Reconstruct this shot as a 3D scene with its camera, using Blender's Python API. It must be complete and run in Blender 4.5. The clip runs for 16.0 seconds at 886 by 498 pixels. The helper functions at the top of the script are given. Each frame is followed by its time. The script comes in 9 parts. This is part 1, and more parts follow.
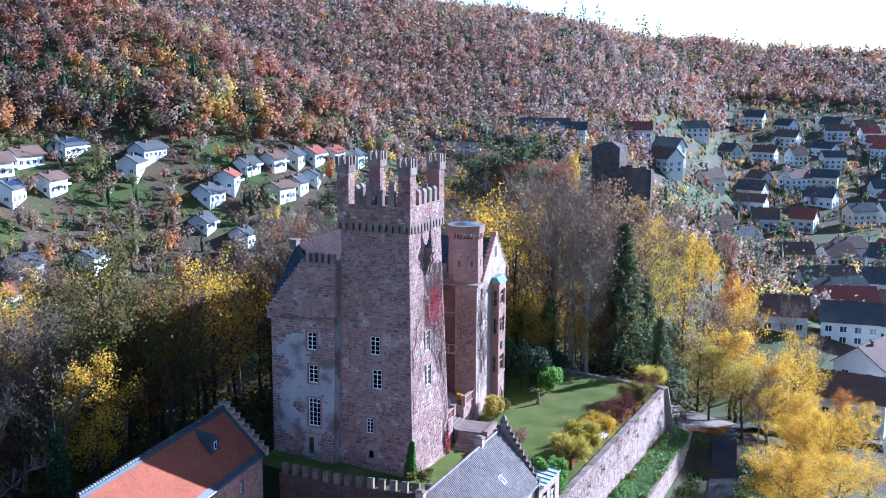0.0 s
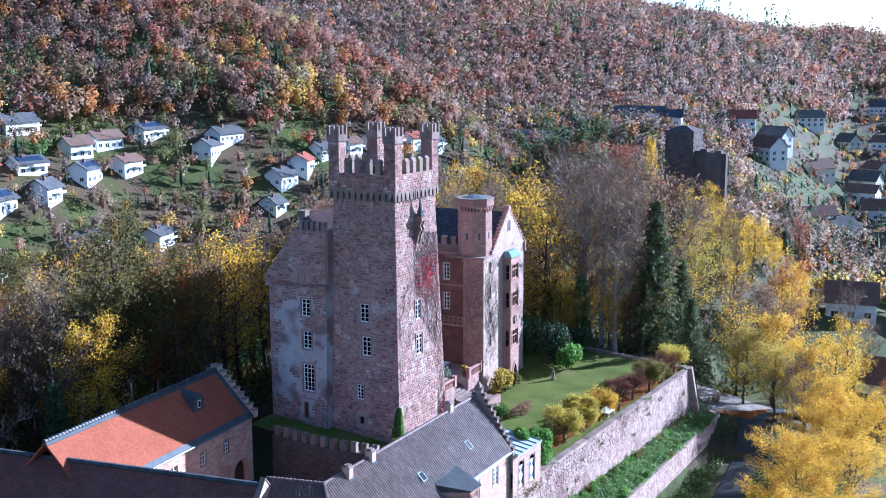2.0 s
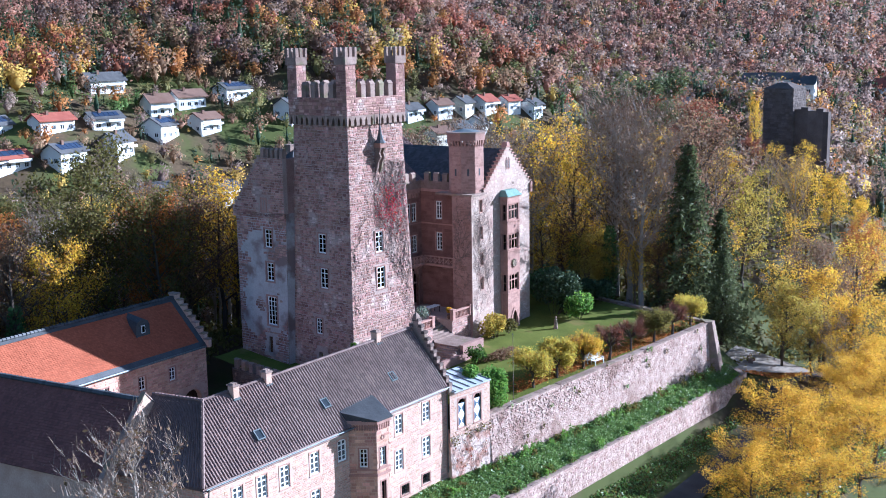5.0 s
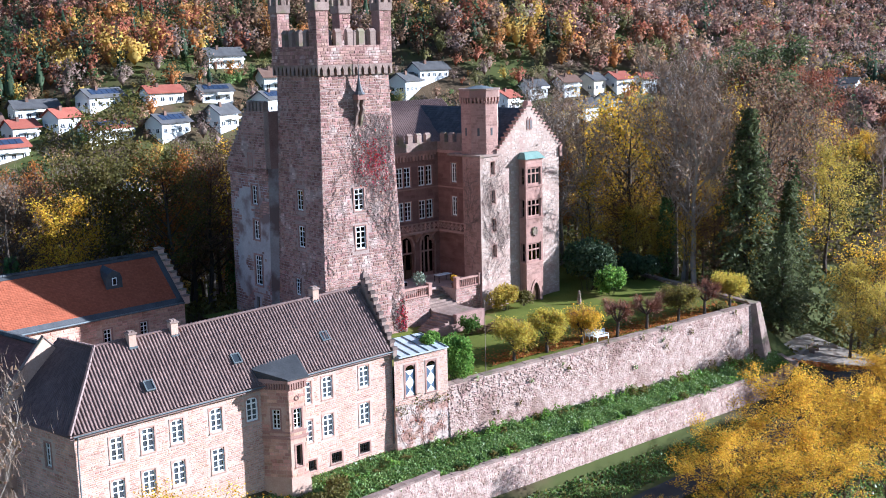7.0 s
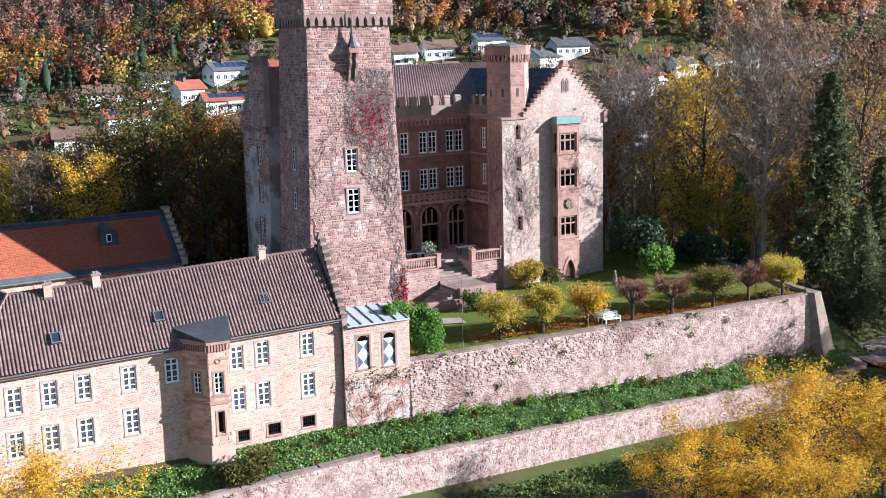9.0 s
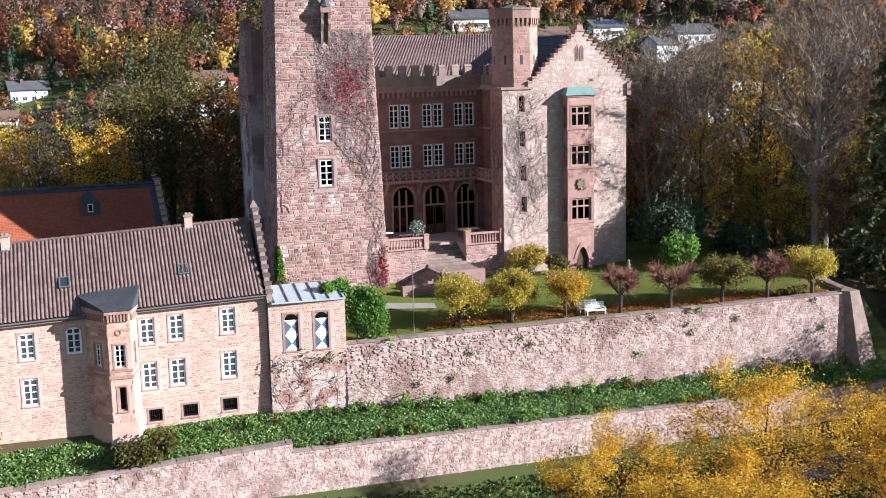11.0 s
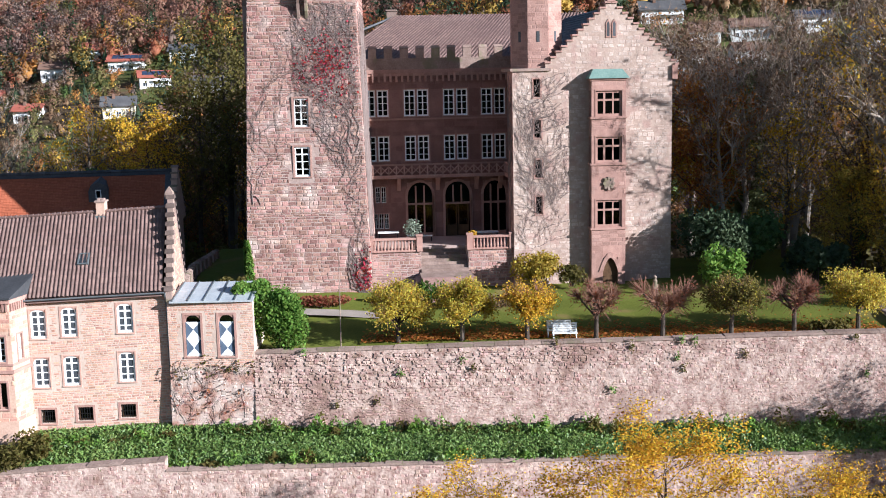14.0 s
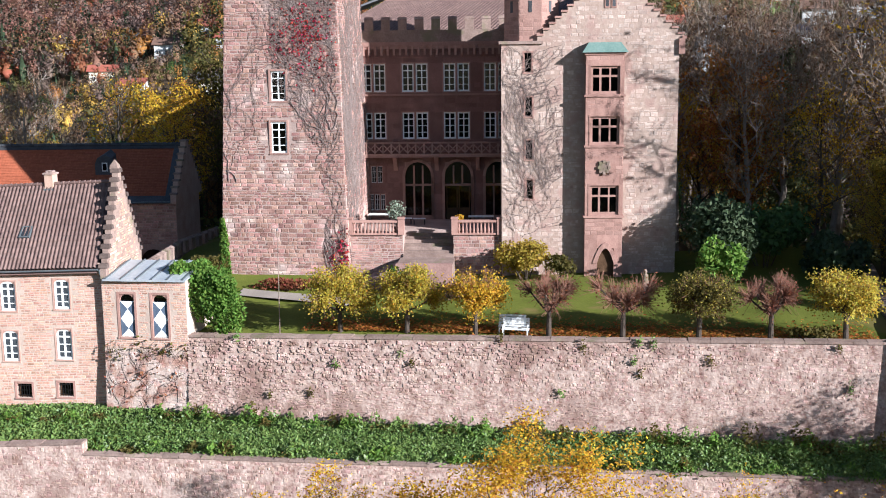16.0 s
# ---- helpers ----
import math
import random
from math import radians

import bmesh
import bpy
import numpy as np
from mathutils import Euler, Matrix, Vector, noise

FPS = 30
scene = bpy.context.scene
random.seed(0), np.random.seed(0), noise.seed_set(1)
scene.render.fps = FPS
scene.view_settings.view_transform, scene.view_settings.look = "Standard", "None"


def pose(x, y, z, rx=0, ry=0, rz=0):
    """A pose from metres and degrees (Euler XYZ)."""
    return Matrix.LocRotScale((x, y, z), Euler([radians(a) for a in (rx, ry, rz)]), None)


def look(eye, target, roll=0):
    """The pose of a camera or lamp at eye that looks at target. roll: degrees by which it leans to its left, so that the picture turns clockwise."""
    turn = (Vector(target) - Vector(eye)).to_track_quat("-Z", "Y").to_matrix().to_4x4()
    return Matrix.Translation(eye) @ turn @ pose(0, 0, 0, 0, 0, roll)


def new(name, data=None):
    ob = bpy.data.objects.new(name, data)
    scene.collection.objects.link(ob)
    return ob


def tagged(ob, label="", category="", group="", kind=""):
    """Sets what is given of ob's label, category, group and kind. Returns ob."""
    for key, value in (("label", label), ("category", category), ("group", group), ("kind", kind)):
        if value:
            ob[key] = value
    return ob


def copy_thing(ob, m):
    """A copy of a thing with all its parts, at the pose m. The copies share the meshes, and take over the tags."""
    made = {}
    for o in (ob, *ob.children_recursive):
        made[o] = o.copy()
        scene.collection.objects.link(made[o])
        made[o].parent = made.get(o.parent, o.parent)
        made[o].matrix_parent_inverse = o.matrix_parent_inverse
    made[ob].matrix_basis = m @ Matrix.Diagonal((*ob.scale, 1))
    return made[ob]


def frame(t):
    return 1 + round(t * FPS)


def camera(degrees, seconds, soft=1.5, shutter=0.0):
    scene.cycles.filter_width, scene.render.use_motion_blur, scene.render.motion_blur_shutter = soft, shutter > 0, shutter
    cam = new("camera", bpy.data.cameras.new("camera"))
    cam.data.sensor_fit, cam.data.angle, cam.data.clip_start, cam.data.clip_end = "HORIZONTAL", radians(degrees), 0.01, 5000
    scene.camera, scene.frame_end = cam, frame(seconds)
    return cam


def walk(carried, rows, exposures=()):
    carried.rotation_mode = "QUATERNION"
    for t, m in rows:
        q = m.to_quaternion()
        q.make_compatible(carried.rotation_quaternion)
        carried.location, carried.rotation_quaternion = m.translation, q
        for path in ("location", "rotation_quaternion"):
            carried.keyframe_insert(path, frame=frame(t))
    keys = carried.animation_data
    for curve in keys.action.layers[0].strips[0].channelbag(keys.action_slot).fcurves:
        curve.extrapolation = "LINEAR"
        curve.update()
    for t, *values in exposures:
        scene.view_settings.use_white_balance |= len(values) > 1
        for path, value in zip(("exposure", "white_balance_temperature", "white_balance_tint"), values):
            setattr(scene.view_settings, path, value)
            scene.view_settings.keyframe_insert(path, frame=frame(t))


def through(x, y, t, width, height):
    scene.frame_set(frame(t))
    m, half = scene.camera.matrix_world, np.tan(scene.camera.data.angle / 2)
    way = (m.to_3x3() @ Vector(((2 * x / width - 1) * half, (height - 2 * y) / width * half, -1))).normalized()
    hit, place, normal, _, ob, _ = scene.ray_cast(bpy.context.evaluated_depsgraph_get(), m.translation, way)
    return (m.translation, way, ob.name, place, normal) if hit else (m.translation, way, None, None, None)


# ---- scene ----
cam = camera(43.0, 16.0, soft=1.0)
PATH = [
    (0, (5.958, 2.938, 40.891), (5.163, 4.742, 40.556), 0.3),
    (0.5, (9.099, 3.909, 40.488), (8.247, 5.687, 40.152), 0.1),
    (1, (12.891, 5.287, 40.054), (11.977, 7.034, 39.715), -0.1),
    (1.5, (16.332, 6.981, 39.318), (15.365, 8.699, 38.978), -0.3),
    (2, (19.344, 8.66, 38.296), (18.331, 10.35, 37.956), -0.3),
    (2.5, (21.94, 10.544, 37.235), (20.884, 12.207, 36.894), -0.4),
    (3, (24.896, 13.52, 35.998), (23.793, 15.153, 35.657), -0.7),
    (3.5, (27.062, 16.213, 34.882), (25.923, 17.821, 34.54), -0.9),
    (4, (29.055, 18.495, 33.579), (27.879, 20.076, 33.236), -1.0),
    (6.5, (42.431, 39.318, 27.975), (40.948, 40.613, 27.618), -1.2),
    (7, (44.788, 44.962, 26.519), (43.236, 46.175, 26.169), -1.4),
    (7.5, (46.391, 49.999, 25.473), (44.783, 51.136, 25.124), -1.5),
    (8, (47.817, 55.51, 24.357), (46.152, 56.561, 24.008), -1.4),
    (8.5, (48.873, 60.658, 23.358), (47.151, 61.614, 23.008), -1.5),
    (9, (49.579, 66.104, 22.417), (47.809, 66.967, 22.067), -1.4),
    (11.5, (47.99, 90.198, 17.32), (46.066, 90.644, 17.004), -1.5),
    (12, (46.733, 94.624, 16.535), (44.788, 94.978, 16.232), -1.6),
    (12.5, (45.541, 98.552, 16.51), (43.584, 98.828, 16.206), -1.4),
    (13, (44.078, 102.77, 16.175), (42.11, 102.97, 15.88), -1.4),
    (13.5, (42.545, 106.445, 15.969), (40.569, 106.545, 15.677), -1.3),
    (14, (40.98, 110.245, 15.779), (39.003, 110.256, 15.474), -1.2),
    (14.5, (39.543, 113.57, 15.482), (37.569, 113.505, 15.169), -1.1),
    (15, (38.033, 116.91, 15.302), (36.065, 116.765, 14.98), -1.0),
    (15.5, (36.649, 119.613, 15.095), (34.687, 119.404, 14.768), -0.9),
    (16, (35.268, 122.39, 15.041), (33.315, 122.115, 14.708), -0.7),
]
walk(cam, [(t, look(eye, target, roll)) for t, eye, target, roll in PATH], exposures=[(0.0, 2.0, 4480, 10), (4.0, 1.9, 4650, 10), (8.0, 1.76, 5350, 9), (12.0, 1.45, 5600, 9), (16.0, 1.24, 5700, 9)])

# ---- world and sun ----
SUN = Vector((0.446, 0.805, 0.325)).normalized()
world = bpy.data.worlds.new("sky")
scene.world = world
world.use_nodes = True
wn = world.node_tree
wn.nodes.clear()
w_out = wn.nodes.new("ShaderNodeOutputWorld")
w_bg = wn.nodes.new("ShaderNodeBackground")
w_sky = wn.nodes.new("ShaderNodeTexSky")
w_sky.sky_type = "NISHITA"
w_sky.sun_disc = False
w_sky.sun_elevation = math.asin(SUN.z)
w_sky.sun_rotation = math.atan2(SUN.x, SUN.y)
w_sky.air_density, w_sky.dust_density, w_sky.ozone_density = 1.0, 0.6, 2.0
w_bg.inputs["Strength"].default_value = 0.051
wn.links.new(w_sky.outputs[0], w_bg.inputs[0])
wn.links.new(w_bg.outputs[0], w_out.inputs[0])
sun = new("sun", bpy.data.lights.new("sun", "SUN"))
sun.data.energy, sun.data.angle, sun.data.color = 5.0, radians(0.55), (1.0, 0.95, 0.9)
sun.matrix_world = look((0, 0, 0), -SUN)

rng = random.Random(7)

# ---- materials ----


def mat(name, a, b, rough=0.85, scale=1.0, fine=12.0, island=0.0, bump=0.3, patch=None, patch_scale=0.25, patch_cut=0.5, metal=0.0, spec=0.06, shear=None, hue=0.0):
    """A worn surface: two base tones mixed by coarse and fine noise, piece-by-piece variation, stains and relief."""
    m = bpy.data.materials.new(name)
    m.use_nodes = True
    nt = m.node_tree
    n, l = nt.nodes, nt.links
    bs = n["Principled BSDF"]
    bs.inputs["Roughness"].default_value = rough
    bs.inputs["Diffuse Roughness"].default_value = 0.25 if rough > 0.8 else 0.1
    bs.inputs["Metallic"].default_value = metal
    bs.inputs["Specular IOR Level"].default_value = spec
    geo = n.new("ShaderNodeNewGeometry")
    tex = n.new("ShaderNodeTexCoord")
    src = geo.outputs["Position"]

    def noise_node(s, detail=4.0, stretch=None):
        t = n.new("ShaderNodeTexNoise")
        t.inputs["Scale"].default_value = s
        t.inputs["Detail"].default_value = detail
        if stretch:
            mp = n.new("ShaderNodeMapping")
            mp.inputs["Scale"].default_value = stretch
            l.new(src, mp.inputs["Vector"])
            l.new(mp.outputs[0], t.inputs["Vector"])
        else:
            l.new(src, t.inputs["Vector"])
        return t

    big, small = noise_node(scale, 3.0), noise_node(fine, 3.0)
    add = n.new("ShaderNodeMath")
    add.operation = "MULTIPLY_ADD"
    add.inputs[1].default_value, add.inputs[2].default_value = 0.55, 0.0
    l.new(small.outputs["Fac"], add.inputs[0])
    sm = n.new("ShaderNodeMath")
    sm.operation = "MULTIPLY_ADD"
    sm.inputs[1].default_value = 0.75
    l.new(big.outputs["Fac"], sm.inputs[0])
    l.new(add.outputs[0], sm.inputs[2])
    ramp = n.new("ShaderNodeMapRange")
    ramp.inputs["From Min"].default_value, ramp.inputs["From Max"].default_value = 0.38, 0.92
    l.new(sm.outputs[0], ramp.inputs["Value"])
    mix = n.new("ShaderNodeMix")
    mix.data_type = "RGBA"
    mix.inputs["A"].default_value, mix.inputs["B"].default_value = (*a, 1), (*b, 1)
    l.new(ramp.outputs[0], mix.inputs["Factor"])
    col = mix.outputs["Result"]
    if patch:
        pt = noise_node(patch_scale, 5.0)
        pr = n.new("ShaderNodeMapRange")
        pr.inputs["From Min"].default_value, pr.inputs["From Max"].default_value = patch_cut - 0.05, patch_cut + 0.06
        l.new(pt.outputs["Fac"], pr.inputs["Value"])
        pm = n.new("ShaderNodeMix")
        pm.data_type = "RGBA"
        pm.inputs["B"].default_value = (*patch, 1)
        l.new(pr.outputs[0], pm.inputs["Factor"])
        l.new(col, pm.inputs["A"])
        col = pm.outputs["Result"]
    if island:
        info = n.new("ShaderNodeObjectInfo")
        s = n.new("ShaderNodeMath")
        s.operation = "ADD"
        l.new(geo.outputs["Random Per Island"], s.inputs[0])
        l.new(info.outputs["Random"], s.inputs[1])
        fr = n.new("ShaderNodeMath")
        fr.operation = "FRACT"
        l.new(s.outputs[0], fr.inputs[0])
        hs = n.new("ShaderNodeHueSaturation")
        vr = n.new("ShaderNodeMapRange")
        vr.inputs["To Min"].default_value, vr.inputs["To Max"].default_value = 1.0 - island, 1.0 + island
        l.new(fr.outputs[0], vr.inputs["Value"])
        l.new(vr.outputs[0], hs.inputs["Value"])
        if hue:
            mul = n.new("ShaderNodeMath")
            mul.operation = "MULTIPLY"
            mul.inputs[1].default_value = 7.31
            l.new(fr.outputs[0], mul.inputs[0])
            f2 = n.new("ShaderNodeMath")
            f2.operation = "FRACT"
            l.new(mul.outputs[0], f2.inputs[0])
            hr = n.new("ShaderNodeMapRange")
            hr.inputs["To Min"].default_value, hr.inputs["To Max"].default_value = 0.5 - hue, 0.5 + hue
            l.new(f2.outputs[0], hr.inputs["Value"])
            l.new(hr.outputs[0], hs.inputs["Hue"])
        l.new(col, hs.inputs["Color"])
        col = hs.outputs["Color"]
    l.new(col, bs.inputs["Base Color"])
    if bump:
        bp = n.new("ShaderNodeBump")
        bp.inputs["Strength"].default_value, bp.inputs["Distance"].default_value = bump, 0.05
        l.new(sm.outputs[0], bp.inputs["Height"])
        l.new(bp.outputs[0], bs.inputs["Normal"])
    return m


def leaf_mat(name, a, b, island=0.35, hue=0.02, through=0.48, gloss=0.7):
    m = mat(name, a, b, rough=gloss, scale=0.15, fine=2.0, island=island, bump=0.0, hue=hue, spec=0.35 if gloss < 0.6 else 0.2)
    nt = m.node_tree
    bs = nt.nodes["Principled BSDF"]
    tr = nt.nodes.new("ShaderNodeBsdfTranslucent")
    link = bs.inputs["Base Color"].links[0]
    nt.links.new(link.from_socket, tr.inputs["Color"])
    mx = nt.nodes.new("ShaderNodeMixShader")
    mx.inputs[0].default_value = through
    nt.links.new(bs.outputs[0], mx.inputs[1])
    nt.links.new(tr.outputs[0], mx.inputs[2])
    nt.links.new(mx.outputs[0], nt.nodes["Material Output"].inputs[0])
    return m


def wood_mat(name, a, b):
    """Crowns of a wood seen from afar: tones that change from crown to crown rather than from leaf to leaf."""
    m = leaf_mat(name, a, b, island=0.12, hue=0.006, through=0.42)
    nt = m.node_tree
    bs = nt.nodes["Principled BSDF"]
    geo = [q for q in nt.nodes if q.type == "NEW_GEOMETRY"][0]
    link = bs.inputs["Base Color"].links[0]
    crown = nt.nodes.new("ShaderNodeTexVoronoi")
    crown.inputs["Scale"].default_value = 0.3
    nt.links.new(geo.outputs["Position"], crown.inputs["Vector"])
    sep = nt.nodes.new("ShaderNodeSeparateColor")
    nt.links.new(crown.outputs["Color"], sep.inputs[0])
    val = nt.nodes.new("ShaderNodeMapRange")
    val.inputs["To Min"].default_value, val.inputs["To Max"].default_value = 0.78, 1.22
    nt.links.new(sep.outputs[0], val.inputs["Value"])
    hue = nt.nodes.new("ShaderNodeMapRange")
    hue.inputs["To Min"].default_value, hue.inputs["To Max"].default_value = 0.49, 0.51
    nt.links.new(sep.outputs[1], hue.inputs["Value"])
    hs = nt.nodes.new("ShaderNodeHueSaturation")
    nt.links.new(val.outputs[0], hs.inputs["Value"])
    nt.links.new(hue.outputs[0], hs.inputs["Hue"])
    nt.links.new(link.from_socket, hs.inputs["Color"])
    nt.links.new(hs.outputs[0], bs.inputs["Base Color"])
    for q in nt.nodes:
        if q.type == "BSDF_TRANSLUCENT":
            nt.links.new(hs.outputs[0], q.inputs["Color"])
    return m


def glass_mat(name):
    m = bpy.data.materials.new(name)
    m.use_nodes = True
    nt = m.node_tree
    nt.nodes.clear()
    out = nt.nodes.new("ShaderNodeOutputMaterial")
    tr = nt.nodes.new("ShaderNodeBsdfTransparent")
    tr.inputs[0].default_value = (0.2, 0.23, 0.26, 1)
    gl = nt.nodes.new("ShaderNodeBsdfGlossy")
    gl.inputs["Roughness"].default_value = 0.04
    fr = nt.nodes.new("ShaderNodeFresnel")
    fr.inputs[0].default_value = 1.5
    mx = nt.nodes.new("ShaderNodeMixShader")
    nt.links.new(fr.outputs[0], mx.inputs[0])
    nt.links.new(tr.outputs[0], mx.inputs[1])
    nt.links.new(gl.outputs[0], mx.inputs[2])
    nt.links.new(mx.outputs[0], out.inputs[0])
    return m


M = {}
M["tower"] = mat("red_sandstone_rubble", (0.19, 0.105, 0.09), (0.37, 0.235, 0.2), scale=0.7, fine=9, patch=(0.42, 0.33, 0.28), patch_scale=0.35, patch_cut=0.62, bump=0.6)
M["stone"] = mat("sandstone_block", (0.175, 0.088, 0.073), (0.44, 0.268, 0.22), scale=0.8, fine=10, island=0.36, hue=0.014, patch=(0.46, 0.35, 0.305), patch_scale=0.6, patch_cut=0.61, bump=0.7)
M["mortar"] = mat("pale_lime_mortar", (0.26, 0.18, 0.153), (0.43, 0.33, 0.29), scale=0.7, fine=8, bump=0.6)
M["house_mortar"] = mat("pale_house_mortar", (0.41, 0.305, 0.245), (0.57, 0.455, 0.38), scale=0.7, fine=8, bump=0.6)
M["facade"] = mat("dressed_red_sandstone", (0.155, 0.08, 0.068), (0.26, 0.145, 0.122), scale=0.9, fine=14, island=0.14, bump=0.4)
M["turret"] = mat("pale_red_sandstone", (0.27, 0.15, 0.122), (0.42, 0.265, 0.22), scale=0.9, fine=12, island=0.16, bump=0.5)
M["ruin"] = mat("dark_weathered_stone", (0.09, 0.068, 0.06), (0.17, 0.135, 0.12), scale=0.6, fine=5, island=0.2, bump=0.7)
M["vine"] = mat("bare_vine", (0.13, 0.098, 0.088), (0.23, 0.18, 0.162), scale=0.6, fine=6, bump=0)
M["shoot"] = mat("reddish_shoots", (0.17, 0.08, 0.055), (0.28, 0.15, 0.105), scale=0.6, fine=6, bump=0)
M["trim"] = mat("carved_red_sandstone", (0.27, 0.15, 0.122), (0.41, 0.25, 0.205), scale=1.5, fine=14, island=0.14, bump=0.35)
M["coping_dark"] = mat("dark_step_coping", (0.075, 0.055, 0.048), (0.15, 0.11, 0.095), scale=1.5, fine=10, island=0.2, bump=0.5)
M["house_trim"] = mat("pink_window_dressing", (0.4, 0.23, 0.18), (0.55, 0.36, 0.29), scale=1.5, fine=12, island=0.12, bump=0.3)
M["merlon"] = mat("weathered_sandstone", (0.17, 0.115, 0.095), (0.34, 0.25, 0.21), scale=1.2, fine=9, island=0.2, bump=0.5, patch=(0.2, 0.17, 0.11), patch_scale=0.8, patch_cut=0.6)
M["plaster"] = mat("worn_lime_plaster", (0.30, 0.205, 0.165), (0.49, 0.38, 0.315), scale=0.45, fine=5, patch=(0.37, 0.25, 0.21), patch_scale=0.9, patch_cut=0.56, bump=0.7)
M["gable_stone"] = mat("plastered_rubble", (0.33, 0.225, 0.185), (0.58, 0.475, 0.41), scale=0.45, fine=6, island=0.16, patch=(0.37, 0.25, 0.21), patch_scale=0.9, patch_cut=0.56, bump=0.6)
M["white_wall"] = mat("old_grey_limewash", (0.33, 0.285, 0.272), (0.52, 0.475, 0.455), scale=0.5, fine=6, patch=(0.22, 0.155, 0.14), patch_scale=0.4, patch_cut=0.58, bump=0.7)
M["rubble"] = mat("pale_rubble_wall", (0.22, 0.125, 0.1), (0.58, 0.45, 0.385), scale=1.5, fine=6.0, patch=(0.25, 0.16, 0.13), patch_scale=0.35, patch_cut=0.62, bump=1.0)
M["rubble_stone"] = mat("wall_stone", (0.23, 0.125, 0.1), (0.58, 0.43, 0.365), scale=1.5, fine=6, island=0.3, hue=0.016, patch=(0.26, 0.165, 0.135), patch_scale=0.35, patch_cut=0.62, bump=1.0)
M["red_rubble"] = mat("red_wall_joint", (0.2, 0.1, 0.075), (0.5, 0.31, 0.245), scale=1.6, fine=7, patch=(0.48, 0.37, 0.315), patch_scale=0.9, patch_cut=0.49, bump=1.0)
M["red_rubble_stone"] = mat("red_wall_stone", (0.22, 0.1, 0.075), (0.5, 0.31, 0.245), scale=1.6, fine=7, island=0.3, hue=0.015, patch=(0.5, 0.39, 0.34), patch_scale=0.9, patch_cut=0.49, bump=1.0)
M["house_wall"] = mat("pink_sandstone_wall", (0.40, 0.25, 0.185), (0.58, 0.415, 0.325), scale=0.8, fine=8, bump=0.6)
M["house_stone"] = mat("pink_sandstone_block", (0.38, 0.195, 0.14), (0.63, 0.395, 0.3), scale=0.8, fine=8, island=0.26, hue=0.012, bump=0.6)
M["tile"] = mat("brown_clay_tile", (0.12, 0.072, 0.062), (0.2, 0.128, 0.108), scale=0.5, fine=8, island=0.2, bump=0.3, rough=0.6, spec=0.32)
M["red_tile"] = mat("red_clay_tile", (0.27, 0.078, 0.04), (0.36, 0.112, 0.06), scale=0.4, fine=9, island=0.13, bump=0.2, rough=0.85, spec=0.1)
M["dark_tile"] = mat("dark_red_tile", (0.12, 0.045, 0.036), (0.19, 0.08, 0.06), scale=0.5, fine=9, island=0.2, bump=0.3, rough=0.65, spec=0.25)
M["slate"] = mat("dark_slate", (0.04, 0.041, 0.045), (0.08, 0.081, 0.086), scale=1.0, fine=8, island=0.25, bump=0.25, rough=0.6, spec=0.2)
M["copper"] = mat("green_copper_sheet", (0.11, 0.18, 0.155), (0.2, 0.275, 0.24), scale=1.0, fine=8, bump=0.1, rough=0.7)
M["zinc"] = mat("grey_zinc_sheet", (0.10, 0.115, 0.12), (0.18, 0.195, 0.20), scale=1.0, fine=5, bump=0.1, rough=0.45, metal=0.3)
M["glazing_bar"] = mat("white_paint", (0.74, 0.74, 0.73), (0.84, 0.84, 0.82), scale=2, fine=20, bump=0.05, rough=0.5)
M["glass"] = glass_mat("window_glass")
# opaque glossy grey-blue panes of the house front
M["pale_pane"] = mat("grey_blue_pane", (0.03, 0.034, 0.04), (0.08, 0.088, 0.1), rough=0.1, scale=1.2, fine=5, bump=0, spec=0.5)
M["sky_pane"] = mat("dark_roof_glass", (0.02, 0.024, 0.028), (0.035, 0.04, 0.045), rough=0.08, scale=2, fine=8, bump=0, spec=0.6)
M["grass"] = mat("lawn", (0.07, 0.085, 0.014), (0.145, 0.155, 0.03), scale=0.35, fine=7, bump=0.6, patch=(0.17, 0.135, 0.045), patch_scale=0.3, patch_cut=0.62)
M["ground"] = mat("forest_floor", (0.06, 0.043, 0.026), (0.125, 0.085, 0.05), scale=0.05, fine=1.5, bump=0.5, patch=(0.075, 0.085, 0.026), patch_scale=0.07, patch_cut=0.5)
M["gravel"] = mat("path_gravel", (0.20, 0.17, 0.14), (0.33, 0.28, 0.24), scale=0.5, fine=12, bump=0.4)
M["asphalt"] = mat("lane_asphalt", (0.04, 0.04, 0.042), (0.075, 0.072, 0.07), scale=0.5, fine=14, bump=0.2)
M["bark"] = mat("bark", (0.045, 0.034, 0.027), (0.115, 0.09, 0.072), scale=1.0, fine=14, bump=0.8)
M["bark_grey"] = mat("grey_bark", (0.19, 0.155, 0.125), (0.38, 0.32, 0.27), scale=1.0, fine=14, bump=0.6)
M["twig"] = mat("bare_twigs", (0.19, 0.128, 0.088), (0.34, 0.24, 0.17), scale=0.4, fine=3, island=0.25, bump=0)
M["iron"] = mat("dark_iron", (0.02, 0.02, 0.022), (0.04, 0.04, 0.042), scale=3, fine=20, bump=0.05, rough=0.5, metal=0.7)
M["wood"] = mat("dark_oak", (0.06, 0.035, 0.02), (0.12, 0.07, 0.04), scale=2, fine=20, bump=0.2)
M["leaf_gold"] = leaf_mat("golden_leaves", (0.5, 0.285, 0.022), (0.74, 0.475, 0.045))
M["leaf_spruce"] = leaf_mat("spruce_needles", (0.075, 0.09, 0.036), (0.15, 0.165, 0.07), through=0.35)
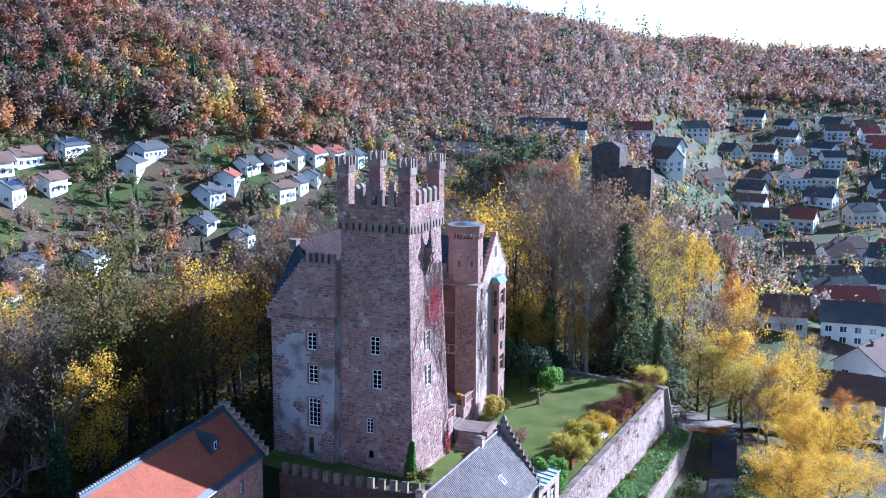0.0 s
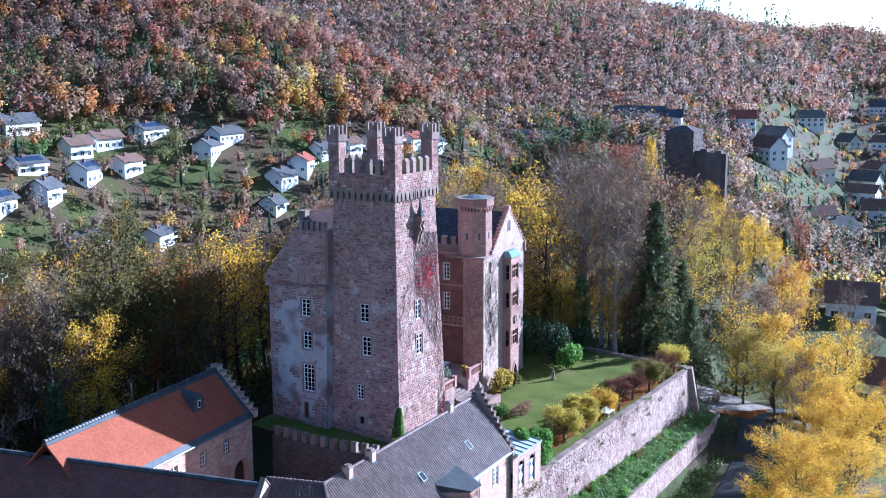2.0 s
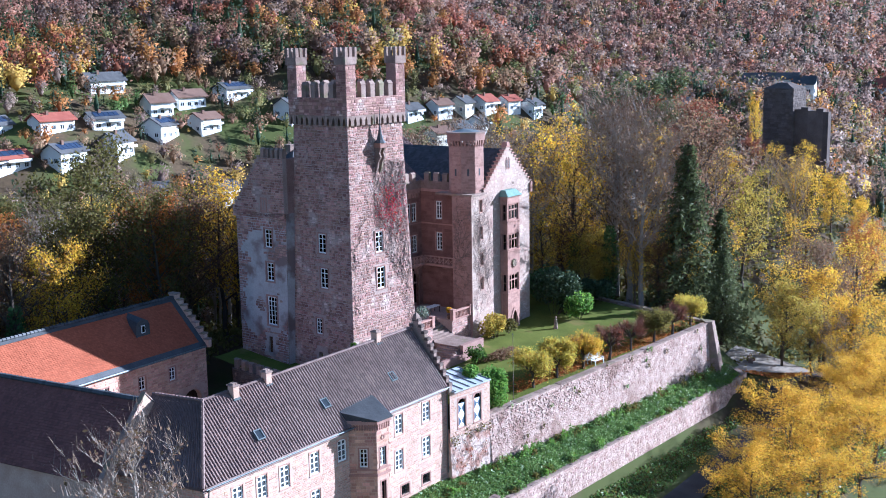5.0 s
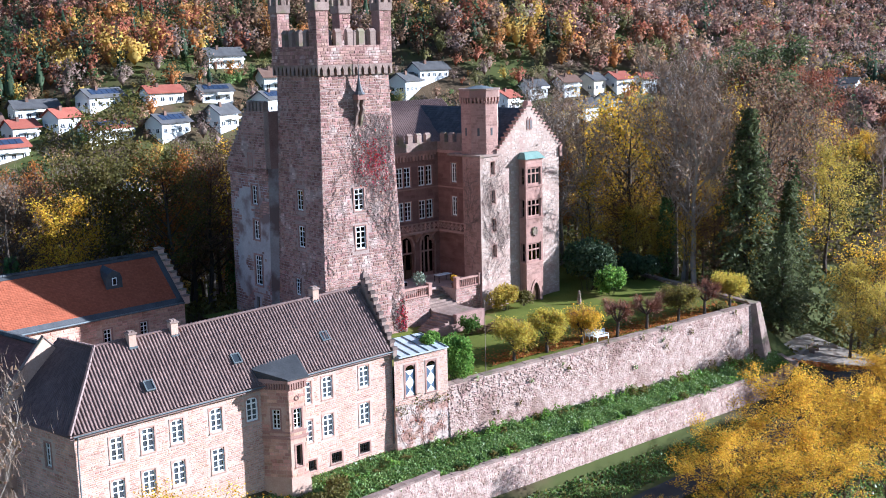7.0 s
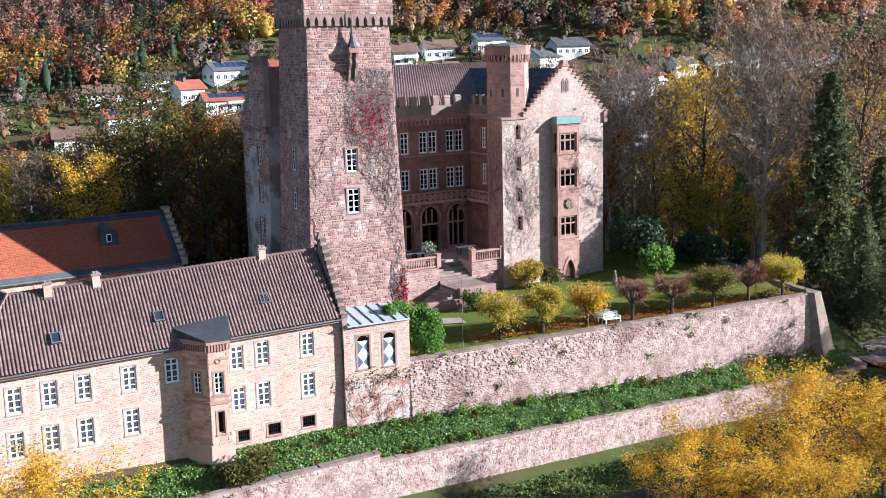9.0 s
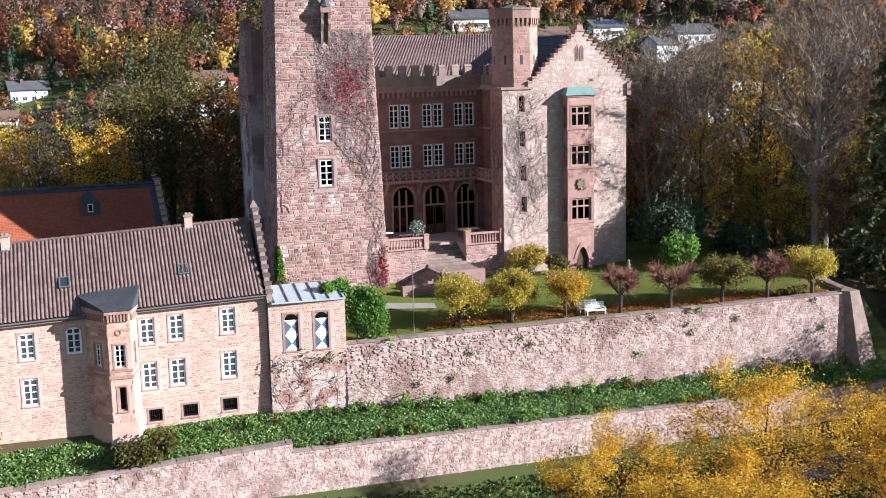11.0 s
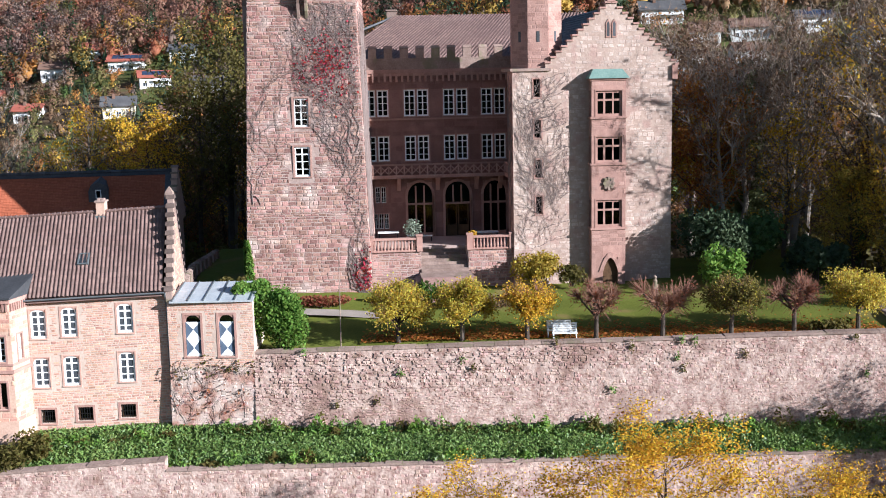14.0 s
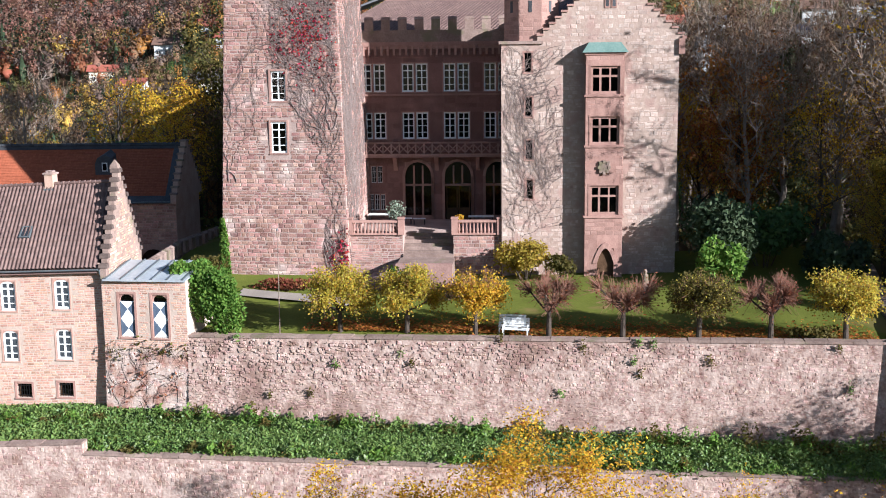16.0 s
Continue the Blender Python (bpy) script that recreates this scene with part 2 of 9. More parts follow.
M["leaf_herb"] = leaf_mat("fresh_green_herbs", (0.1, 0.165, 0.04), (0.2, 0.285, 0.078), through=0.3, gloss=0.45)
M["leaf_bright"] = leaf_mat("bright_green_leaves", (0.1, 0.19, 0.03), (0.2, 0.32, 0.06))
M["leaf_lemon"] = leaf_mat("yellow_green_leaves", (0.31, 0.22, 0.03), (0.47, 0.36, 0.07))
M["leaf_lime"] = leaf_mat("lime_leaves", (0.36, 0.29, 0.035), (0.54, 0.45, 0.08))
M["leaf_beech"] = leaf_mat("withered_beech_leaves", (0.185, 0.095, 0.07), (0.305, 0.168, 0.126), island=0.16, hue=0.01)
# bare twigs kept pale and grey, with distance haze in the colour
M["leaf_haze"] = leaf_mat("hazed_bare_crowns", (0.17, 0.12, 0.105), (0.27, 0.2, 0.175), island=0.16)
M["leaf_orange"] = leaf_mat("orange_leaves", (0.28, 0.10, 0.02), (0.42, 0.17, 0.04))
M["leaf_rust"] = leaf_mat("rust_leaves", (0.18, 0.06, 0.032), (0.31, 0.115, 0.06), island=0.22)
M["leaf_brown"] = leaf_mat("brown_leaves", (0.13, 0.075, 0.042), (0.24, 0.15, 0.085), island=0.22)
M["leaf_olive"] = leaf_mat("olive_leaves", (0.085, 0.075, 0.02), (0.165, 0.135, 0.036))
M["leaf_green"] = leaf_mat("green_leaves", (0.055, 0.105, 0.018), (0.12, 0.19, 0.04))
M["leaf_dark"] = leaf_mat("conifer_needles", (0.03, 0.05, 0.024), (0.07, 0.095, 0.045), through=0.2)
M["leaf_red"] = leaf_mat("crimson_creeper_leaves", (0.28, 0.02, 0.03), (0.48, 0.05, 0.06))
M["ivy"] = leaf_mat("ivy_leaves", (0.045, 0.09, 0.025), (0.1, 0.165, 0.055), through=0.2)

# tones of distant crowns, mostly paler than the leaves above: haze in the base colour
WOODS = {
    "leaf_green": ((0.06, 0.1, 0.025), (0.12, 0.17, 0.05)),
    "leaf_beech": ((0.21, 0.105, 0.075), (0.33, 0.175, 0.125)),
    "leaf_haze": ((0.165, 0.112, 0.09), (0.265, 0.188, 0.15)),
    "leaf_rust": ((0.22, 0.075, 0.04), (0.34, 0.13, 0.07)),
    "leaf_brown": ((0.18, 0.105, 0.06), (0.29, 0.18, 0.105)),
    "leaf_orange": ((0.28, 0.12, 0.035), (0.42, 0.2, 0.06)),
    "leaf_gold": ((0.38, 0.24, 0.05), (0.55, 0.37, 0.09)),
    "leaf_lemon": ((0.24, 0.2, 0.05), (0.36, 0.3, 0.09)),
    "leaf_olive": ((0.11, 0.1, 0.035), (0.19, 0.165, 0.06)),
    "leaf_dark": ((0.03, 0.05, 0.026), (0.065, 0.09, 0.045)),
}
# the extra fifth of brightness stands in for haze over the hills
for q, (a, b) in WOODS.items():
    M["wood_" + q[5:]] = wood_mat("hazed_woodland_" + q[5:], [v * 1.2 for v in a], [v * 1.2 for v in b])

# ---- mesh tools ----
WORLD = {}


class MB:
    """Collects faces of one mesh."""

    def __init__(self):
        self.v, self.f = [], []

    def poly(self, *pts):
        k = len(self.v)
        self.v.extend(tuple(p) for p in pts)
        self.f.append(tuple(range(k, k + len(pts))))

    def box(self, x0, x1, y0, y1, z0, z1, m=None, inset=0.0, zt=None):
        """A box; inset narrows its top; m places it."""
        a = inset
        p = [(x0, y0, z0), (x1, y0, z0), (x1, y1, z0), (x0, y1, z0), (x0 + a, y0 + a, z1), (x1 - a, y0 + a, z1), (x1 - a, y1 - a, z1), (x0 + a, y1 - a, z1)]
        if m is not None:
            p = [tuple(m @ Vector(q)) for q in p]
        k = len(self.v)
        self.v.extend(p)
        for f in ((0, 3, 2, 1), (4, 5, 6, 7), (0, 1, 5, 4), (1, 2, 6, 5), (2, 3, 7, 6), (3, 0, 4, 7)):
            self.f.append(tuple(k + i for i in f))

    def prism(self, base, top):
        """A closed solid between two rings of points with the same count."""
        n, k = len(base), len(self.v)
        self.v.extend(tuple(p) for p in base)
        self.v.extend(tuple(p) for p in top)
        self.f.append(tuple(k + n - 1 - i for i in range(n)))
        self.f.append(tuple(k + n + i for i in range(n)))
        for i in range(n):
            j = (i + 1) % n
            self.f.append((k + i, k + j, k + n + j, k + n + i))

    def tube(self, p0, p1, r0, r1, n=5):
        p0, p1 = Vector(p0), Vector(p1)
        d = (p1 - p0).normalized() if (p1 - p0).length > 1e-6 else Vector((0, 0, 1))
        a = d.cross(Vector((0, 0, 1)) if abs(d.z) < 0.9 else Vector((1, 0, 0))).normalized()
        b = d.cross(a)
        ring = [(math.cos(2 * math.pi * i / n), math.sin(2 * math.pi * i / n)) for i in range(n)]
        self.prism([p0 + (a * c + b * s) * r0 for c, s in ring], [p1 + (a * c + b * s) * r1 for c, s in ring])

    def limb(self, p0, p1, r0, r1, n=3):
        """An open tube, for branches whose ends lie inside others."""
        p0, p1 = Vector(p0), Vector(p1)
        d = (p1 - p0).normalized() if (p1 - p0).length > 1e-6 else Vector((0, 0, 1))
        a = d.cross(Vector((0, 0, 1)) if abs(d.z) < 0.9 else Vector((1, 0, 0))).normalized()
        b = d.cross(a)
        k = len(self.v)
        for p, r in ((p0, r0), (p1, r1)):
            for i in range(n):
                c, s = math.cos(2 * math.pi * i / n) * r, math.sin(2 * math.pi * i / n) * r
                self.v.append((p.x + a.x * c + b.x * s, p.y + a.y * c + b.y * s, p.z + a.z * c + b.z * s))
        for i in range(n):
            j = (i + 1) % n
            self.f.append((k + i, k + j, k + n + j, k + n + i))

    def twig(self, p0, p1, r):
        """A single fine twig as a narrow tapering blade."""
        k = len(self.v)
        h = ((p1.y - p0.y) * 0.7 + 0.3 * (p1.z - p0.z), -(p1.x - p0.x), 0.5 * (p1.x - p0.x))
        q = math.sqrt(h[0] ** 2 + h[1] ** 2 + h[2] ** 2) + 1e-6
        h = [c * r / q for c in h]
        self.v += [(p0.x - h[0], p0.y - h[1], p0.z - h[2]), (p0.x + h[0], p0.y + h[1], p0.z + h[2]), tuple(p1)]
        self.f.append((k, k + 1, k + 2))

    def mesh(self, name, material, smooth=False):
        me = bpy.data.meshes.new(name)
        me.from_pydata(self.v, [], self.f)
        me.materials.append(M[material])
        if smooth:
            me.polygons.foreach_set("use_smooth", [True] * len(me.polygons))
        me.update()
        return me


def thing(name, at, label, category, group="", kind=""):
    ob = new(name)
    ob.location = at
    WORLD[ob] = Matrix.Translation(at)
    return tagged(ob, label, category, group, kind)


def hang(name, mesh, parent, place=None, label=""):
    """Links a mesh as a part; place is its pose in the world (the mesh's own points are world points if none is given)."""
    ob = new(name, mesh)
    place = place or Matrix()
    WORLD[ob] = place
    if parent is not None:
        ob.parent = parent
        ob.matrix_basis = WORLD[parent].inverted() @ place
    else:
        ob.matrix_basis = place
    if label:
        ob["label"] = label
    return ob


def part(name, mb, material, parent, label="", smooth=False, place=None):
    return hang(name, mb.mesh(name, material, smooth), parent, place, label)


def solid(name, mb, material, label, category, kind="", group="", smooth=False):
    """A thing of one mesh, with its origin at the foot of its middle."""
    v = np.array(mb.v)
    at = Vector(((v[:, 0].min() + v[:, 0].max()) / 2, (v[:, 1].min() + v[:, 1].max()) / 2, v[:, 2].min()))
    mb.v = [tuple(Vector(p) - at) for p in mb.v]
    ob = hang(name, mb.mesh(name, material, smooth), None, Matrix.Translation(at))
    return tagged(ob, label, category, group, kind)


def frame_at(p, out, up=Vector((0, 0, 1))):
    """A pose at p: x along the wall to the right as seen from outside, y into the wall, z up."""
    out = Vector(out).normalized()
    right = up.cross(out).normalized()
    m = Matrix((right, -out, right.cross(-out))).transposed().to_4x4()
    m.translation = p
    return m


class Face:
    """A wall face: u runs to the right as seen from outside, v up. Straight, or with battered corners."""

    def __init__(self, bl, br, tl=None, tr=None, z0=0.0, z1=1.0):
        self.bl, self.br = Vector((bl[0], bl[1], z0)), Vector((br[0], br[1], z0))
        tl, tr = tl or bl, tr or br
        self.tl, self.tr = Vector((tl[0], tl[1], z1)), Vector((tr[0], tr[1], z1))
        self.w, self.z0, self.z1 = (self.br - self.bl).length, z0, z1
        r = (self.br - self.bl).normalized()
        self.out = r.cross((self.tl - self.bl).normalized()).normalized()

    def at(self, u, z, d=0.0):
        """The point u metres from the left foot, at the height z, d proud of the face."""
        s, t = u / self.w, (z - self.z0) / (self.z1 - self.z0)
        lo, hi = self.bl.lerp(self.br, s), self.tl.lerp(self.tr, s)
        return lo.lerp(hi, t) + self.out * d

    def place(self, u, z, d=0.0):
        flat = Vector((self.out.x, self.out.y, 0))
        return frame_at(self.at(u, z, d), flat)


def panel(mb, face, holes, depth=0.32, z0=None, z1=None, u0=0.0, u1=None, shear=0.0):
    """The face as one skin with rectangular openings and their reveals. holes: (u, z, width, height)."""
    z0, z1, u1 = face.z0 if z0 is None else z0, face.z1 if z1 is None else z1, face.w if u1 is None else u1
    us = sorted({u0, u1, *(h[0] - h[2] / 2 for h in holes), *(h[0] + h[2] / 2 for h in holes)})
    zs = sorted({z0, z1, *(h[1] for h in holes), *(h[1] + h[3] for h in holes)})
    for a, b in zip(us, us[1:]):
        for c, d in zip(zs, zs[1:]):
            mu, mz = (a + b) / 2, (c + d) / 2
            if any(abs(mu - h[0]) < h[2] / 2 and h[1] < mz < h[1] + h[3] for h in holes):
                continue
            mb.poly(face.at(a, c), face.at(b, c), face.at(b, d), face.at(a, d))
    for u, z, w, h in holes:
        a, b, c, d = u - w / 2, u + w / 2, z, z + h
        ring = [(a, c), (b, c), (b, d), (a, d)]
        for (ua, za), (ub, zb) in zip(ring, ring[1:] + ring[:1]):
            mb.poly(face.at(ua, za), face.at(ua, za, -depth), face.at(ub, zb, -depth), face.at(ub, zb))


def stones(face, holes, ch, cw, cut=None, proud=0.035, joint=0.018, z0=None, z1=None, u0=0.0, u1=None, seed=1, skip=0.0, rough=0.3, jag=0.0):
    """Courses of uneven blocks on a face, as lists of eight corners each."""
    r = random.Random(seed)
    z0, z1, u1 = face.z0 if z0 is None else z0, face.z1 if z1 is None else z1, face.w if u1 is None else u1
    out, z = [], z0
    while z < z1 - 0.05:
        h = min(ch * r.uniform(1 - rough, 1 + rough), z1 - z)
        u = u0 + r.uniform(-0.5, 0) * cw
        while u < u1:
            w = cw * r.uniform(0.55, 1.55)
            a, b = max(u, u0), min(u + w, u1)
            u += w
            if b - a < 0.08 or r.random() < skip:
                continue
            hit = False
            for hu, hz, hw, hh in holes:
                if a < hu + hw / 2 + 0.02 and b > hu - hw / 2 - 0.02 and z < hz + hh + 0.02 and z + h > hz - 0.02:
                    hit = True
            if hit or (cut and not cut((a + b) / 2, z + h / 2)):
                continue
            j, p = joint, proud * r.uniform(0.3, 1.3)
            e = [r.uniform(-0.5, 0.5) * j + r.uniform(-1, 1) * jag for _ in range(8)]
            i = min(0.02 + p * 0.4, (b - a) * 0.2, h * 0.2)
            lo = [face.at(a + j + e[0], z + j + e[1], -0.01), face.at(b - j + e[2], z + j + e[3], -0.01), face.at(b - j + e[4], z + h - j + e[5], -0.01), face.at(a + j + e[6], z + h - j + e[7], -0.01)]
            hi = [face.at(a + j + i + e[0], z + j + i + e[1], p), face.at(b - j - i + e[2], z + j + i + e[3], p * r.uniform(0.6, 1.2)), face.at(b - j - i + e[4], z + h - j - i + e[5], p), face.at(a + j + i + e[6], z + h - j - i + e[7], p * r.uniform(0.6, 1.2))]
            out.append(lo + hi)
        z += h
    return out


def add_stones(mb, blocks):
    for b in blocks:
        k = len(mb.v)
        mb.v.extend(tuple(p) for p in b)
        mb.f.extend(((k + 4, k + 5, k + 6, k + 7), (k, k + 1, k + 5, k + 4), (k + 1, k + 2, k + 6, k + 5), (k + 2, k + 3, k + 7, k + 6), (k + 3, k, k + 4, k + 7)))


MESHES = {}
LATER = []


def lay_stones(name, blocks, material, parent, near=None, most=300):
    """The blocks nearest to the camera's side as pieces of their own, the rest as one joined part."""
    singles = [b for b in blocks if near and near((b[0] + b[2]) / 2)][:most]
    chosen = {id(b) for b in singles}
    mb = MB()
    add_stones(mb, [b for b in blocks if id(b) not in chosen])
    if mb.v:
        tagged(part("masonry", mb, material, parent), kind="stuff")
    if singles:
        LATER.append((name, singles, material, parent))


def arch_points(w, h, spring, pointed=False, n=8):
    """The outline of an arched opening from its lower left, counter-clockwise seen from outside, x in -w/2..w/2."""
    pts = [(-w / 2, 0), (w / 2, 0)]
    for i in range(n + 1):
        t = i / n
        if pointed:
            a = 1 - abs(2 * t - 1)
            pts.append((w / 2 * (1 - 2 * t), spring + (h - spring) * math.sin(a * math.pi / 2) ** 0.85))
        else:
            pts.append((w / 2 * math.cos(math.pi * t), spring + (h - spring) * math.sin(math.pi * t)))
    return pts


def cached(key, build):
    if key not in MESHES:
        MESHES[key] = build()
    return MESHES[key]


def lattice(mb, xs, zs, y0, y1):
    """One flat grating: bars between each odd and even line of xs and of zs, all in one piece."""
    ids = {}

    def at(i, j, back):
        k = (i, j, back)
        if k not in ids:
            ids[k] = len(mb.v)
            mb.v.append((xs[i], y1 if back else y0, zs[j]))
        return ids[k]

    full = {(i, j) for i in range(len(xs) - 1) for j in range(len(zs) - 1) if i % 2 == 0 or j % 2 == 0}
    for i, j in full:
        mb.f.append((at(i, j, 0), at(i + 1, j, 0), at(i + 1, j + 1, 0), at(i, j + 1, 0)))
        mb.f.append((at(i, j, 1), at(i, j + 1, 1), at(i + 1, j + 1, 1), at(i + 1, j, 1)))
        for di, dj, p, q in ((-1, 0, (i, j + 1), (i, j)), (1, 0, (i + 1, j), (i + 1, j + 1)), (0, -1, (i, j), (i + 1, j)), (0, 1, (i + 1, j + 1), (i, j + 1))):
            if (i + di, j + dj) not in full:
                mb.f.append((at(*p, 0), at(*p, 1), at(*q, 1), at(*q, 0)))


def window(parent, face, u, z, w, h, cols=2, rows=4, arched=0.0, surround="trim", sw=0.16, inset=0.12, name="window", shutters=False, bars="glazing_bar", bar=0.07, sill=True, pane="glass"):
    """A window in an opening: glazing bars, panes behind them, a dressed surround and a sill."""
    def build_bars():
        mb, t = MB(), bar
        xs, zs = [-w / 2, -w / 2 + t * 1.3], [0.0, t * 1.5]
        for c in range(1, cols):
            x, k = -w / 2 + w * c / cols, 0.75 if cols > 2 and c != cols // 2 else 1.0
            xs += [x - t * 0.6 * k, x + t * 0.6 * k]
        for r_ in range(1, rows):
            y, k = h * r_ / rows, 0.9 if r_ == rows - 1 else 0.5
            zs += [y - t * k * 0.55, y + t * k * 0.55]
        lattice(mb, xs + [w / 2 - t * 1.3, w / 2], zs + [h - t * 1.3, h], 0.0, 0.065)
        if arched:
            for s in (-1, 1):
                n = 6
                arc = [(s * w / 2 * math.cos(math.pi / 2 * i / n), h - arched + arched * math.sin(math.pi / 2 * i / n)) for i in range(n + 1)] + [(s * w / 2, h + 0.01)]
                arc = arc if s > 0 else arc[::-1]
                mb.prism([(x, -0.03, z_) for x, z_ in arc], [(x, 0.05, z_) for x, z_ in arc])
        return mb.mesh("window_bars", bars)

    def build_glass():
        mb = MB()
        mb.box(-w / 2, w / 2, 0.03, 0.036, 0, h)
        return mb.mesh("pane", pane)

    def build_surround():
        mb = MB()
        o, p = 0.025, sw
        mb.box(-w / 2 - p, -w / 2, -o, 0.1, -p * 0.2, h + p)
        mb.box(w / 2, w / 2 + p, -o, 0.1, -p * 0.2, h + p)
        mb.box(-w / 2, w / 2, -o, 0.1, h, h + p)
        if sill:
            mb.box(-w / 2 - p * 1.05, w / 2 + p * 1.05, -o - 0.04, 0.1, -p * 0.9, -p * 0.2)
        return mb.mesh("surround", surround)

    k = (w, h, cols, rows, arched, surround, sw, bars, bar, sill, pane)
    ob = hang(name, cached(("bars", *k), build_bars), parent, face.place(u, z, -inset))
    hang("pane", cached(("pane", *k), build_glass), ob, face.place(u, z, -inset))
    if surround:
        hang("surround", cached(("sur", *k), build_surround), ob, face.place(u, z, 0.0))
    return ob


def arch_head(parent, face, u, z, w, rise, material, depth=0.2):
    """The two stones that close the upper corners of an opening to an arch; z is its top."""
    for s in (-1, 1):
        arc = [(s * w / 2 * math.cos(a * math.pi / 12), rise * math.sin(a * math.pi / 12) - rise) for a in range(7)]
        ring = arc + [(s * w / 2, 0.0)]
        ring = ring if s > 0 else ring[::-1]
        mb = MB()
        mb.prism([(x, 0.02, y) for x, y in ring], [(x, depth, y) for x, y in ring])
        part("arch_stone", mb, material, parent, place=face.place(u, z))


def merlon_mesh(w, d, h, tip=0.25, material="merlon"):
    def build():
        mb = MB()
        mb.box(-w / 2, w / 2, -d / 2, d / 2, 0, h - tip)
        o = 0.04
        mb.prism([(-w / 2 - o, -d / 2 - o, h - tip), (w / 2 + o, -d / 2 - o, h - tip), (w / 2 + o, d / 2 + o, h - tip), (-w / 2 - o, d / 2 + o, h - tip)], [(-w / 2, -0.05, h), (w / 2, -0.05, h), (w / 2, 0.05, h), (-w / 2, 0.05, h)])
        return mb.mesh("merlon", material)
    return cached(("merlon", w, d, h, tip, material), build)


def tile_slope(face_pts, cw, ch, kind="pan", seed=3, edge=None):
    """Roof tiles over a four-sided slope (lower left, lower right, upper right, upper left): curved or flat pieces, each lapping the one below."""
    a, b, c, d = (Vector(p) for p in face_pts)
    n = (b - a).cross(d - a).normalized()
    rows = max(2, round((d - a).length / ch))
    mb, r = MB(), random.Random(seed)
    full = max((b - a).length, (c - d).length)
    cols = max(2, round(full / cw))
    for i in range(rows):
        t0, t1 = i / rows, min((i + 1.12) / rows, 1.0)
        for j in range(cols):
            s0, s1 = j / cols, (j + 1) / cols
            w = [a.lerp(d, t0).lerp(b.lerp(c, t0), s) for s in (s0, s1)] + [a.lerp(d, t1).lerp(b.lerp(c, t1), s) for s in (s1, s0)]
            if edge and not edge(w[0].lerp(w[2], 0.5)):
                continue
            up, hi = r.uniform(0.03, 0.045), 0.005
            k = len(mb.v)
            if kind == "pan":
                prof = ((0.0, 0.0), (0.16, 0.055), (0.4, 0.055), (0.58, 0.0), (0.8, -0.02), (1.0, 0.0))
                for q, e in prof:
                    mb.v.append(tuple(w[0].lerp(w[1], q) + n * (e + up)))
                for q, e in prof:
                    mb.v.append(tuple(w[3].lerp(w[2], q) + n * (e + hi)))
                m = len(prof)
                mb.f.extend((k + q, k + q + 1, k + m + q + 1, k + m + q) for q in range(m - 1))
            else:
                g = 0.012 / max(0.05, (w[1] - w[0]).length)
                mb.v.extend(tuple(p) for p in (w[0].lerp(w[1], g) + n * up, w[1].lerp(w[0], g) + n * up, w[2].lerp(w[3], g) + n * hi, w[3].lerp(w[2], g) + n * hi, w[0].lerp(w[1], g), w[1].lerp(w[0], g)))
                mb.f.extend(((k, k + 1, k + 2, k + 3), (k + 4, k + 5, k + 1, k)))
    return mb


def slab(pts, thick):
    """A closed slab under a polygon."""
    mb = MB()
    n = (Vector(pts[1]) - Vector(pts[0])).cross(Vector(pts[2]) - Vector(pts[0])).normalized()
    mb.prism([Vector(p) - n * thick for p in pts], [Vector(p) for p in pts])
    return mb

# ---- ground ----


def ease(a, b, x):
    t = min(1.0, max(0.0, (x - a) / (b - a)))
    return t * t * (3 - 2 * t)


def level(x, table):
    """A height read off a short profile of (place, height) pairs."""
    if x <= table[0][0]:
        return table[0][1]
    for (a, p), (b, q) in zip(table, table[1:]):
        if x <= b:
            return p + (q - p) * (x - a) / (b - a)
    return table[-1][1]


# profiles: the end of the near hill from its foot, and by bearing the foot and the skyline of the far ones
NOSE = ((0, 0), (14, 8), (29, 20), (43, 32), (60, 42), (85, 55), (130, 80), (230, 118))
FOOT = ((2, -17), (10, -15), (14, 3), (18, 13), (30, 14))
CREST = ((6.5, -6.0), (8, -4.6), (9.5, -2.8), (11, -1.2), (13, 0.3), (14.7, 1.0), (16, 1.5), (20.6, 2.35), (25.6, 2.9), (40, 3.6))
RIDGE = ((2, 0.1), (8, 0.4), (10.6, 0.75), (14.7, 0.9), (20, 0.6))


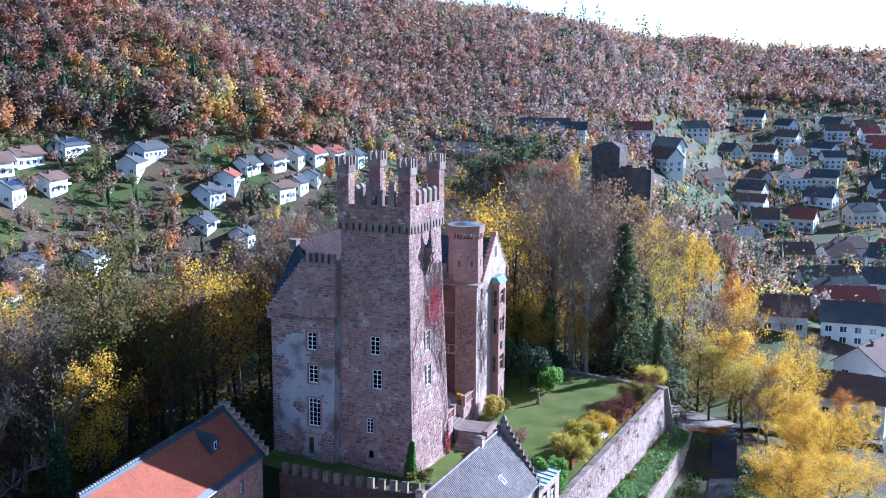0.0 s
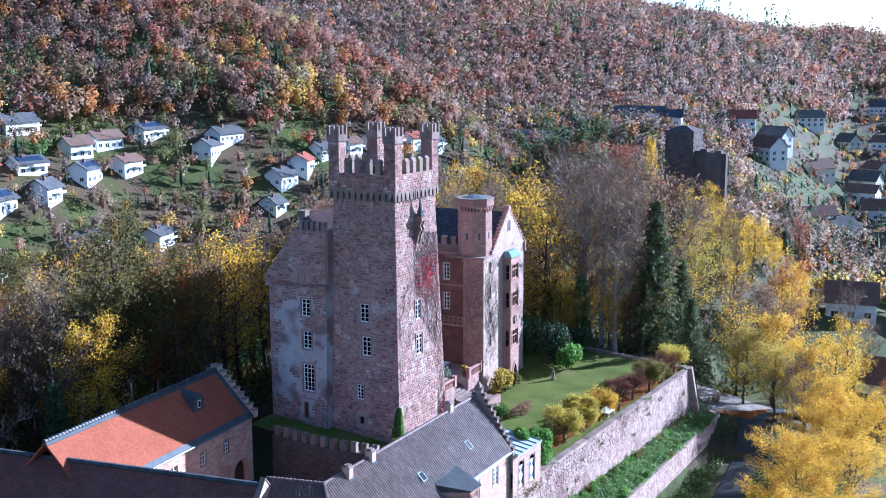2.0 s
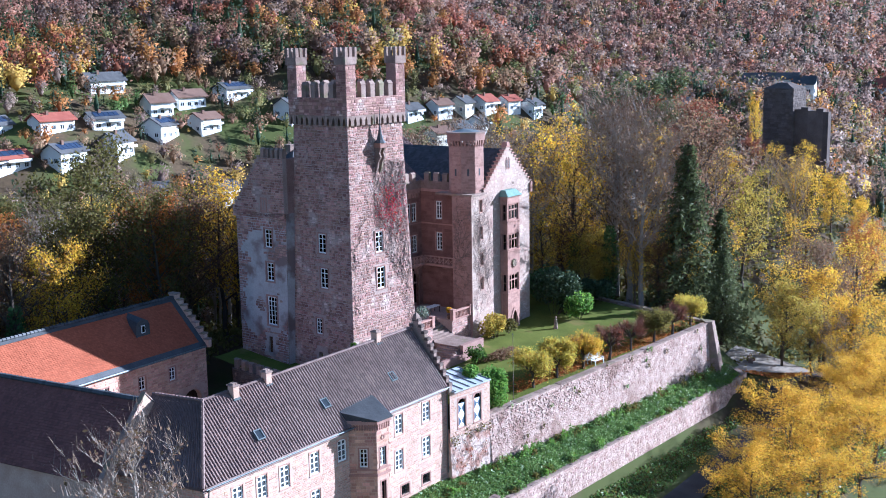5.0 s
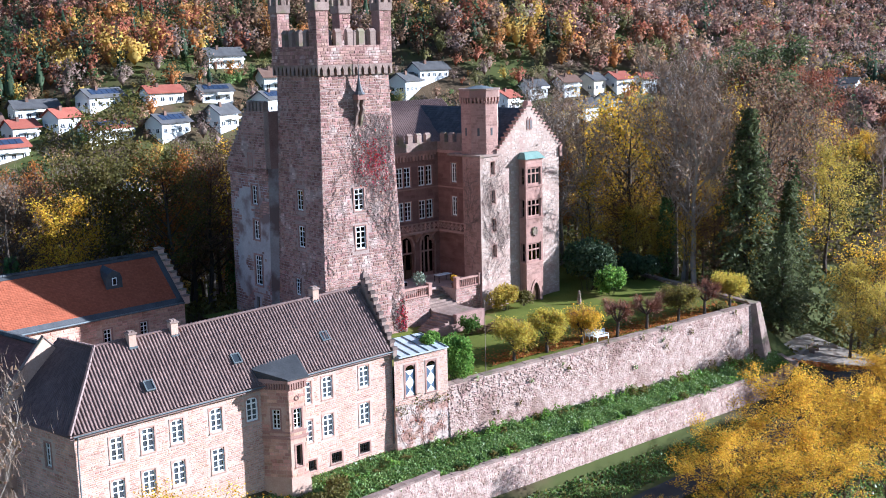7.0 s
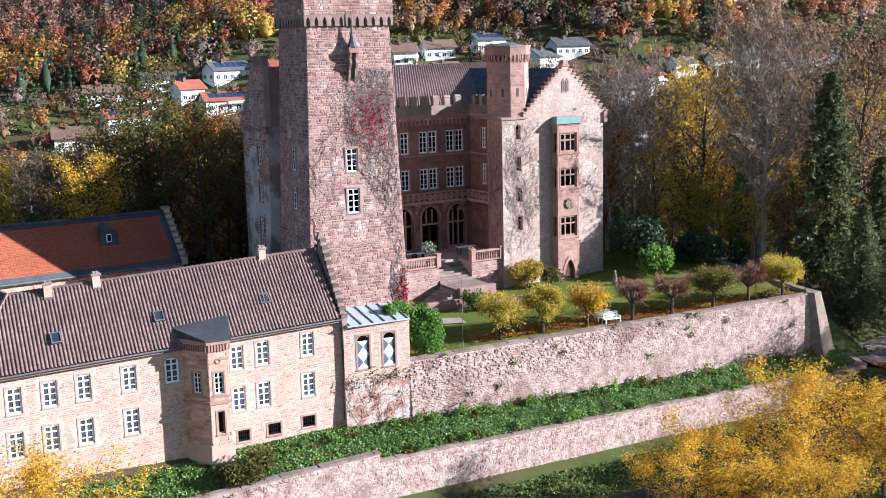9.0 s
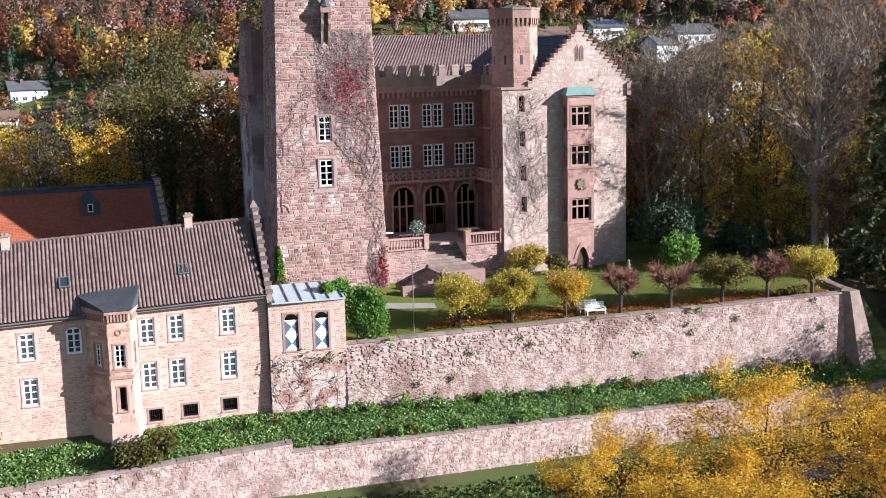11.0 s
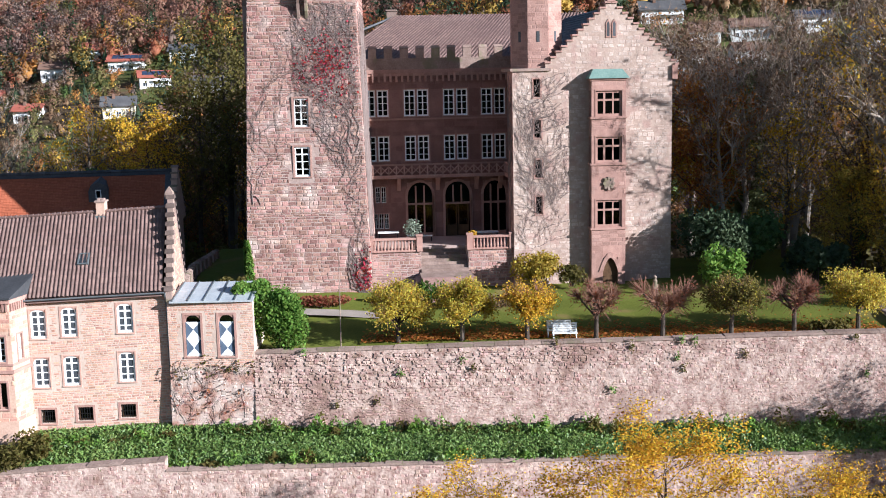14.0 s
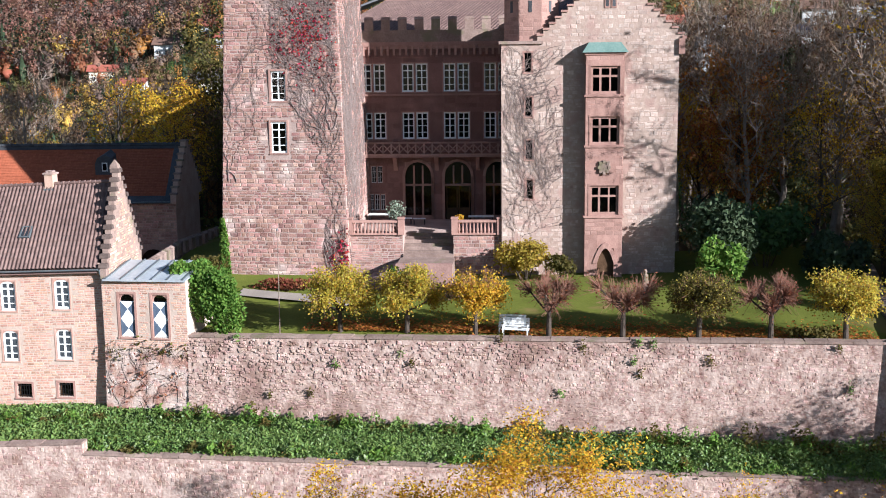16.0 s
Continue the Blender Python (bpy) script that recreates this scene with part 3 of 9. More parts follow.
def ground_z(x, y):
    """The height of the hills, the castle spur and the valleys on both sides."""
    # the spur that carries the castle and runs on to the ruin
    crest = -0.5 + 7.0 * ease(150, 235, y) - 5.0 * ease(92, 60, y) - 10.0 * ease(60, 0, y)
    mid = -40.0
    right = -24.0 if y < 95 else -24.0 - 6.0 * ease(138, 150, y)
    s = crest
    if x > right - 1.5:
        s = crest - 9.0 * ease(right - 1.5, right + 4.5, x) - 10.0 * ease(right + 4, 25, x) - 20.0 * ease(25, 120, x)
    valley_r = -17.0 + 5.0 * ease(215, 350, y) - 25.0 * ease(30, 130, x)
    s = s + (valley_r - s) * ease(195, 300, y + 0.3 * max(0, x + 40)) * ease(-75, -20, x)
    if x < mid - 20:
        s = s - 8.0 * ease(mid - 20, mid - 55, x) * (1 - 0.7 * ease(215, 290, y))
    # the rising side of the left valley, whose wooded end falls away behind the spur
    d = -98.0 - x
    if d > 0:
        s += level(d, NOSE) * (0.58 + 0.2 * ease(95, 140, y) + 0.22 * ease(150, 240, y)) * (1 - 0.95 * ease(250, 292, y - 0.12 * d))
    # the levelled place at the end of the garden wall
    shelf = ease(137, 142, y) * ease(164, 154, y) * ease(-33, -28, x) * ease(-10, -16.5, x)
    s += shelf * max(0.0, -6.4 - 0.147 * (y - 142.5) - s)
    # far hills: a wooded one across the valley, and the town's own slope beside it
    r, az = math.hypot(x - 6.0, y - 3.0), math.degrees(math.atan2(6.0 - x, y - 3.0))
    if r > 285:
        foot = level(az, FOOT)
        hill = foot + (41.0 + 620.0 * math.tan(radians(level(az, CREST))) - 4.0 - foot) * ease(300, 690, r) ** 0.8 - 0.05 * max(0.0, r - 640.0)
        town = foot + (41.0 + 860.0 * math.tan(radians(level(az, RIDGE))) - 5.0 - foot) * max(0.0, min(1.0, (r - 380.0) / 480.0)) ** 1.1
        s += (max(hill, town) - s) * ease(285, 335, r) * ease(200, 262, y)
    s += 1.2 * noise.noise(Vector((x * 0.02, y * 0.02, 0.3))) * ease(20, 60, abs(x + 40) + max(0, y - 145)) + 6.0 * noise.noise(Vector((x * 0.004, y * 0.004, 7.7))) * ease(250, 500, y - x * 0.5) * ease(340, 285, r)
    return min(s, 150.0)


def spaced(a, b, near_a, near_b, fine, growth):
    out, x, step = [], near_a, fine
    while x < near_b:
        out.append(x)
        x += fine
    hi = near_b
    while hi < b:
        out.append(hi)
        step *= growth
        hi += step
    step, lo = fine, near_a
    while lo > a:
        step *= growth
        lo -= step
        out.append(lo)
    return sorted(out)


gx = spaced(-2400, 1500, -130, 30, 3.0, 1.13)
gy = spaced(-1200, 2600, 40, 260, 3.0, 1.13)
mb = MB()
for yy in gy:
    for xx in gx:
        mb.v.append((xx, yy, ground_z(xx, yy)))
nx = len(gx)
inner = lambda px, py: -66 < px < -23.5 and 66 < py < 142  # noqa: E731
for j in range(len(gy) - 1):
    for i in range(nx - 1):
        k = j * nx + i
        mb.f.append((k, k + 1, k + nx + 1, k + nx))
for k, (px, py, pz) in enumerate(mb.v):
    if inner(px, py):
        mb.v[k] = (px, py, min(pz, -5.0))
tagged(part("ground", mb, "ground", None, smooth=True), "brown leaf-strewn hills, valley slopes and castle spur", "ground", kind="structure")

# ---- castle tower ----
TB = ((-46.8, 96.5), (-38.35, 96.5), (-38.35, 105.6), (-46.8, 105.6))
TT = ((-46.45, 97.5), (-39.25, 97.5), (-39.25, 104.85), (-46.45, 104.85))
TZ = 24.5
tower = thing("castle_tower", (-42.6, 101.0, 0), "tall square red sandstone keep with battlements and four corner turrets", "tower")
t_faces = [Face(TB[i], TB[(i + 1) % 4], TT[i], TT[(i + 1) % 4], -1.0, TZ) for i in range(4)]
west_holes = [(4.3, 12.45, 1.05, 1.85), (4.55, 9.1, 1.05, 1.95), (3.75, 4.58, 0.8, 1.55), (3.9, 2.1, 0.55, 0.75)]
front_holes = [(4.3, 12.4, 1.05, 2.0), (4.3, 8.9, 1.1, 2.1)]
mb = MB()
for i, fc in enumerate(t_faces):
    panel(mb, fc, (west_holes, front_holes, [], [])[i])
part("wall", mb, "mortar", tower)
for hole in west_holes[:3]:
    window(tower, t_faces[0], *hole[:2], *hole[2:], rows=4, sw=0.12, inset=0.08, surround="turret")
for hole in front_holes:
    window(tower, t_faces[1], *hole[:2], *hole[2:], rows=4, sw=0.12, bar=0.085, inset=0.07, surround="turret")
lay_stones("stone", stones(t_faces[0], [(h[0], h[1] - 0.2, h[2] + 0.5, h[3] + 0.45) for h in west_holes], 0.23, 0.42, seed=11, proud=0.032, joint=0.016, jag=0.036, rough=0.5), "stone", tower)
lay_stones("stone", stones(t_faces[1], [(h[0], h[1] - 0.2, h[2] + 0.5, h[3] + 0.45) for h in front_holes], 0.23, 0.42, seed=12, proud=0.032, joint=0.016, jag=0.036, rough=0.5), "stone", tower, near=lambda p: 2.0 < p.z < 9.5)

lay_stones("stone", stones(t_faces[2], [], 0.23, 0.42, seed=13, proud=0.032, joint=0.016, jag=0.036, rough=0.5), "stone", tower)

# corbel table: a row of small pointed arches under the parapet
PX0, PX1, PY0, PY1 = -46.75, -38.98, 97.22, 105.12
mb = MB()
for fc, n in ((Face((PX0, PY0), (PX1, PY0), None, None, TZ, 25.4), 11), (Face((PX1, PY0), (PX1, PY1), None, None, TZ, 25.4), 11), (Face((PX1, PY1), (PX0, PY1), None, None, TZ, 25.4), 11), (Face((PX0, PY1), (PX0, PY0), None, None, TZ, 25.4), 11)):
    step = fc.w / n
    for i in range(n):
        a, b, w = i * step, (i + 1) * step, step * 0.28
        q = [(a, TZ), (a + w, TZ), (a + w, TZ + 0.45), (a + step / 2, TZ + 0.78), (b - w, TZ + 0.45), (b - w, TZ), (b, TZ), (b, 25.4), (a, 25.4)]
        for tri in ((0, 1, 2, 3), (3, 4, 5, 6), (0, 3, 8), (3, 6, 7), (3, 7, 8)):
            mb.poly(*(fc.at(*q[t]) for t in tri))
        for (ua, za), (ub, zb) in zip(q[1:5], q[2:6]):
            mb.poly(fc.at(ua, za), fc.at(ub, zb), fc.at(ub, zb, -0.3), fc.at(ua, za, -0.3))
        mb.poly(fc.at(a + w, TZ - 0.0, -0.29), fc.at(b - w, TZ, -0.29), fc.at(b - w, TZ + 0.8, -0.29), fc.at(a + w, TZ + 0.8, -0.29))
part("corbel_table", mb, "merlon", tower)
mb = MB()
T = 0.5
for x0, x1, y0, y1 in ((PX0, PX1, PY0, PY0 + T), (PX0, PX1, PY1 - T, PY1), (PX0, PX0 + T, PY0 + T, PY1 - T), (PX1 - T, PX1, PY0 + T, PY1 - T)):
    mb.box(x0, x1, y0, y1, 25.4, 27.05)
mb.box(PX0 + T, PX1 - T, PY0 + T, PY1 - T, 25.0, 25.6)
part("parapet", mb, "tower", tower)
for fc in (Face((PX0, PY0), (PX1, PY0), None, None, 25.4, 27.05), Face((PX1, PY0), (PX1, PY1), None, None, 25.4, 27.05)):
    lay_stones("stone", stones(fc, [], 0.28, 0.5, seed=21, proud=0.03), "stone", tower)
for k in range(4):
    p = 1.75 + 0.62 + k * 1.21
    for x, y, turn in ((PX0 + p - 0.2, PY0 + 0.25, 0), (PX0 + p - 0.2, PY1 - 0.25, 0), (PX0 + 0.25, PY0 + p - 0.1, 90), (PX1 - 0.25, PY0 + p - 0.1, 90)):
        hang("merlon", merlon_mesh(0.58, 0.5, 1.45, 0.3), tower, pose(x, y, 27.05, 0, 0, turn))
TH = 0.62
for x, y in ((PX0 + TH, PY0 + TH), (PX1 - TH, PY0 + TH), (PX1 - TH, PY1 - TH), (PX0 + TH, PY1 - TH)):
    mb = MB()
    t_ = 0.2
    for sx, sy, w, d in ((-1, 0, t_, 2 * TH), (1, 0, t_, 2 * TH), (0, -1, 2 * TH - 2 * t_, t_), (0, 1, 2 * TH - 2 * t_, t_)):
        o = TH - t_ / 2
        if (x > -43) == (sx < 0) and sx and y > 101:
            # the inner side stands open
            mb.box(x + sx * o - w / 2, x + sx * o + w / 2, y - d / 2, y - d / 4, 27.05, 30.05)
            continue
        mb.box(x + sx * o - w / 2, x + sx * o + w / 2, y + sy * o - d / 2, y + sy * o + d / 2, 27.05, 30.05)
    mb.box(x - TH + t_, x + TH - t_, y - TH + t_, y + TH - t_, 29.7, 29.95)
    tr = part("turret", mb, "tower", tower)
    for fc in (Face((x - TH, y - TH), (x + TH, y - TH), None, None, 27.05, 30.05), Face((x + TH, y - TH), (x + TH, y + TH), None, None, 27.05, 30.05)):
        if y < 101 or fc.out.x > 0.5:
            lay_stones("stone", stones(fc, [], 0.25, 0.42, seed=int(30 + x + y), proud=0.02, joint=0.014, jag=0.02), "stone", tr)
    mb = MB()
    R_ = TH + 0.1
    for sx, sy, w, d in ((-1, 0, 0.2, 2 * R_), (1, 0, 0.2, 2 * R_), (0, -1, 2 * R_ - 0.4, 0.2), (0, 1, 2 * R_ - 0.4, 0.2)):
        mb.box(x + sx * (R_ - 0.1) - w / 2, x + sx * (R_ - 0.1) + w / 2, y + sy * (R_ - 0.1) - d / 2, y + sy * (R_ - 0.1) + d / 2, 30.05, 30.75)
    part("turret_parapet", mb, "merlon", tr)
    for ix in (-1, 0, 1):
        for iy in (-1, 0, 1):
            if ix or iy:
                hang("merlon", merlon_mesh(0.34 if ix and iy else 0.28, 0.2, 0.85, 0.14), tr, pose(x + ix * (R_ - 0.1) * (0.92 if iy else 1), y + iy * (R_ - 0.1), 30.75, 0, 0, 90 if ix and not iy else 0))


def step_mesh(w, d, h=0.12, material="merlon"):
    """A coping stone of one gable step, slightly sloped."""
    mb = MB()
    mb.box(-w / 2, w / 2, -d / 2, d / 2, 0, h, inset=0.02)
    return mb.mesh("step_coping", material)


# ---- west wing with stepped gable ----
wing = thing("west_wing", (-50.0, 96.5, 2), "grey limewashed castle wing with a stepped gable beside the keep", "castle wing")
wf = Face((-53.5, 95.75), (-46.6, 95.75), (-53.6, 95.85), (-46.5, 96.1), 0.0, 16.0)
wing_holes = [(4.15, 15.1, 0.9, 0.001), (4.4, 12.5, 1.05, 1.8), (4.55, 9.2, 1.05, 1.8), (4.7, 4.8, 1.35, 2.85), (4.3, 1.9, 0.6, 1.7)]
wing_holes = wing_holes[1:]
mb = MB()
panel(mb, wf, wing_holes)
panel(mb, Face((-53.5, 108.0), (-53.5, 95.75), (-53.6, 108.0), (-53.6, 95.85), 0.0, 16.0), [])
panel(mb, Face((-46.55, 95.75), (-46.55, 99.0), (-46.45, 96.1), (-46.45, 99.0), 0.0, 16.0), [])
part("wall", mb, "white_wall", wing)
for (u, z, w, h), rows in zip(wing_holes[:3], (4, 4, 6)):
    window(wing, wf, u, z, w, h, cols=3 if rows == 6 else 2, rows=rows, arched=0.4 if rows == 6 else 0, sw=0.17)
mb = MB()
mb.box(-0.3, 0.3, 0, 0.06, 0, 1.7)
part("door", mb, "wood", wing, "narrow dark wooden door", place=wf.place(4.3, 1.9, -0.22))
lay_stones("stone", stones(wf, [(h[0], h[1] - 0.2, h[2] + 0.5, h[3] + 0.4) for h in wing_holes], 0.26, 0.48, cut=lambda u, z: z + 1.6 * noise.noise(Vector((u * 0.5, 3.1, z * 0.4))) > 13.6 or z + 1.5 * noise.noise(Vector((u * 0.6, 5.1, z * 0.3))) < 4.0 or u + 0.7 * noise.noise(Vector((2.2, 1.1, z * 0.5))) < 0.75 or noise.noise(Vector((u * 0.5, 3.1, z * 0.45))) > 0.3, seed=31, proud=0.02, joint=0.014, jag=0.02), "stone", wing)
# the half gable climbs in steps to a crenellated top against the keep
mb, caps = MB(), MB()
n = 13
line = [(-46.45, 16.0), (-46.45, 21.3)]
for i in reversed(range(n)):
    x0, x1 = -54.1 + i * 0.33, -54.1 + (i + 1) * 0.33
    top = 15.9 + (i + 1) * 0.42
    line += [(x1, min(top, 21.3)), (x0, min(top, 21.3))]
    hang("step_coping", cached("wing_step", lambda: step_mesh(0.4, 0.68)), wing, pose((x0 + x1) / 2 + 0.03, 96.1, top))
line += [(-54.1, 15.3), (-53.6, 15.3), (-53.6, 16.0)]
mb.prism([(x, 95.85, z) for x, z in line], [(x, 96.35, z) for x, z in line])
part("gable", mb, "mortar", wing)
mb = MB()
mb.box(-47.3, -46.46, 96.352, 98.6, 15.9, 21.25)
part("gable_return", mb, "tower", wing)
lay_stones("stone", stones(Face((-54.1, 95.85), (-46.45, 95.85), None, None, 15.4, 21.3), [(4.7, 15.9, 1.15, 1.6)], 0.22, 0.42, seed=32, proud=0.02, joint=0.014, jag=0.02, cut=lambda u, z: z < 15.9 + u / 0.33 * 0.42 - 0.15), "stone", wing)
for i in range(5):
    hang("merlon", merlon_mesh(0.42, 0.5, 0.95, 0.15), wing, pose(-49.35 + i * 0.68, 96.1, 21.3))
gf = Face((-53.6, 95.85), (-46.45, 95.85), None, None, 16.0, 21.3)
window(wing, gf, 4.2, 16.05, 0.75, 1.25, cols=2, rows=1, bars="trim", sw=0.12, inset=-0.005)

# ---- palace: the courtyard front between keep and stair turret, and the gabled wing ----
KA = radians(4.5)


def K(lx, ly, z=0.0):
    """From the palace's own axes (out, along, up) to the world."""
    return Vector((-39.69 + lx * math.cos(KA) - ly * math.sin(KA), 115.86 + lx * math.sin(KA) + ly * math.cos(KA), z))


def KF(lx, l0, l1, z0, z1, lx1=None):
    a, b = K(lx, l0), K(lx if lx1 is None else lx1, l1)
    return Face((a.x, a.y), (b.x, b.y), None, None, z0, z1)


KM = Matrix.Translation(K(0, 0)) @ Matrix.Rotation(KA, 4, "Z")
palace = thing("palace", tuple(K(-4, 2)), "red sandstone palace with crenellated front and a pale stepped-gable wing", "castle wing")
FX = -7.7
front = KF(FX, -11.3, 1.4, 3.2, 17.1)
u_of = lambda ly: ly + 11.3  # noqa: E731
f_holes = []
for c in (-9.49, -6.39, -3.34, -0.38):
    for dz, hh in ((12.7, 2.05), (9.25, 1.95)):
        f_holes += [(u_of(c) - 0.51, dz, 0.88, hh), (u_of(c) + 0.51, dz, 0.88, hh)]
small = [(u_of(-9.75 + k * 0.42), 3.95, 0.34, 1.2) for k in range(3)] + [(u_of(-9.55), 6.0, 0.36, 1.25), (u_of(-9.1), 6.0, 0.36, 1.25)]
arches = [(u_of(-6.25), 3.2, 1.95, 4.35), (u_of(-3.3), 3.2, 1.95, 4.35), (u_of(-0.35), 3.2, 1.8, 4.35)]
mb = MB()
panel(mb, front, f_holes + small + arches, depth=0.4)
part("wall", mb, "facade", palace)
for h in f_holes:
    window(palace, front, *h, rows=4, sw=0.08, inset=0.1, bar=0.078)
for h in small:
    window(palace, front, *h, cols=2, rows=3, sw=0.07, bars="glazing_bar", bar=0.03, sill=False)
for k, (u, z, w, h) in enumerate(arches):
    # pointed tracery window with its moulded frame
    mb = MB()
    pts = arch_points(w, h, 3.3, n=10)
    outer = arch_points(w + 0.4, h + 0.2, 3.3, n=10)
    fill = [(-w / 2 - 0.02, h + 0.02), (w / 2 + 0.02, h + 0.02)]
    for (xa, za), (xb, zb), (xc, zc), (xd, zd) in zip(pts[1:], pts[2:], outer[1:], outer[2:]):
        mb.prism([(xa, -0.1, za), (xb, -0.1, zb), (xd, -0.1, zd), (xc, -0.1, zc)], [(xa, 0.25, za), (xb, 0.25, zb), (xd, 0.25, zd), (xc, 0.25, zc)])
    for s in (-1, 1):
        mb.box(s * (w / 2 + 0.09) - 0.09, s * (w / 2 + 0.09) + 0.09, -0.1, 0.25, 0, 3.3)
        arc = pts[2:8] if s > 0 else pts[7:]
        for (xa, za), (xb, zb) in zip(arc, arc[1:]):
            mb.prism([(xa, 0.06, za), (xb, 0.06, zb), (xb, 0.06, h + 0.02), (xa, 0.06, h + 0.02)], [(xa, 0.3, za), (xb, 0.3, zb), (xb, 0.3, h + 0.02), (xa, 0.3, h + 0.02)])
    name = "door" if k == 1 else "window"
    ob = part("arch_frame", mb, "trim", palace, place=front.place(u, z))
    mb = MB()
    for x in (-w / 6, w / 6):
        mb.box(x - 0.06, x + 0.06, 0.16, 0.3, 0.0 if k != 1 else 2.6, h - 0.3)
    mb.box(-w / 2, w / 2, 0.16, 0.3, 2.55, 2.7)
    if k != 1:
        mb.box(-w / 2, w / 2, 0.2, 0.32, 0, 0.35)
    part("mullions", mb, "trim", ob, place=front.place(u, z))
    mb = MB()
    mb.box(-w / 2, w / 2, 0.3, 0.306, 0, h)
    part("pane", mb, "glass", ob, place=front.place(u, z))
    if k == 1:
        mb = MB()
        for s in (-1, 1):
            mb.box(s * 0.46 - 0.42, s * 0.46 + 0.42, 0.22, 0.29, 0.05, 0.9)
            mb.box(s * 0.46 - 0.42, s * 0.46 - 0.34, 0.22, 0.29, 0.9, 2.5)
            mb.box(s * 0.46 + 0.34, s * 0.46 + 0.42, 0.22, 0.29, 0.9, 2.5)
        part("door", mb, "wood", ob, "dark glazed double door", place=front.place(u, z))
mb = MB()
for za, zb, d in ((12.42, 12.56, 0.1), (16.0, 16.3, 0.22), (7.98, 8.08, 0.1)):
    mb.box(FX, FX + d, -11.3, 1.4, za, zb, KM)
for i in range(27):
    ly = -11.1 + i * 0.45
    mb.box(FX, FX + 0.2, ly, ly + 0.16, 15.35, 16.0, KM)
    mb.box(FX, FX + 0.12, ly + 0.16, ly + 0.45, 15.8, 16.0, KM)
part("cornice", mb, "trim", palace)
mb = MB()
mb.box(FX - 0.35, FX + 0.1, -11.3, 1.75, 16.3, 17.15, KM)
part("parapet", mb, "merlon", palace)
for i in range(10):
    hang("merlon", merlon_mesh(0.62, 0.45, 0.95, 0.2), palace, KM @ pose(FX - 0.12, -10.9 + i * 1.22, 17.15, 0, 0, 90))
# balcony on carved brackets
mb = MB()
mb.box(FX, FX + 1.15, -10.6, 0.35, 7.98, 8.14, KM)
mb.box(FX + 1.0, FX + 1.15, -10.6, 0.35, 8.98, 9.1, KM)
mb.box(FX + 1.0, FX + 1.15, -10.6, 0.35, 8.14, 8.24, KM)
for i in range(19):
    ly = -10.55 + i * 0.6
    mb.box(FX + 1.0, FX + 1.15, ly, ly + 0.1, 8.24, 8.98, KM)
    for a, b in ((45, 0), (-45, 0)):
        mb.box(-0.05, 0.05, -0.035, 0.035, -0.42, 0.42, KM @ Matrix.Translation((FX + 1.075, ly + 0.35, 8.61)) @ Matrix.Rotation(radians(a), 4, "X"))
balcony = part("balcony", mb, "turret", palace, "pierced sandstone balcony on brackets")
for ly in (-10.3, -7.9, -4.85, -1.8, 0.1):
    mb = MB()
    mb.prism([K(FX, ly - 0.16, 6.9), K(FX, ly + 0.16, 6.9), K(FX, ly + 0.16, 7.98), K(FX, ly - 0.16, 7.98)], [K(FX + 0.35, ly - 0.14, 7.4), K(FX + 0.35, ly + 0.14, 7.4), K(FX + 0.95, ly + 0.14, 7.98), K(FX + 0.95, ly - 0.14, 7.98)])
    part("bracket", mb, "trim", balcony)

# gabled wing
GW = 11.6
gface = KF(0, 0, GW, 0.0, 16.1)
st_holes = [(1.75 + k * 0.04, z, 0.5, 1.3) for k, z in enumerate((14.1, 11.2, 8.35, 5.7))]
or_hole = [(6.75, 0.2, 2.0, 15.0)]
mb = MB()
panel(mb, gface, st_holes + or_hole, depth=0.3)
panel(mb, Face(tuple(K(0, GW))[:2], tuple(K(-15, GW))[:2], None, None, 0.0, 16.1), [])
part("wing_wall", mb, "plaster", palace)
SL = -2.5
side = Face(tuple(K(SL, 0))[:2], tuple(K(0, 0))[:2], None, None, 0.0, 16.1)
mb = MB()
panel(mb, side, [])
panel(mb, Face(tuple(K(SL, 1.4))[:2], tuple(K(SL, 0))[:2], None, None, 0.0, 16.1), [])
part("stair_tower_wall", mb, "turret", palace, "vine-covered sandstone flank of the stair tower")
ret = Face(tuple(K(FX, 1.4))[:2], tuple(K(SL, 1.4))[:2], None, None, 3.2, 17.1)
r_holes = [(2.4, 13.0, 0.82, 2.0), (2.4, 9.55, 0.82, 2.0)]
mb = MB()
panel(mb, ret, r_holes, depth=0.3)
part("return_wall", mb, "facade", palace)
for hole in r_holes:
    window(palace, ret, *hole, rows=4, sw=0.1, inset=0.12, bar=0.1)
mb = MB()
mb.box(FX + 0.22, SL, 1.18, 1.4, 16.0, 16.3, KM)
mb.box(FX + 0.1, SL, 1.3, 1.4, 12.42, 12.56, KM)
part("return_cornice", mb, "trim", palace)
mb = MB()
mb.box(FX + 0.1, SL, 1.3, 1.75, 16.3, 17.15, KM)
part("return_parapet", mb, "merlon", palace)
for i in range(4):
    hang("merlon", merlon_mesh(0.62, 0.45, 0.95, 0.2), palace, KM @ pose(FX + 0.9 + i * 1.22, 1.52, 17.15))
mb = MB()
mb.box(FX + 1.15, SL, 0.3, 1.4, 7.98, 8.14, KM)
mb.box(FX + 1.15, SL, 0.3, 0.45, 8.98, 9.1, KM)
mb.box(FX + 1.15, SL, 0.3, 0.45, 8.14, 8.24, KM)
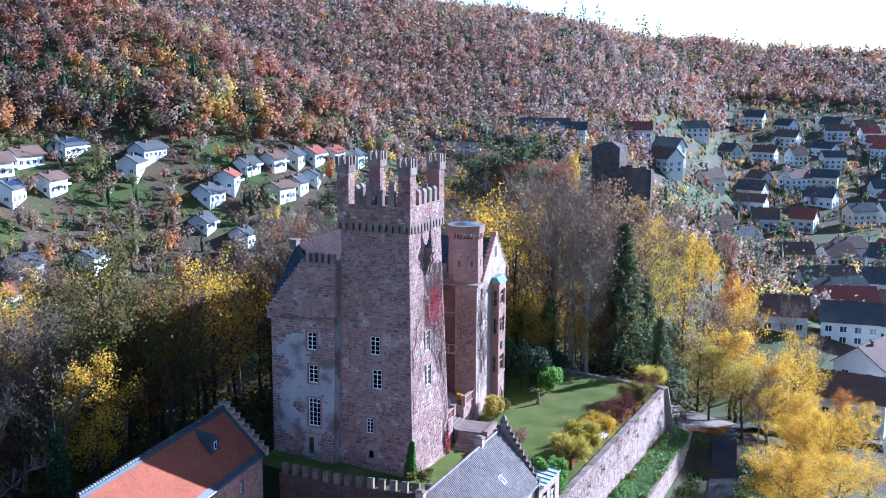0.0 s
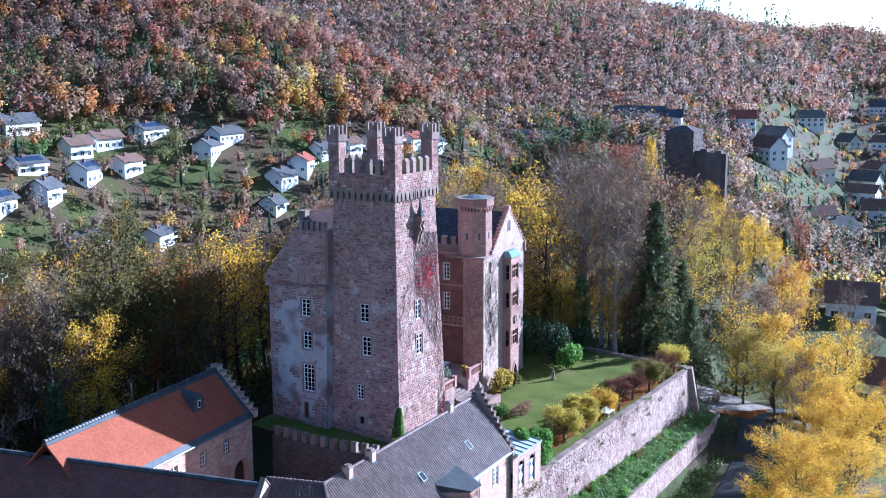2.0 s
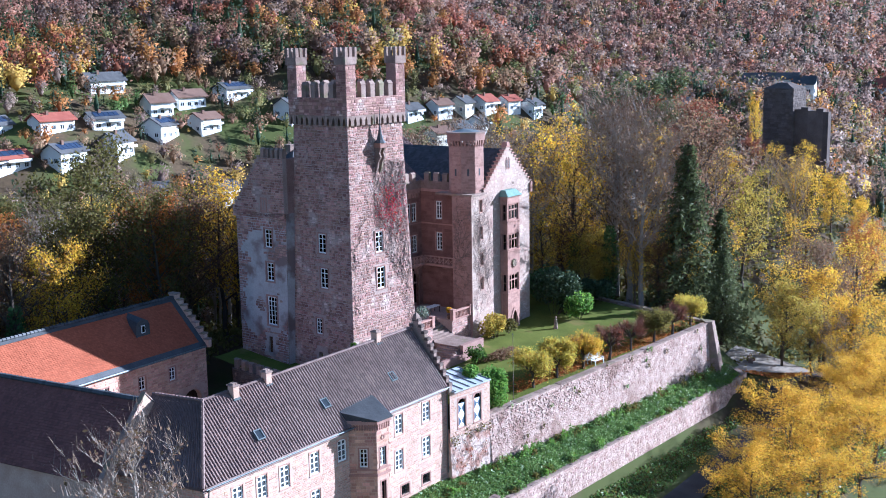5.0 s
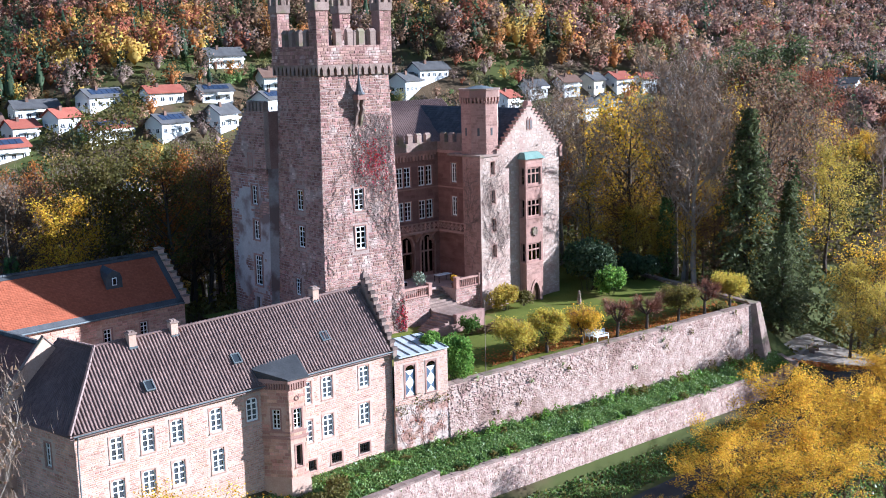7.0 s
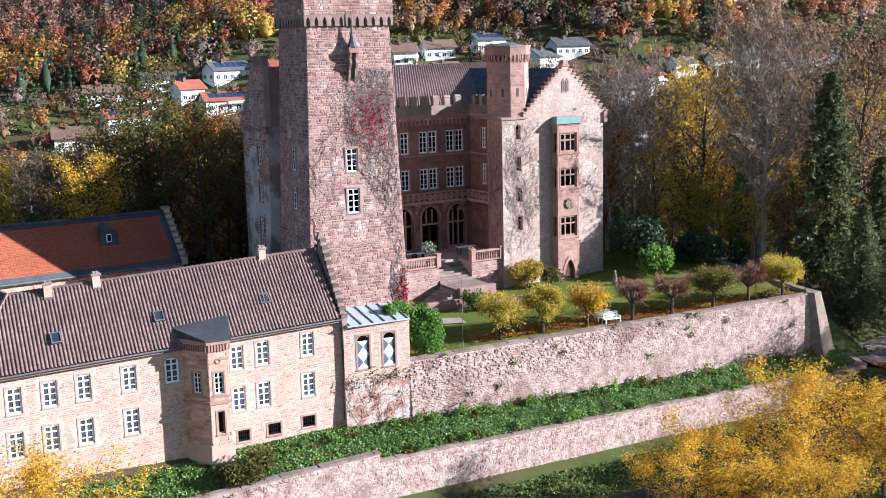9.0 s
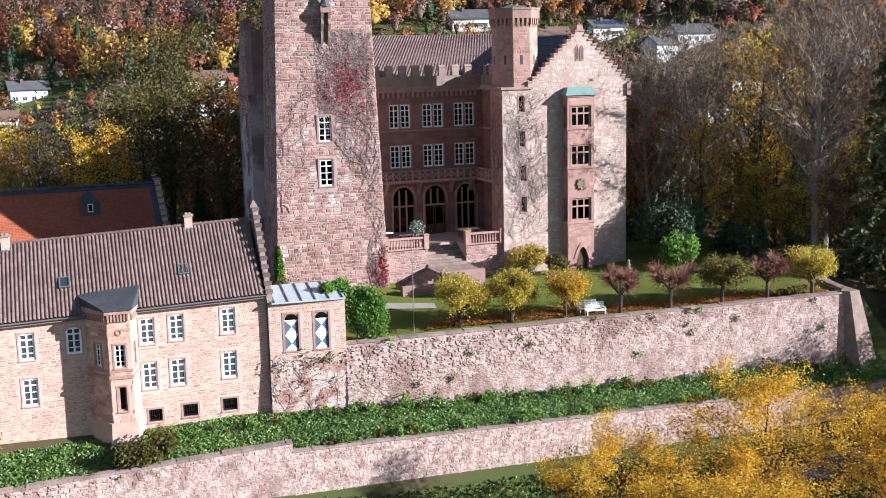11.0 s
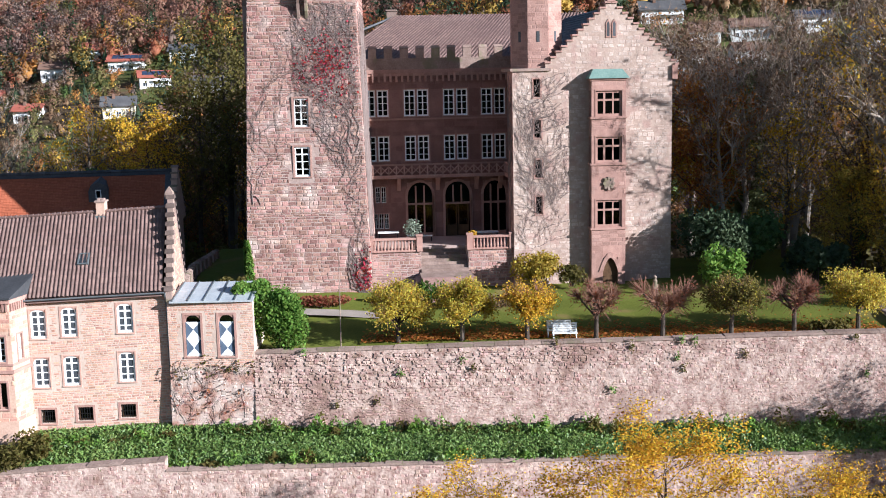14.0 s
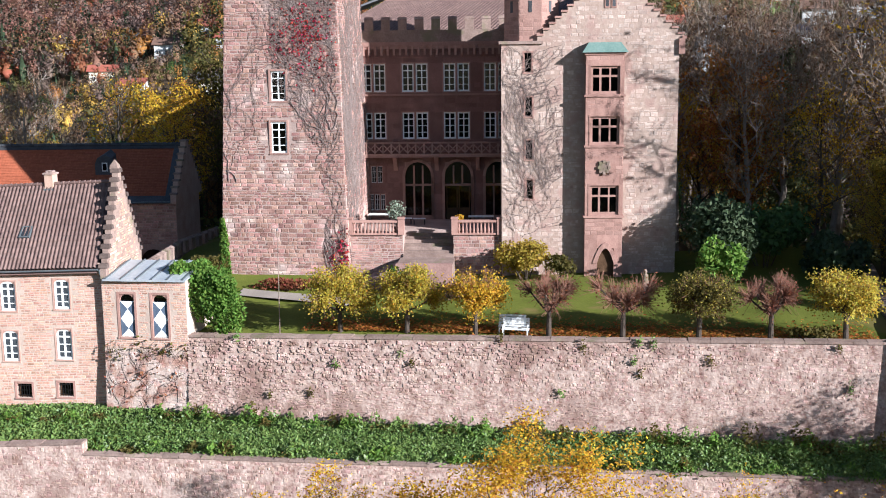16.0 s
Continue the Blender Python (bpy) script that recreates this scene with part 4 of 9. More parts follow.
for i in range(7):
    lx = FX + 1.3 + i * 0.6
    mb.box(lx, lx + 0.1, 0.3, 0.45, 8.24, 8.98, KM)
    for a in (45, -45):
        mb.box(-0.035, 0.035, -0.05, 0.05, -0.42, 0.42, KM @ Matrix.Translation((lx + 0.35, 0.375, 8.61)) @ Matrix.Rotation(radians(a), 4, "Y"))
part("return_balcony", mb, "turret", palace, "pierced sandstone balcony turning the corner")
mb = MB()
panel(mb, Face(tuple(K(-15, GW))[:2], tuple(K(-20.2, GW))[:2], None, None, 0.0, 16.0), [])
panel(mb, Face(tuple(K(-20.2, GW))[:2], tuple(K(-19.0, -8.0))[:2], None, None, 0.0, 16.0), [])
panel(mb, Face(tuple(K(-19.0, -8.0))[:2], (-53.6, 108.0), None, None, 0.0, 16.0), [])
part("back_wall", mb, "tower", palace)
# stair tower's quoins and slit windows
for u, z, w, h in st_holes:
    window(palace, gface, u, z, w, h, cols=1, rows=1, sw=0.1, bars="trim", bar=0.04, inset=0.2)
# gable wall with crow steps
gc, half, zb, za = 7.12, 4.75, 16.1, 20.6
mb = MB()
holes = [(gc - 0.22, 18.35, 0.3, 1.2), (gc + 0.22, 18.35, 0.3, 1.2)]
nst = 12
left, right = [], []
for i in range(nst):
    w, w2 = half * (1 - i / nst), half * (1 - (i + 1) / nst)
    z0, z1 = zb + (za - zb) * i / nst, zb + (za - zb) * (i + 1) / nst
    right += [(gc + w, z0), (gc + w, z1)]
    left += [(gc - w, z0), (gc - w, z1)]
    for s in (-1, 1):
        hang("step_coping", cached("palace_step", lambda: step_mesh(0.68, half / nst + 0.08, 0.13, "trim")), palace, KM @ pose(-0.24, gc + s * (w + w2 + 0.04) / 2, z1))
line = right + left[::-1]
mb.prism([K(0.0, ly, z) for ly, z in line], [K(-0.5, ly, z) for ly, z in line])
part("gable", mb, "plaster", palace)
for name, box in (("finial", (-0.6, 0.12, gc - 0.3, gc + 0.3, za + 0.13, za + 0.55)), ("kneeler", (-0.45, 0.2, GW - 0.05, GW + 0.35, 15.2, 16.2)), ("kneeler_cap", (-0.5, 0.15, gc + half - 0.1, GW + 0.45, 16.203, 16.36))):
    mb = MB()
    mb.box(*box, KM, inset=0.06 if name == "finial" else 0.0)
    part(name, mb, "trim", palace)
cut_gable = lambda u, z: z < 16.0 or abs(u - gc) < half * (1 - (z - zb) / (za - zb)) - 0.45  # noqa: E731
wall_all = Face((gface.bl.x, gface.bl.y), (gface.br.x, gface.br.y), None, None, 0.0, 21.0)
lay_stones("stone", stones(wall_all, [(h[0], h[1] - 0.15, h[2] + 0.3, h[3] + 0.3) for h in st_holes] + [(6.75, 0.2, 2.7, 15.9), (gc, 18.1, 0.9, 1.5)], 0.22, 0.38, seed=66, proud=0.012, joint=0.012, rough=0.5, jag=0.03, skip=0.38, cut=cut_gable), "gable_stone", palace)
lay_stones("stone", stones(front, [(h[0], h[1] - 0.12, h[2] + 0.26, h[3] + 0.2) for h in f_holes] + [(h[0], h[1] - 0.1, h[2] + 0.1, h[3] + 0.15) for h in small] + [(h[0], h[1], h[2] + 0.5, h[3] + 0.3) for h in arches], 0.36, 0.75, seed=67, proud=0.012, joint=0.008, rough=0.12), "facade", palace)
lay_stones("stone", stones(side, [], 0.24, 0.44, seed=68, proud=0.014, joint=0.012, rough=0.4, jag=0.02, skip=0.1), "turret", palace)
lay_stones("stone", stones(ret, [(h[0], h[1] - 0.12, h[2] + 0.26, h[3] + 0.2) for h in r_holes], 0.36, 0.75, seed=69, proud=0.012, joint=0.008, rough=0.12), "facade", palace)
gg = KF(0.0, 0, GW, 16.1, 21)
for s in (-1, 1):
    mb = MB()
    mb.prism([(-0.17, -0.05, 0), (0.17, -0.05, 0), (0.17, -0.05, 1.0), (0, -0.05, 1.3), (-0.17, -0.05, 1.0)], [(-0.17, 0.02, 0), (0.17, 0.02, 0), (0.17, 0.02, 1.0), (0, 0.02, 1.3), (-0.17, 0.02, 1.0)])
    ob = part("lancet_window", mb, "trim", palace, place=gg.place(gc + s * 0.22, 18.2))
    mb = MB()
    mb.prism([(-0.1, -0.056, 0.1), (0.1, -0.056, 0.1), (0.1, -0.056, 0.95), (0, -0.056, 1.15), (-0.1, -0.056, 0.95)], [(-0.1, -0.052, 0.1), (0.1, -0.052, 0.1), (0.1, -0.052, 0.95), (0, -0.052, 1.15), (-0.1, -0.052, 0.95)])
    part("pane", mb, "slate", ob, place=gg.place(gc + s * 0.22, 18.2))
# oriel tower with stone-mullioned windows and copper roof
OX, OA, OB = 0.95, 5.5, 7.98
oface = KF(OX, OA, OB, 0.3, 15.3)
ow = OB - OA
o_rows = ((12.68, 1.8), (9.38, 1.85), (4.75, 1.95))
o_holes = [(ow / 2 + 0.02, z, 1.9, h) for z, h in o_rows] + [(ow / 2 + 0.15, 0.3, 1.1, 2.2)]
oleft = Face(tuple(K(0, OA))[:2], tuple(K(OX, OA))[:2], None, None, 0.3, 15.3)
oright = Face(tuple(K(OX, OB))[:2], tuple(K(0, OB))[:2], None, None, 0.3, 15.3)
l_holes = [(0.5, z, 0.5, h) for z, h in o_rows]
mb = MB()
panel(mb, oface, o_holes, depth=0.25)
panel(mb, oleft, l_holes, depth=0.2)
panel(mb, oright, l_holes, depth=0.2)
oriel = part("oriel", mb, "trim", palace, "red sandstone oriel tower with mullioned windows")
lay_stones("stone", stones(oface, [(h[0], h[1] - 0.2, h[2] + 0.3, h[3] + 0.4) for h in o_holes[:3]] + [(ow / 2 + 0.15, 0.3, 1.9, 2.8), (ow / 2, 7.1, 1.3, 1.5)], 0.3, 0.55, seed=61, proud=0.01, joint=0.008, rough=0.2), "turret", oriel)
for u, z, w, h in o_holes[:3]:
    window(oriel, oface, u, z, w, h, cols=3, rows=1, bars="trim", bar=0.12, sw=0.1, inset=0.12)
    mb = MB()
    mb.box(-w / 2, w / 2, 0, 0.1, h * 0.6, h * 0.6 + 0.14)
    part("transom", mb, "trim", oriel, place=oface.place(u, z, -0.1))
for fc in (oleft, oright):
    for u, z, w, h in l_holes:
        window(oriel, fc, u, z, w, h, cols=1, rows=2, bars="trim", bar=0.06, sw=0.06, inset=0.12)
mb = MB()
for z in (12.5, 9.2, 4.55, 15.2):
    mb.box(-0.05, OX + 0.09, OA - 0.09, OB + 0.09, z, z + 0.14, KM)
part("string_course", mb, "trim", oriel)
mb = MB()
mb.prism([K(-0.1, OA - 0.25, 15.35), K(OX + 0.25, OA - 0.25, 15.35), K(OX + 0.25, OB + 0.25, 15.35), K(-0.1, OB + 0.25, 15.35)], [K(-0.1, OA + 0.2, 16.0), K(OX - 0.35, OA + 0.2, 16.0), K(OX - 0.35, OB - 0.2, 16.0), K(-0.1, OB - 0.2, 16.0)])
part("oriel_roof", mb, "copper", oriel, "green copper hipped roof")
mb = MB()
shield = [(-0.4, 0.9), (-0.4, 0.3), (0, 0), (0.4, 0.3), (0.4, 0.9)]
mb.prism([(x, -0.02, z) for x, z in shield], [(x * 0.85, -0.12, 0.05 + z * 0.9) for x, z in shield])
for a in range(8):
    c, s = math.cos(a * 0.785), math.sin(a * 0.785)
    mb.box(-0.09, 0.09, -0.16, -0.03, -0.09, 0.09, Matrix.Translation((0.33 * c, 0, 0.5 + 0.38 * s)))
part("coat_of_arms", mb, "merlon", oriel, place=oface.place(ow / 2, 7.4))
mb = MB()
pts = arch_points(1.1, 2.2, 1.2, pointed=True)
mb.prism([(x, 0.0, z) for x, z in pts], [(x, 0.05, z) for x, z in pts])
part("door", mb, "wood", oriel, "dark pointed-arch door", place=oface.place(ow / 2 + 0.15, 0.3, -0.2))
mb = MB()
outer = arch_points(1.7, 2.6, 1.2, pointed=True)
for (xa, za), (xb, zb), (xc, zc), (xd, zd) in zip(pts[1:], pts[2:], outer[1:], outer[2:]):
    mb.prism([(xa, -0.06, za), (xb, -0.06, zb), (xd, -0.06, zd), (xc, -0.06, zc)], [(xa, 0.1, za), (xb, 0.1, zb), (xd, 0.1, zd), (xc, 0.1, zc)])
part("door_arch", mb, "trim", oriel, place=oface.place(ow / 2 + 0.15, 0.3))
# stair turret: an eight-sided head on the square stair tower
TC = Vector((-41.85, 117.75, 0))


def octagon(r, z, turn=0.0):
    return [TC + Vector((r * math.cos(radians(22.5 + 45 * i + turn)), r * math.sin(radians(22.5 + 45 * i + turn)), z)) for i in range(8)]


R8 = 1.8 / math.cos(radians(22.5))
mb = MB()
mb.prism(octagon(R8, 15.9), octagon(R8 * 0.985, 21.2))
mb.prism(octagon(R8 * 1.09, 21.75), octagon(R8 * 1.09, 22.45))
turret = part("stair_turret", mb, "turret", palace, "eight-sided red sandstone stair turret")
mb = MB()
for i in range(8):
    a, b = octagon(R8 * 0.99, 21.0)[i], octagon(R8 * 0.99, 21.0)[(i + 1) % 8]
    c, d = octagon(R8 * 1.08, 21.75)[i], octagon(R8 * 1.08, 21.75)[(i + 1) % 8]
    for k in range(4):
        s0, s1 = (k + 0.0) / 4, (k + 0.42) / 4
        mb.prism([a.lerp(b, s0), a.lerp(b, s1), a.lerp(b, s1) + Vector((0, 0, 0.75)), a.lerp(b, s0) + Vector((0, 0, 0.75))], [c.lerp(d, s0) - Vector((0, 0, 0.35)), c.lerp(d, s1) - Vector((0, 0, 0.35)), c.lerp(d, s1), c.lerp(d, s0)])
tagged(part("turret_corbels", mb, "trim", turret), kind="stuff")
for i in (4, 5, 6, 7, 0):
    a, b = octagon(R8, 15.9)[i], octagon(R8, 15.9)[(i + 1) % 8]
    c, d = octagon(R8 * 0.985, 21.2)[i], octagon(R8 * 0.985, 21.2)[(i + 1) % 8]
    lay_stones("stone", stones(Face(tuple(a)[:2], tuple(b)[:2], tuple(c)[:2], tuple(d)[:2], 15.9, 21.2), [(0.83, 17.9, 0.4, 1.0)], 0.26, 0.5, seed=70 + i, proud=0.014, joint=0.01, rough=0.2), "turret", turret)
mb = MB()
mb.prism(octagon(R8 * 1.12, 22.45), octagon(R8 * 1.12, 22.6))
part("turret_coping", mb, "merlon", turret)
mb = MB()
mb.prism(octagon(R8 * 0.8, 22.6), octagon(R8 * 0.25, 22.85))
part("turret_roof", mb, "zinc", turret)
for i in (6, 7, 0, 5):
    a, b = octagon(R8 * 0.995, 18.0)[i], octagon(R8 * 0.995, 18.0)[(i + 1) % 8]
    c = (a + b) / 2
    o = (c - TC - Vector((0, 0, c.z))).normalized()
    mb = MB()
    mb.box(-0.11, 0.11, -0.02, 0.02, 0.0, 0.75)
    part("slit_window", mb, "slate", turret, place=frame_at(c, o))
mb = MB()
mb.box(-4.6, 0.16, -0.16, 2.75, 15.95, 16.15, KM)
part("ledge", mb, "merlon", palace)
# roofs
E1, E2 = K(FX - 0.4, -13.5, 16.6), K(FX - 0.4, 8, 16.6)
R1, R2 = Vector((-57.3, 107.0, 20.9)), Vector((-58.4, 126, 20.9))
rf = [E1, E2, R2, R1]
part("roof", slab(rf, 0.15), "tile", palace)
tagged(part("roof_tiles", tile_slope(rf, 0.3, 0.36, "pan", 5), "tile", palace), kind="stuff")
hip = [Vector((-54.3, 96.4, 16.2)), Vector((-46.9, 96.4, 16.2)), R1 + Vector((0.2, 0, 0)), R1]
part("hip_roof", slab(hip, 0.15), "slate", palace)
tagged(part("hip_slates", tile_slope(hip, 0.34, 0.3, "flat", 6), "slate", palace), kind="stuff")
part("back_roof", slab([K(-20.2, 10, 16), K(-19.2, -9, 16), R1, R2], 0.15), "tile", palace)
for s in (-1, 1):
    e = gc + s * half
    a, b = K(-0.4, e, 16.05), K(-17, e, 16.05)
    c, d = K(-17, gc, 20.4), K(-0.4, gc, 20.4)
    q = [a, b, c, d] if s > 0 else [b, a, d, c]
    part("gable_roof", slab(q, 0.12), "slate", palace)
    tagged(part("gable_slates", tile_slope(q, 0.34, 0.32, "flat", 8 + s), "slate", palace), kind="stuff")
mb = MB()
mb.box(-57.9, -57.0, 106.4, 107.2, 20.4, 21.3)
mb.box(-57.98, -56.92, 106.32, 107.28, 21.3, 21.42)
part("ridge_stone", mb, "merlon", palace)

# ---- house wing below the keep ----
LEAN_S = 0.05


def sh(y):
    return LEAN_S * (y - 94.0)


class Sloped(Face):
    """A front whose floors fall gently along its length."""

    def at(self, u, z, d=0.0):
        p = super().at(u, z, d)
        return p + Vector((0, 0, sh(p.y)))


house = thing("house_wing", (-28.9, 81.5, -5.6), "long pink sandstone house with brown pantile roof and oriel bay", "house")
HX, HW, HE = -25.05, 68.8, 94.2
hfront = Sloped((HX, HW), (HX, HE), None, None, -6.2, 3.72)
up_y = (91.5, 88.15, 86.3, 81.75, 78.9, 75.95, 73.8, 71.6)
lo_y = (91.45, 88.1, 86.3, 78.9, 75.9, 73.7, 71.5)
h_holes = [(y - HW, 1.07, 0.95, 1.76) for y in up_y] + [(y - HW, -1.95, 0.97, 1.82) for y in lo_y]
b_holes = [(y - HW, -4.2, 0.95, 0.85) for y in (91.35, 88.75)] + [(86.5 - HW, -4.2, 0.85, 0.85)]
mb = MB()
panel(mb, hfront, h_holes + b_holes)
hwest = Face((-33.9, 66.75), (HX, HW), None, None, -6.2, 3.75 + sh(HW))
w_holes = [(5.9, -0.4, 0.7, 1.7)]
panel(mb, hwest, w_holes)
panel(mb, Sloped((-31.9, HE - 0.9), (-33.2, HW), None, None, -6.2, 3.2), [])
panel(mb, Face((HX, HE - 0.3), (-31.9, HE - 0.9), None, None, -6.2, 3.2), [])
part("wall", mb, "house_mortar", house)
lay_stones("stone", stones(hfront, [(h[0], h[1] - 0.11, h[2] + 0.24, h[3] + 0.24) for h in h_holes + b_holes], 0.14, 0.31, seed=41, proud=0.014, joint=0.013, jag=0.014), "house_stone", house, near=lambda p: p.y > 87 and p.z > -1.5)
lay_stones("stone", stones(hwest, [(h[0], h[1] - 0.15, h[2] + 0.36, h[3] + 0.32) for h in w_holes], 0.2, 0.4, seed=42, proud=0.014, joint=0.013, jag=0.014), "house_stone", house)
for h in h_holes:
    window(house, hfront, *h, rows=4, sw=0.09, bar=0.1, inset=0.05, surround="house_trim", pane="pale_pane")
    arch_head(house, hfront, h[0], h[1] + h[3], h[2] + 0.02, 0.36, "house_trim", depth=0.045)
for h in w_holes:
    window(house, hwest, *h, rows=4, arched=0.2, sw=0.12)
for u, z, w, h in b_holes:
    ob = window(house, hfront, u, z, w, h, cols=1, rows=1, bars="wood", sw=0.13, inset=0.22)
    mb = MB()
    for i in range(6):
        x = -w / 2 + w * (i + 0.5) / 6
        mb.box(x - 0.015, x + 0.015, -0.02, 0.01, 0, h)
    for i in range(3):
        mb.box(-w / 2, w / 2, -0.03, -0.01, h * (i + 0.5) / 3 - 0.012, h * (i + 0.5) / 3 + 0.012)
    part("window_grille", mb, "iron", ob, place=hfront.place(u, z, -0.1))
# roof: front slope, west hip, back slope
RZ = 8.05


def eave_z(y):
    return 3.5 + sh(y) + 0.012 * (94 - y)


ra, rb = Vector((-29.1, 72.1, RZ + sh(72.1))), Vector((-28.35, 93.5, RZ + sh(93.9)))
ea, eb = Vector((-24.72, HW - 0.35, eave_z(HW))), Vector((-24.72, 93.9, eave_z(93.9)))
ka, kb = Vector((-33.9, 66.3, eave_z(HW))), Vector((-32.1, 93.2, 3.15))
rt, kc = Vector((-33.9, 71.3, 6.75)), Vector((-33.7, 71.3, 3.15 + sh(71.3)))
part("roof", slab([p - Vector((0, 0, 0.3)) for p in (ea, eb, rb, ra)], 0.06), "tile", house)
part("roof", slab([p - Vector((0, 0, 0.14)) for p in (kb, kc, ra, rb)], 0.1), "tile", house)
part("hip_roof", slab([p - Vector((0, 0, 0.14)) for p in (ka, ea, ra, rt)], 0.1), "tile", house)


flat_ra = Vector((ra.x, ea.y, RZ + sh(ea.y)))
front_tiles = tile_slope([ea, eb, rb, flat_ra], 0.25, 0.37, "pan", 14, edge=lambda p: (p.y - ea.y) / (ra.y - ea.y) > (ea.x - p.x) / (ea.x - ra.x))
tagged(part("roof_tiles", front_tiles, "tile", house), kind="stuff")
back_tiles = tile_slope([kb, kc, ra, rb], 0.25, 0.37, "pan", 15)
tagged(part("roof_tiles", back_tiles, "tile", house), kind="stuff")
hip_tiles = tile_slope([ka, ea, ra, rt], 0.25, 0.37, "pan", 16)
tagged(part("hip_tiles", hip_tiles, "tile", house), kind="stuff")
mb = MB()
for a, b, n in ((ra, rb, 62), (ea, ra, 20), (rt, ra, 14)):
    for i in range(n):
        p, q = a.lerp(b, i / n), a.lerp(b, (i + 1.05) / n)
        mb.tube(p + Vector((0, 0, 0.03)), q + Vector((0, 0, 0.06)), 0.11, 0.14, 6)
tagged(part("ridge_tiles", mb, "tile", house), kind="stuff")
mb = MB()
mb.tube(ea + Vector((0.1, 0.2, -0.1)), eb + Vector((0.1, 0.1, -0.1)), 0.05, 0.05, 6)
for y in (94.05, HW + 0.15):
    mb.tube((HX + 0.38, y, eave_z(y) - 0.12), (HX + 0.12, y, 2.6 + sh(y)), 0.05, 0.05, 6)
    mb.tube((HX + 0.12, y, 2.6 + sh(y)), (HX + 0.12, y, -4.2), 0.05, 0.05, 6)
part("gutter", mb, "zinc", house)
# crow-stepped east gable
mb, outline = MB(), []
n, GX, GH = 11, -28.05, 3.35


def step_stone():
    b_ = MB()
    b_.box(-0.2, 0.2, -0.27, 0.27, -0.14, 0.1, inset=0.03)
    return b_.mesh("step_coping", "coping_dark")


gy_of = lambda x: 93.62 + (x - GX) * 0.1  # noqa: E731
for i in range(n):
    w, w2 = GH * (1 - i / n), GH * (1 - (i + 1) / n)
    z0, z1 = 2.9 + 5.7 * i / n, 2.9 + 5.7 * (i + 1) / n
    outline.append((w, z0 + (0.2 if i else -0.2), z1 + 0.2))
    for s in (-1, 1):
        x = GX + s * (w + w2) / 2
        hang("step_coping", cached("house_step", step_stone), house, Matrix.Translation((x, gy_of(x) + 0.32, z1 + 0.2)) @ Matrix.Rotation(0.1, 4, "Z"))
ring = [(-w_, z_) for w_, a_, b_ in outline for z_ in (a_, b_)] + [(w_, z_) for w_, a_, b_ in outline[::-1] for z_ in (b_, a_)]
mb.prism([(GX + x_, gy_of(GX + x_) + 0.14, z_) for x_, z_ in ring], [(GX + x_, gy_of(GX + x_) + 0.5, z_) for x_, z_ in ring])
part("stepped_gable", mb, "merlon", house, "crow-stepped reddish stone gable")
mb = MB()
mb.prism([(GX - 0.26, 93.6, 8.75), (GX + 0.26, 93.6, 8.75), (GX + 0.26, 94.15, 8.75), (GX - 0.26, 94.15, 8.75)], [(GX - 0.22, 93.65, 9.05), (GX + 0.22, 93.65, 9.05), (GX + 0.22, 94.1, 9.05), (GX - 0.22, 94.1, 9.05)])
mb.prism([(GX - 0.22, 93.65, 9.05), (GX + 0.22, 93.65, 9.05), (GX + 0.22, 94.1, 9.05), (GX - 0.22, 94.1, 9.05)], [(GX - 0.02, 93.85, 9.4), (GX + 0.02, 93.85, 9.4), (GX + 0.02, 93.9, 9.4), (GX - 0.02, 93.9, 9.4)])
part("gable_finial", mb, "merlon", house)
g_face = Face((GX + GH, gy_of(GX + GH) + 0.5), (GX - GH, gy_of(GX - GH) + 0.5), None, None, 2.7, 8.8)
lay_stones("stone", stones(g_face, [], 0.17, 0.34, seed=48, proud=0.012, joint=0.012, jag=0.015, skip=0.25, cut=lambda u, z: abs(u - GH) < GH * (1 - (z - 2.9) / 5.7) - 0.3), "house_stone", house)
for y, x, top in ((89.5, -28.6, 8.7), (77.8, -28.8, 8.6), (74.6, -28.7, 8.5)):
    z = top + sh(y) - (0 if y > 80 else 0)
    mb = MB()
    mb.box(x - 0.32, x + 0.32, y - 0.26, y + 0.26, z - 2.2, z)
    ch = part("chimney", mb, "house_wall", house)
    mb = MB()
    mb.box(x - 0.4, x + 0.4, y - 0.33, y + 0.33, z, z + 0.1)
    mb.box(x - 0.22, x + 0.22, y - 0.2, y - 0.02, z + 0.1, z + 0.22)
    mb.box(x - 0.22, x + 0.22, y + 0.02, y + 0.2, z + 0.1, z + 0.22)
    part("chimney_cap", mb, "merlon", ch)
    mb = MB()
    mb.box(x + 0.3, x + 0.42, y - 0.3, y + 0.3, z - 1.0, z - 0.85)
    part("lead_flashing", mb, "zinc", ch)
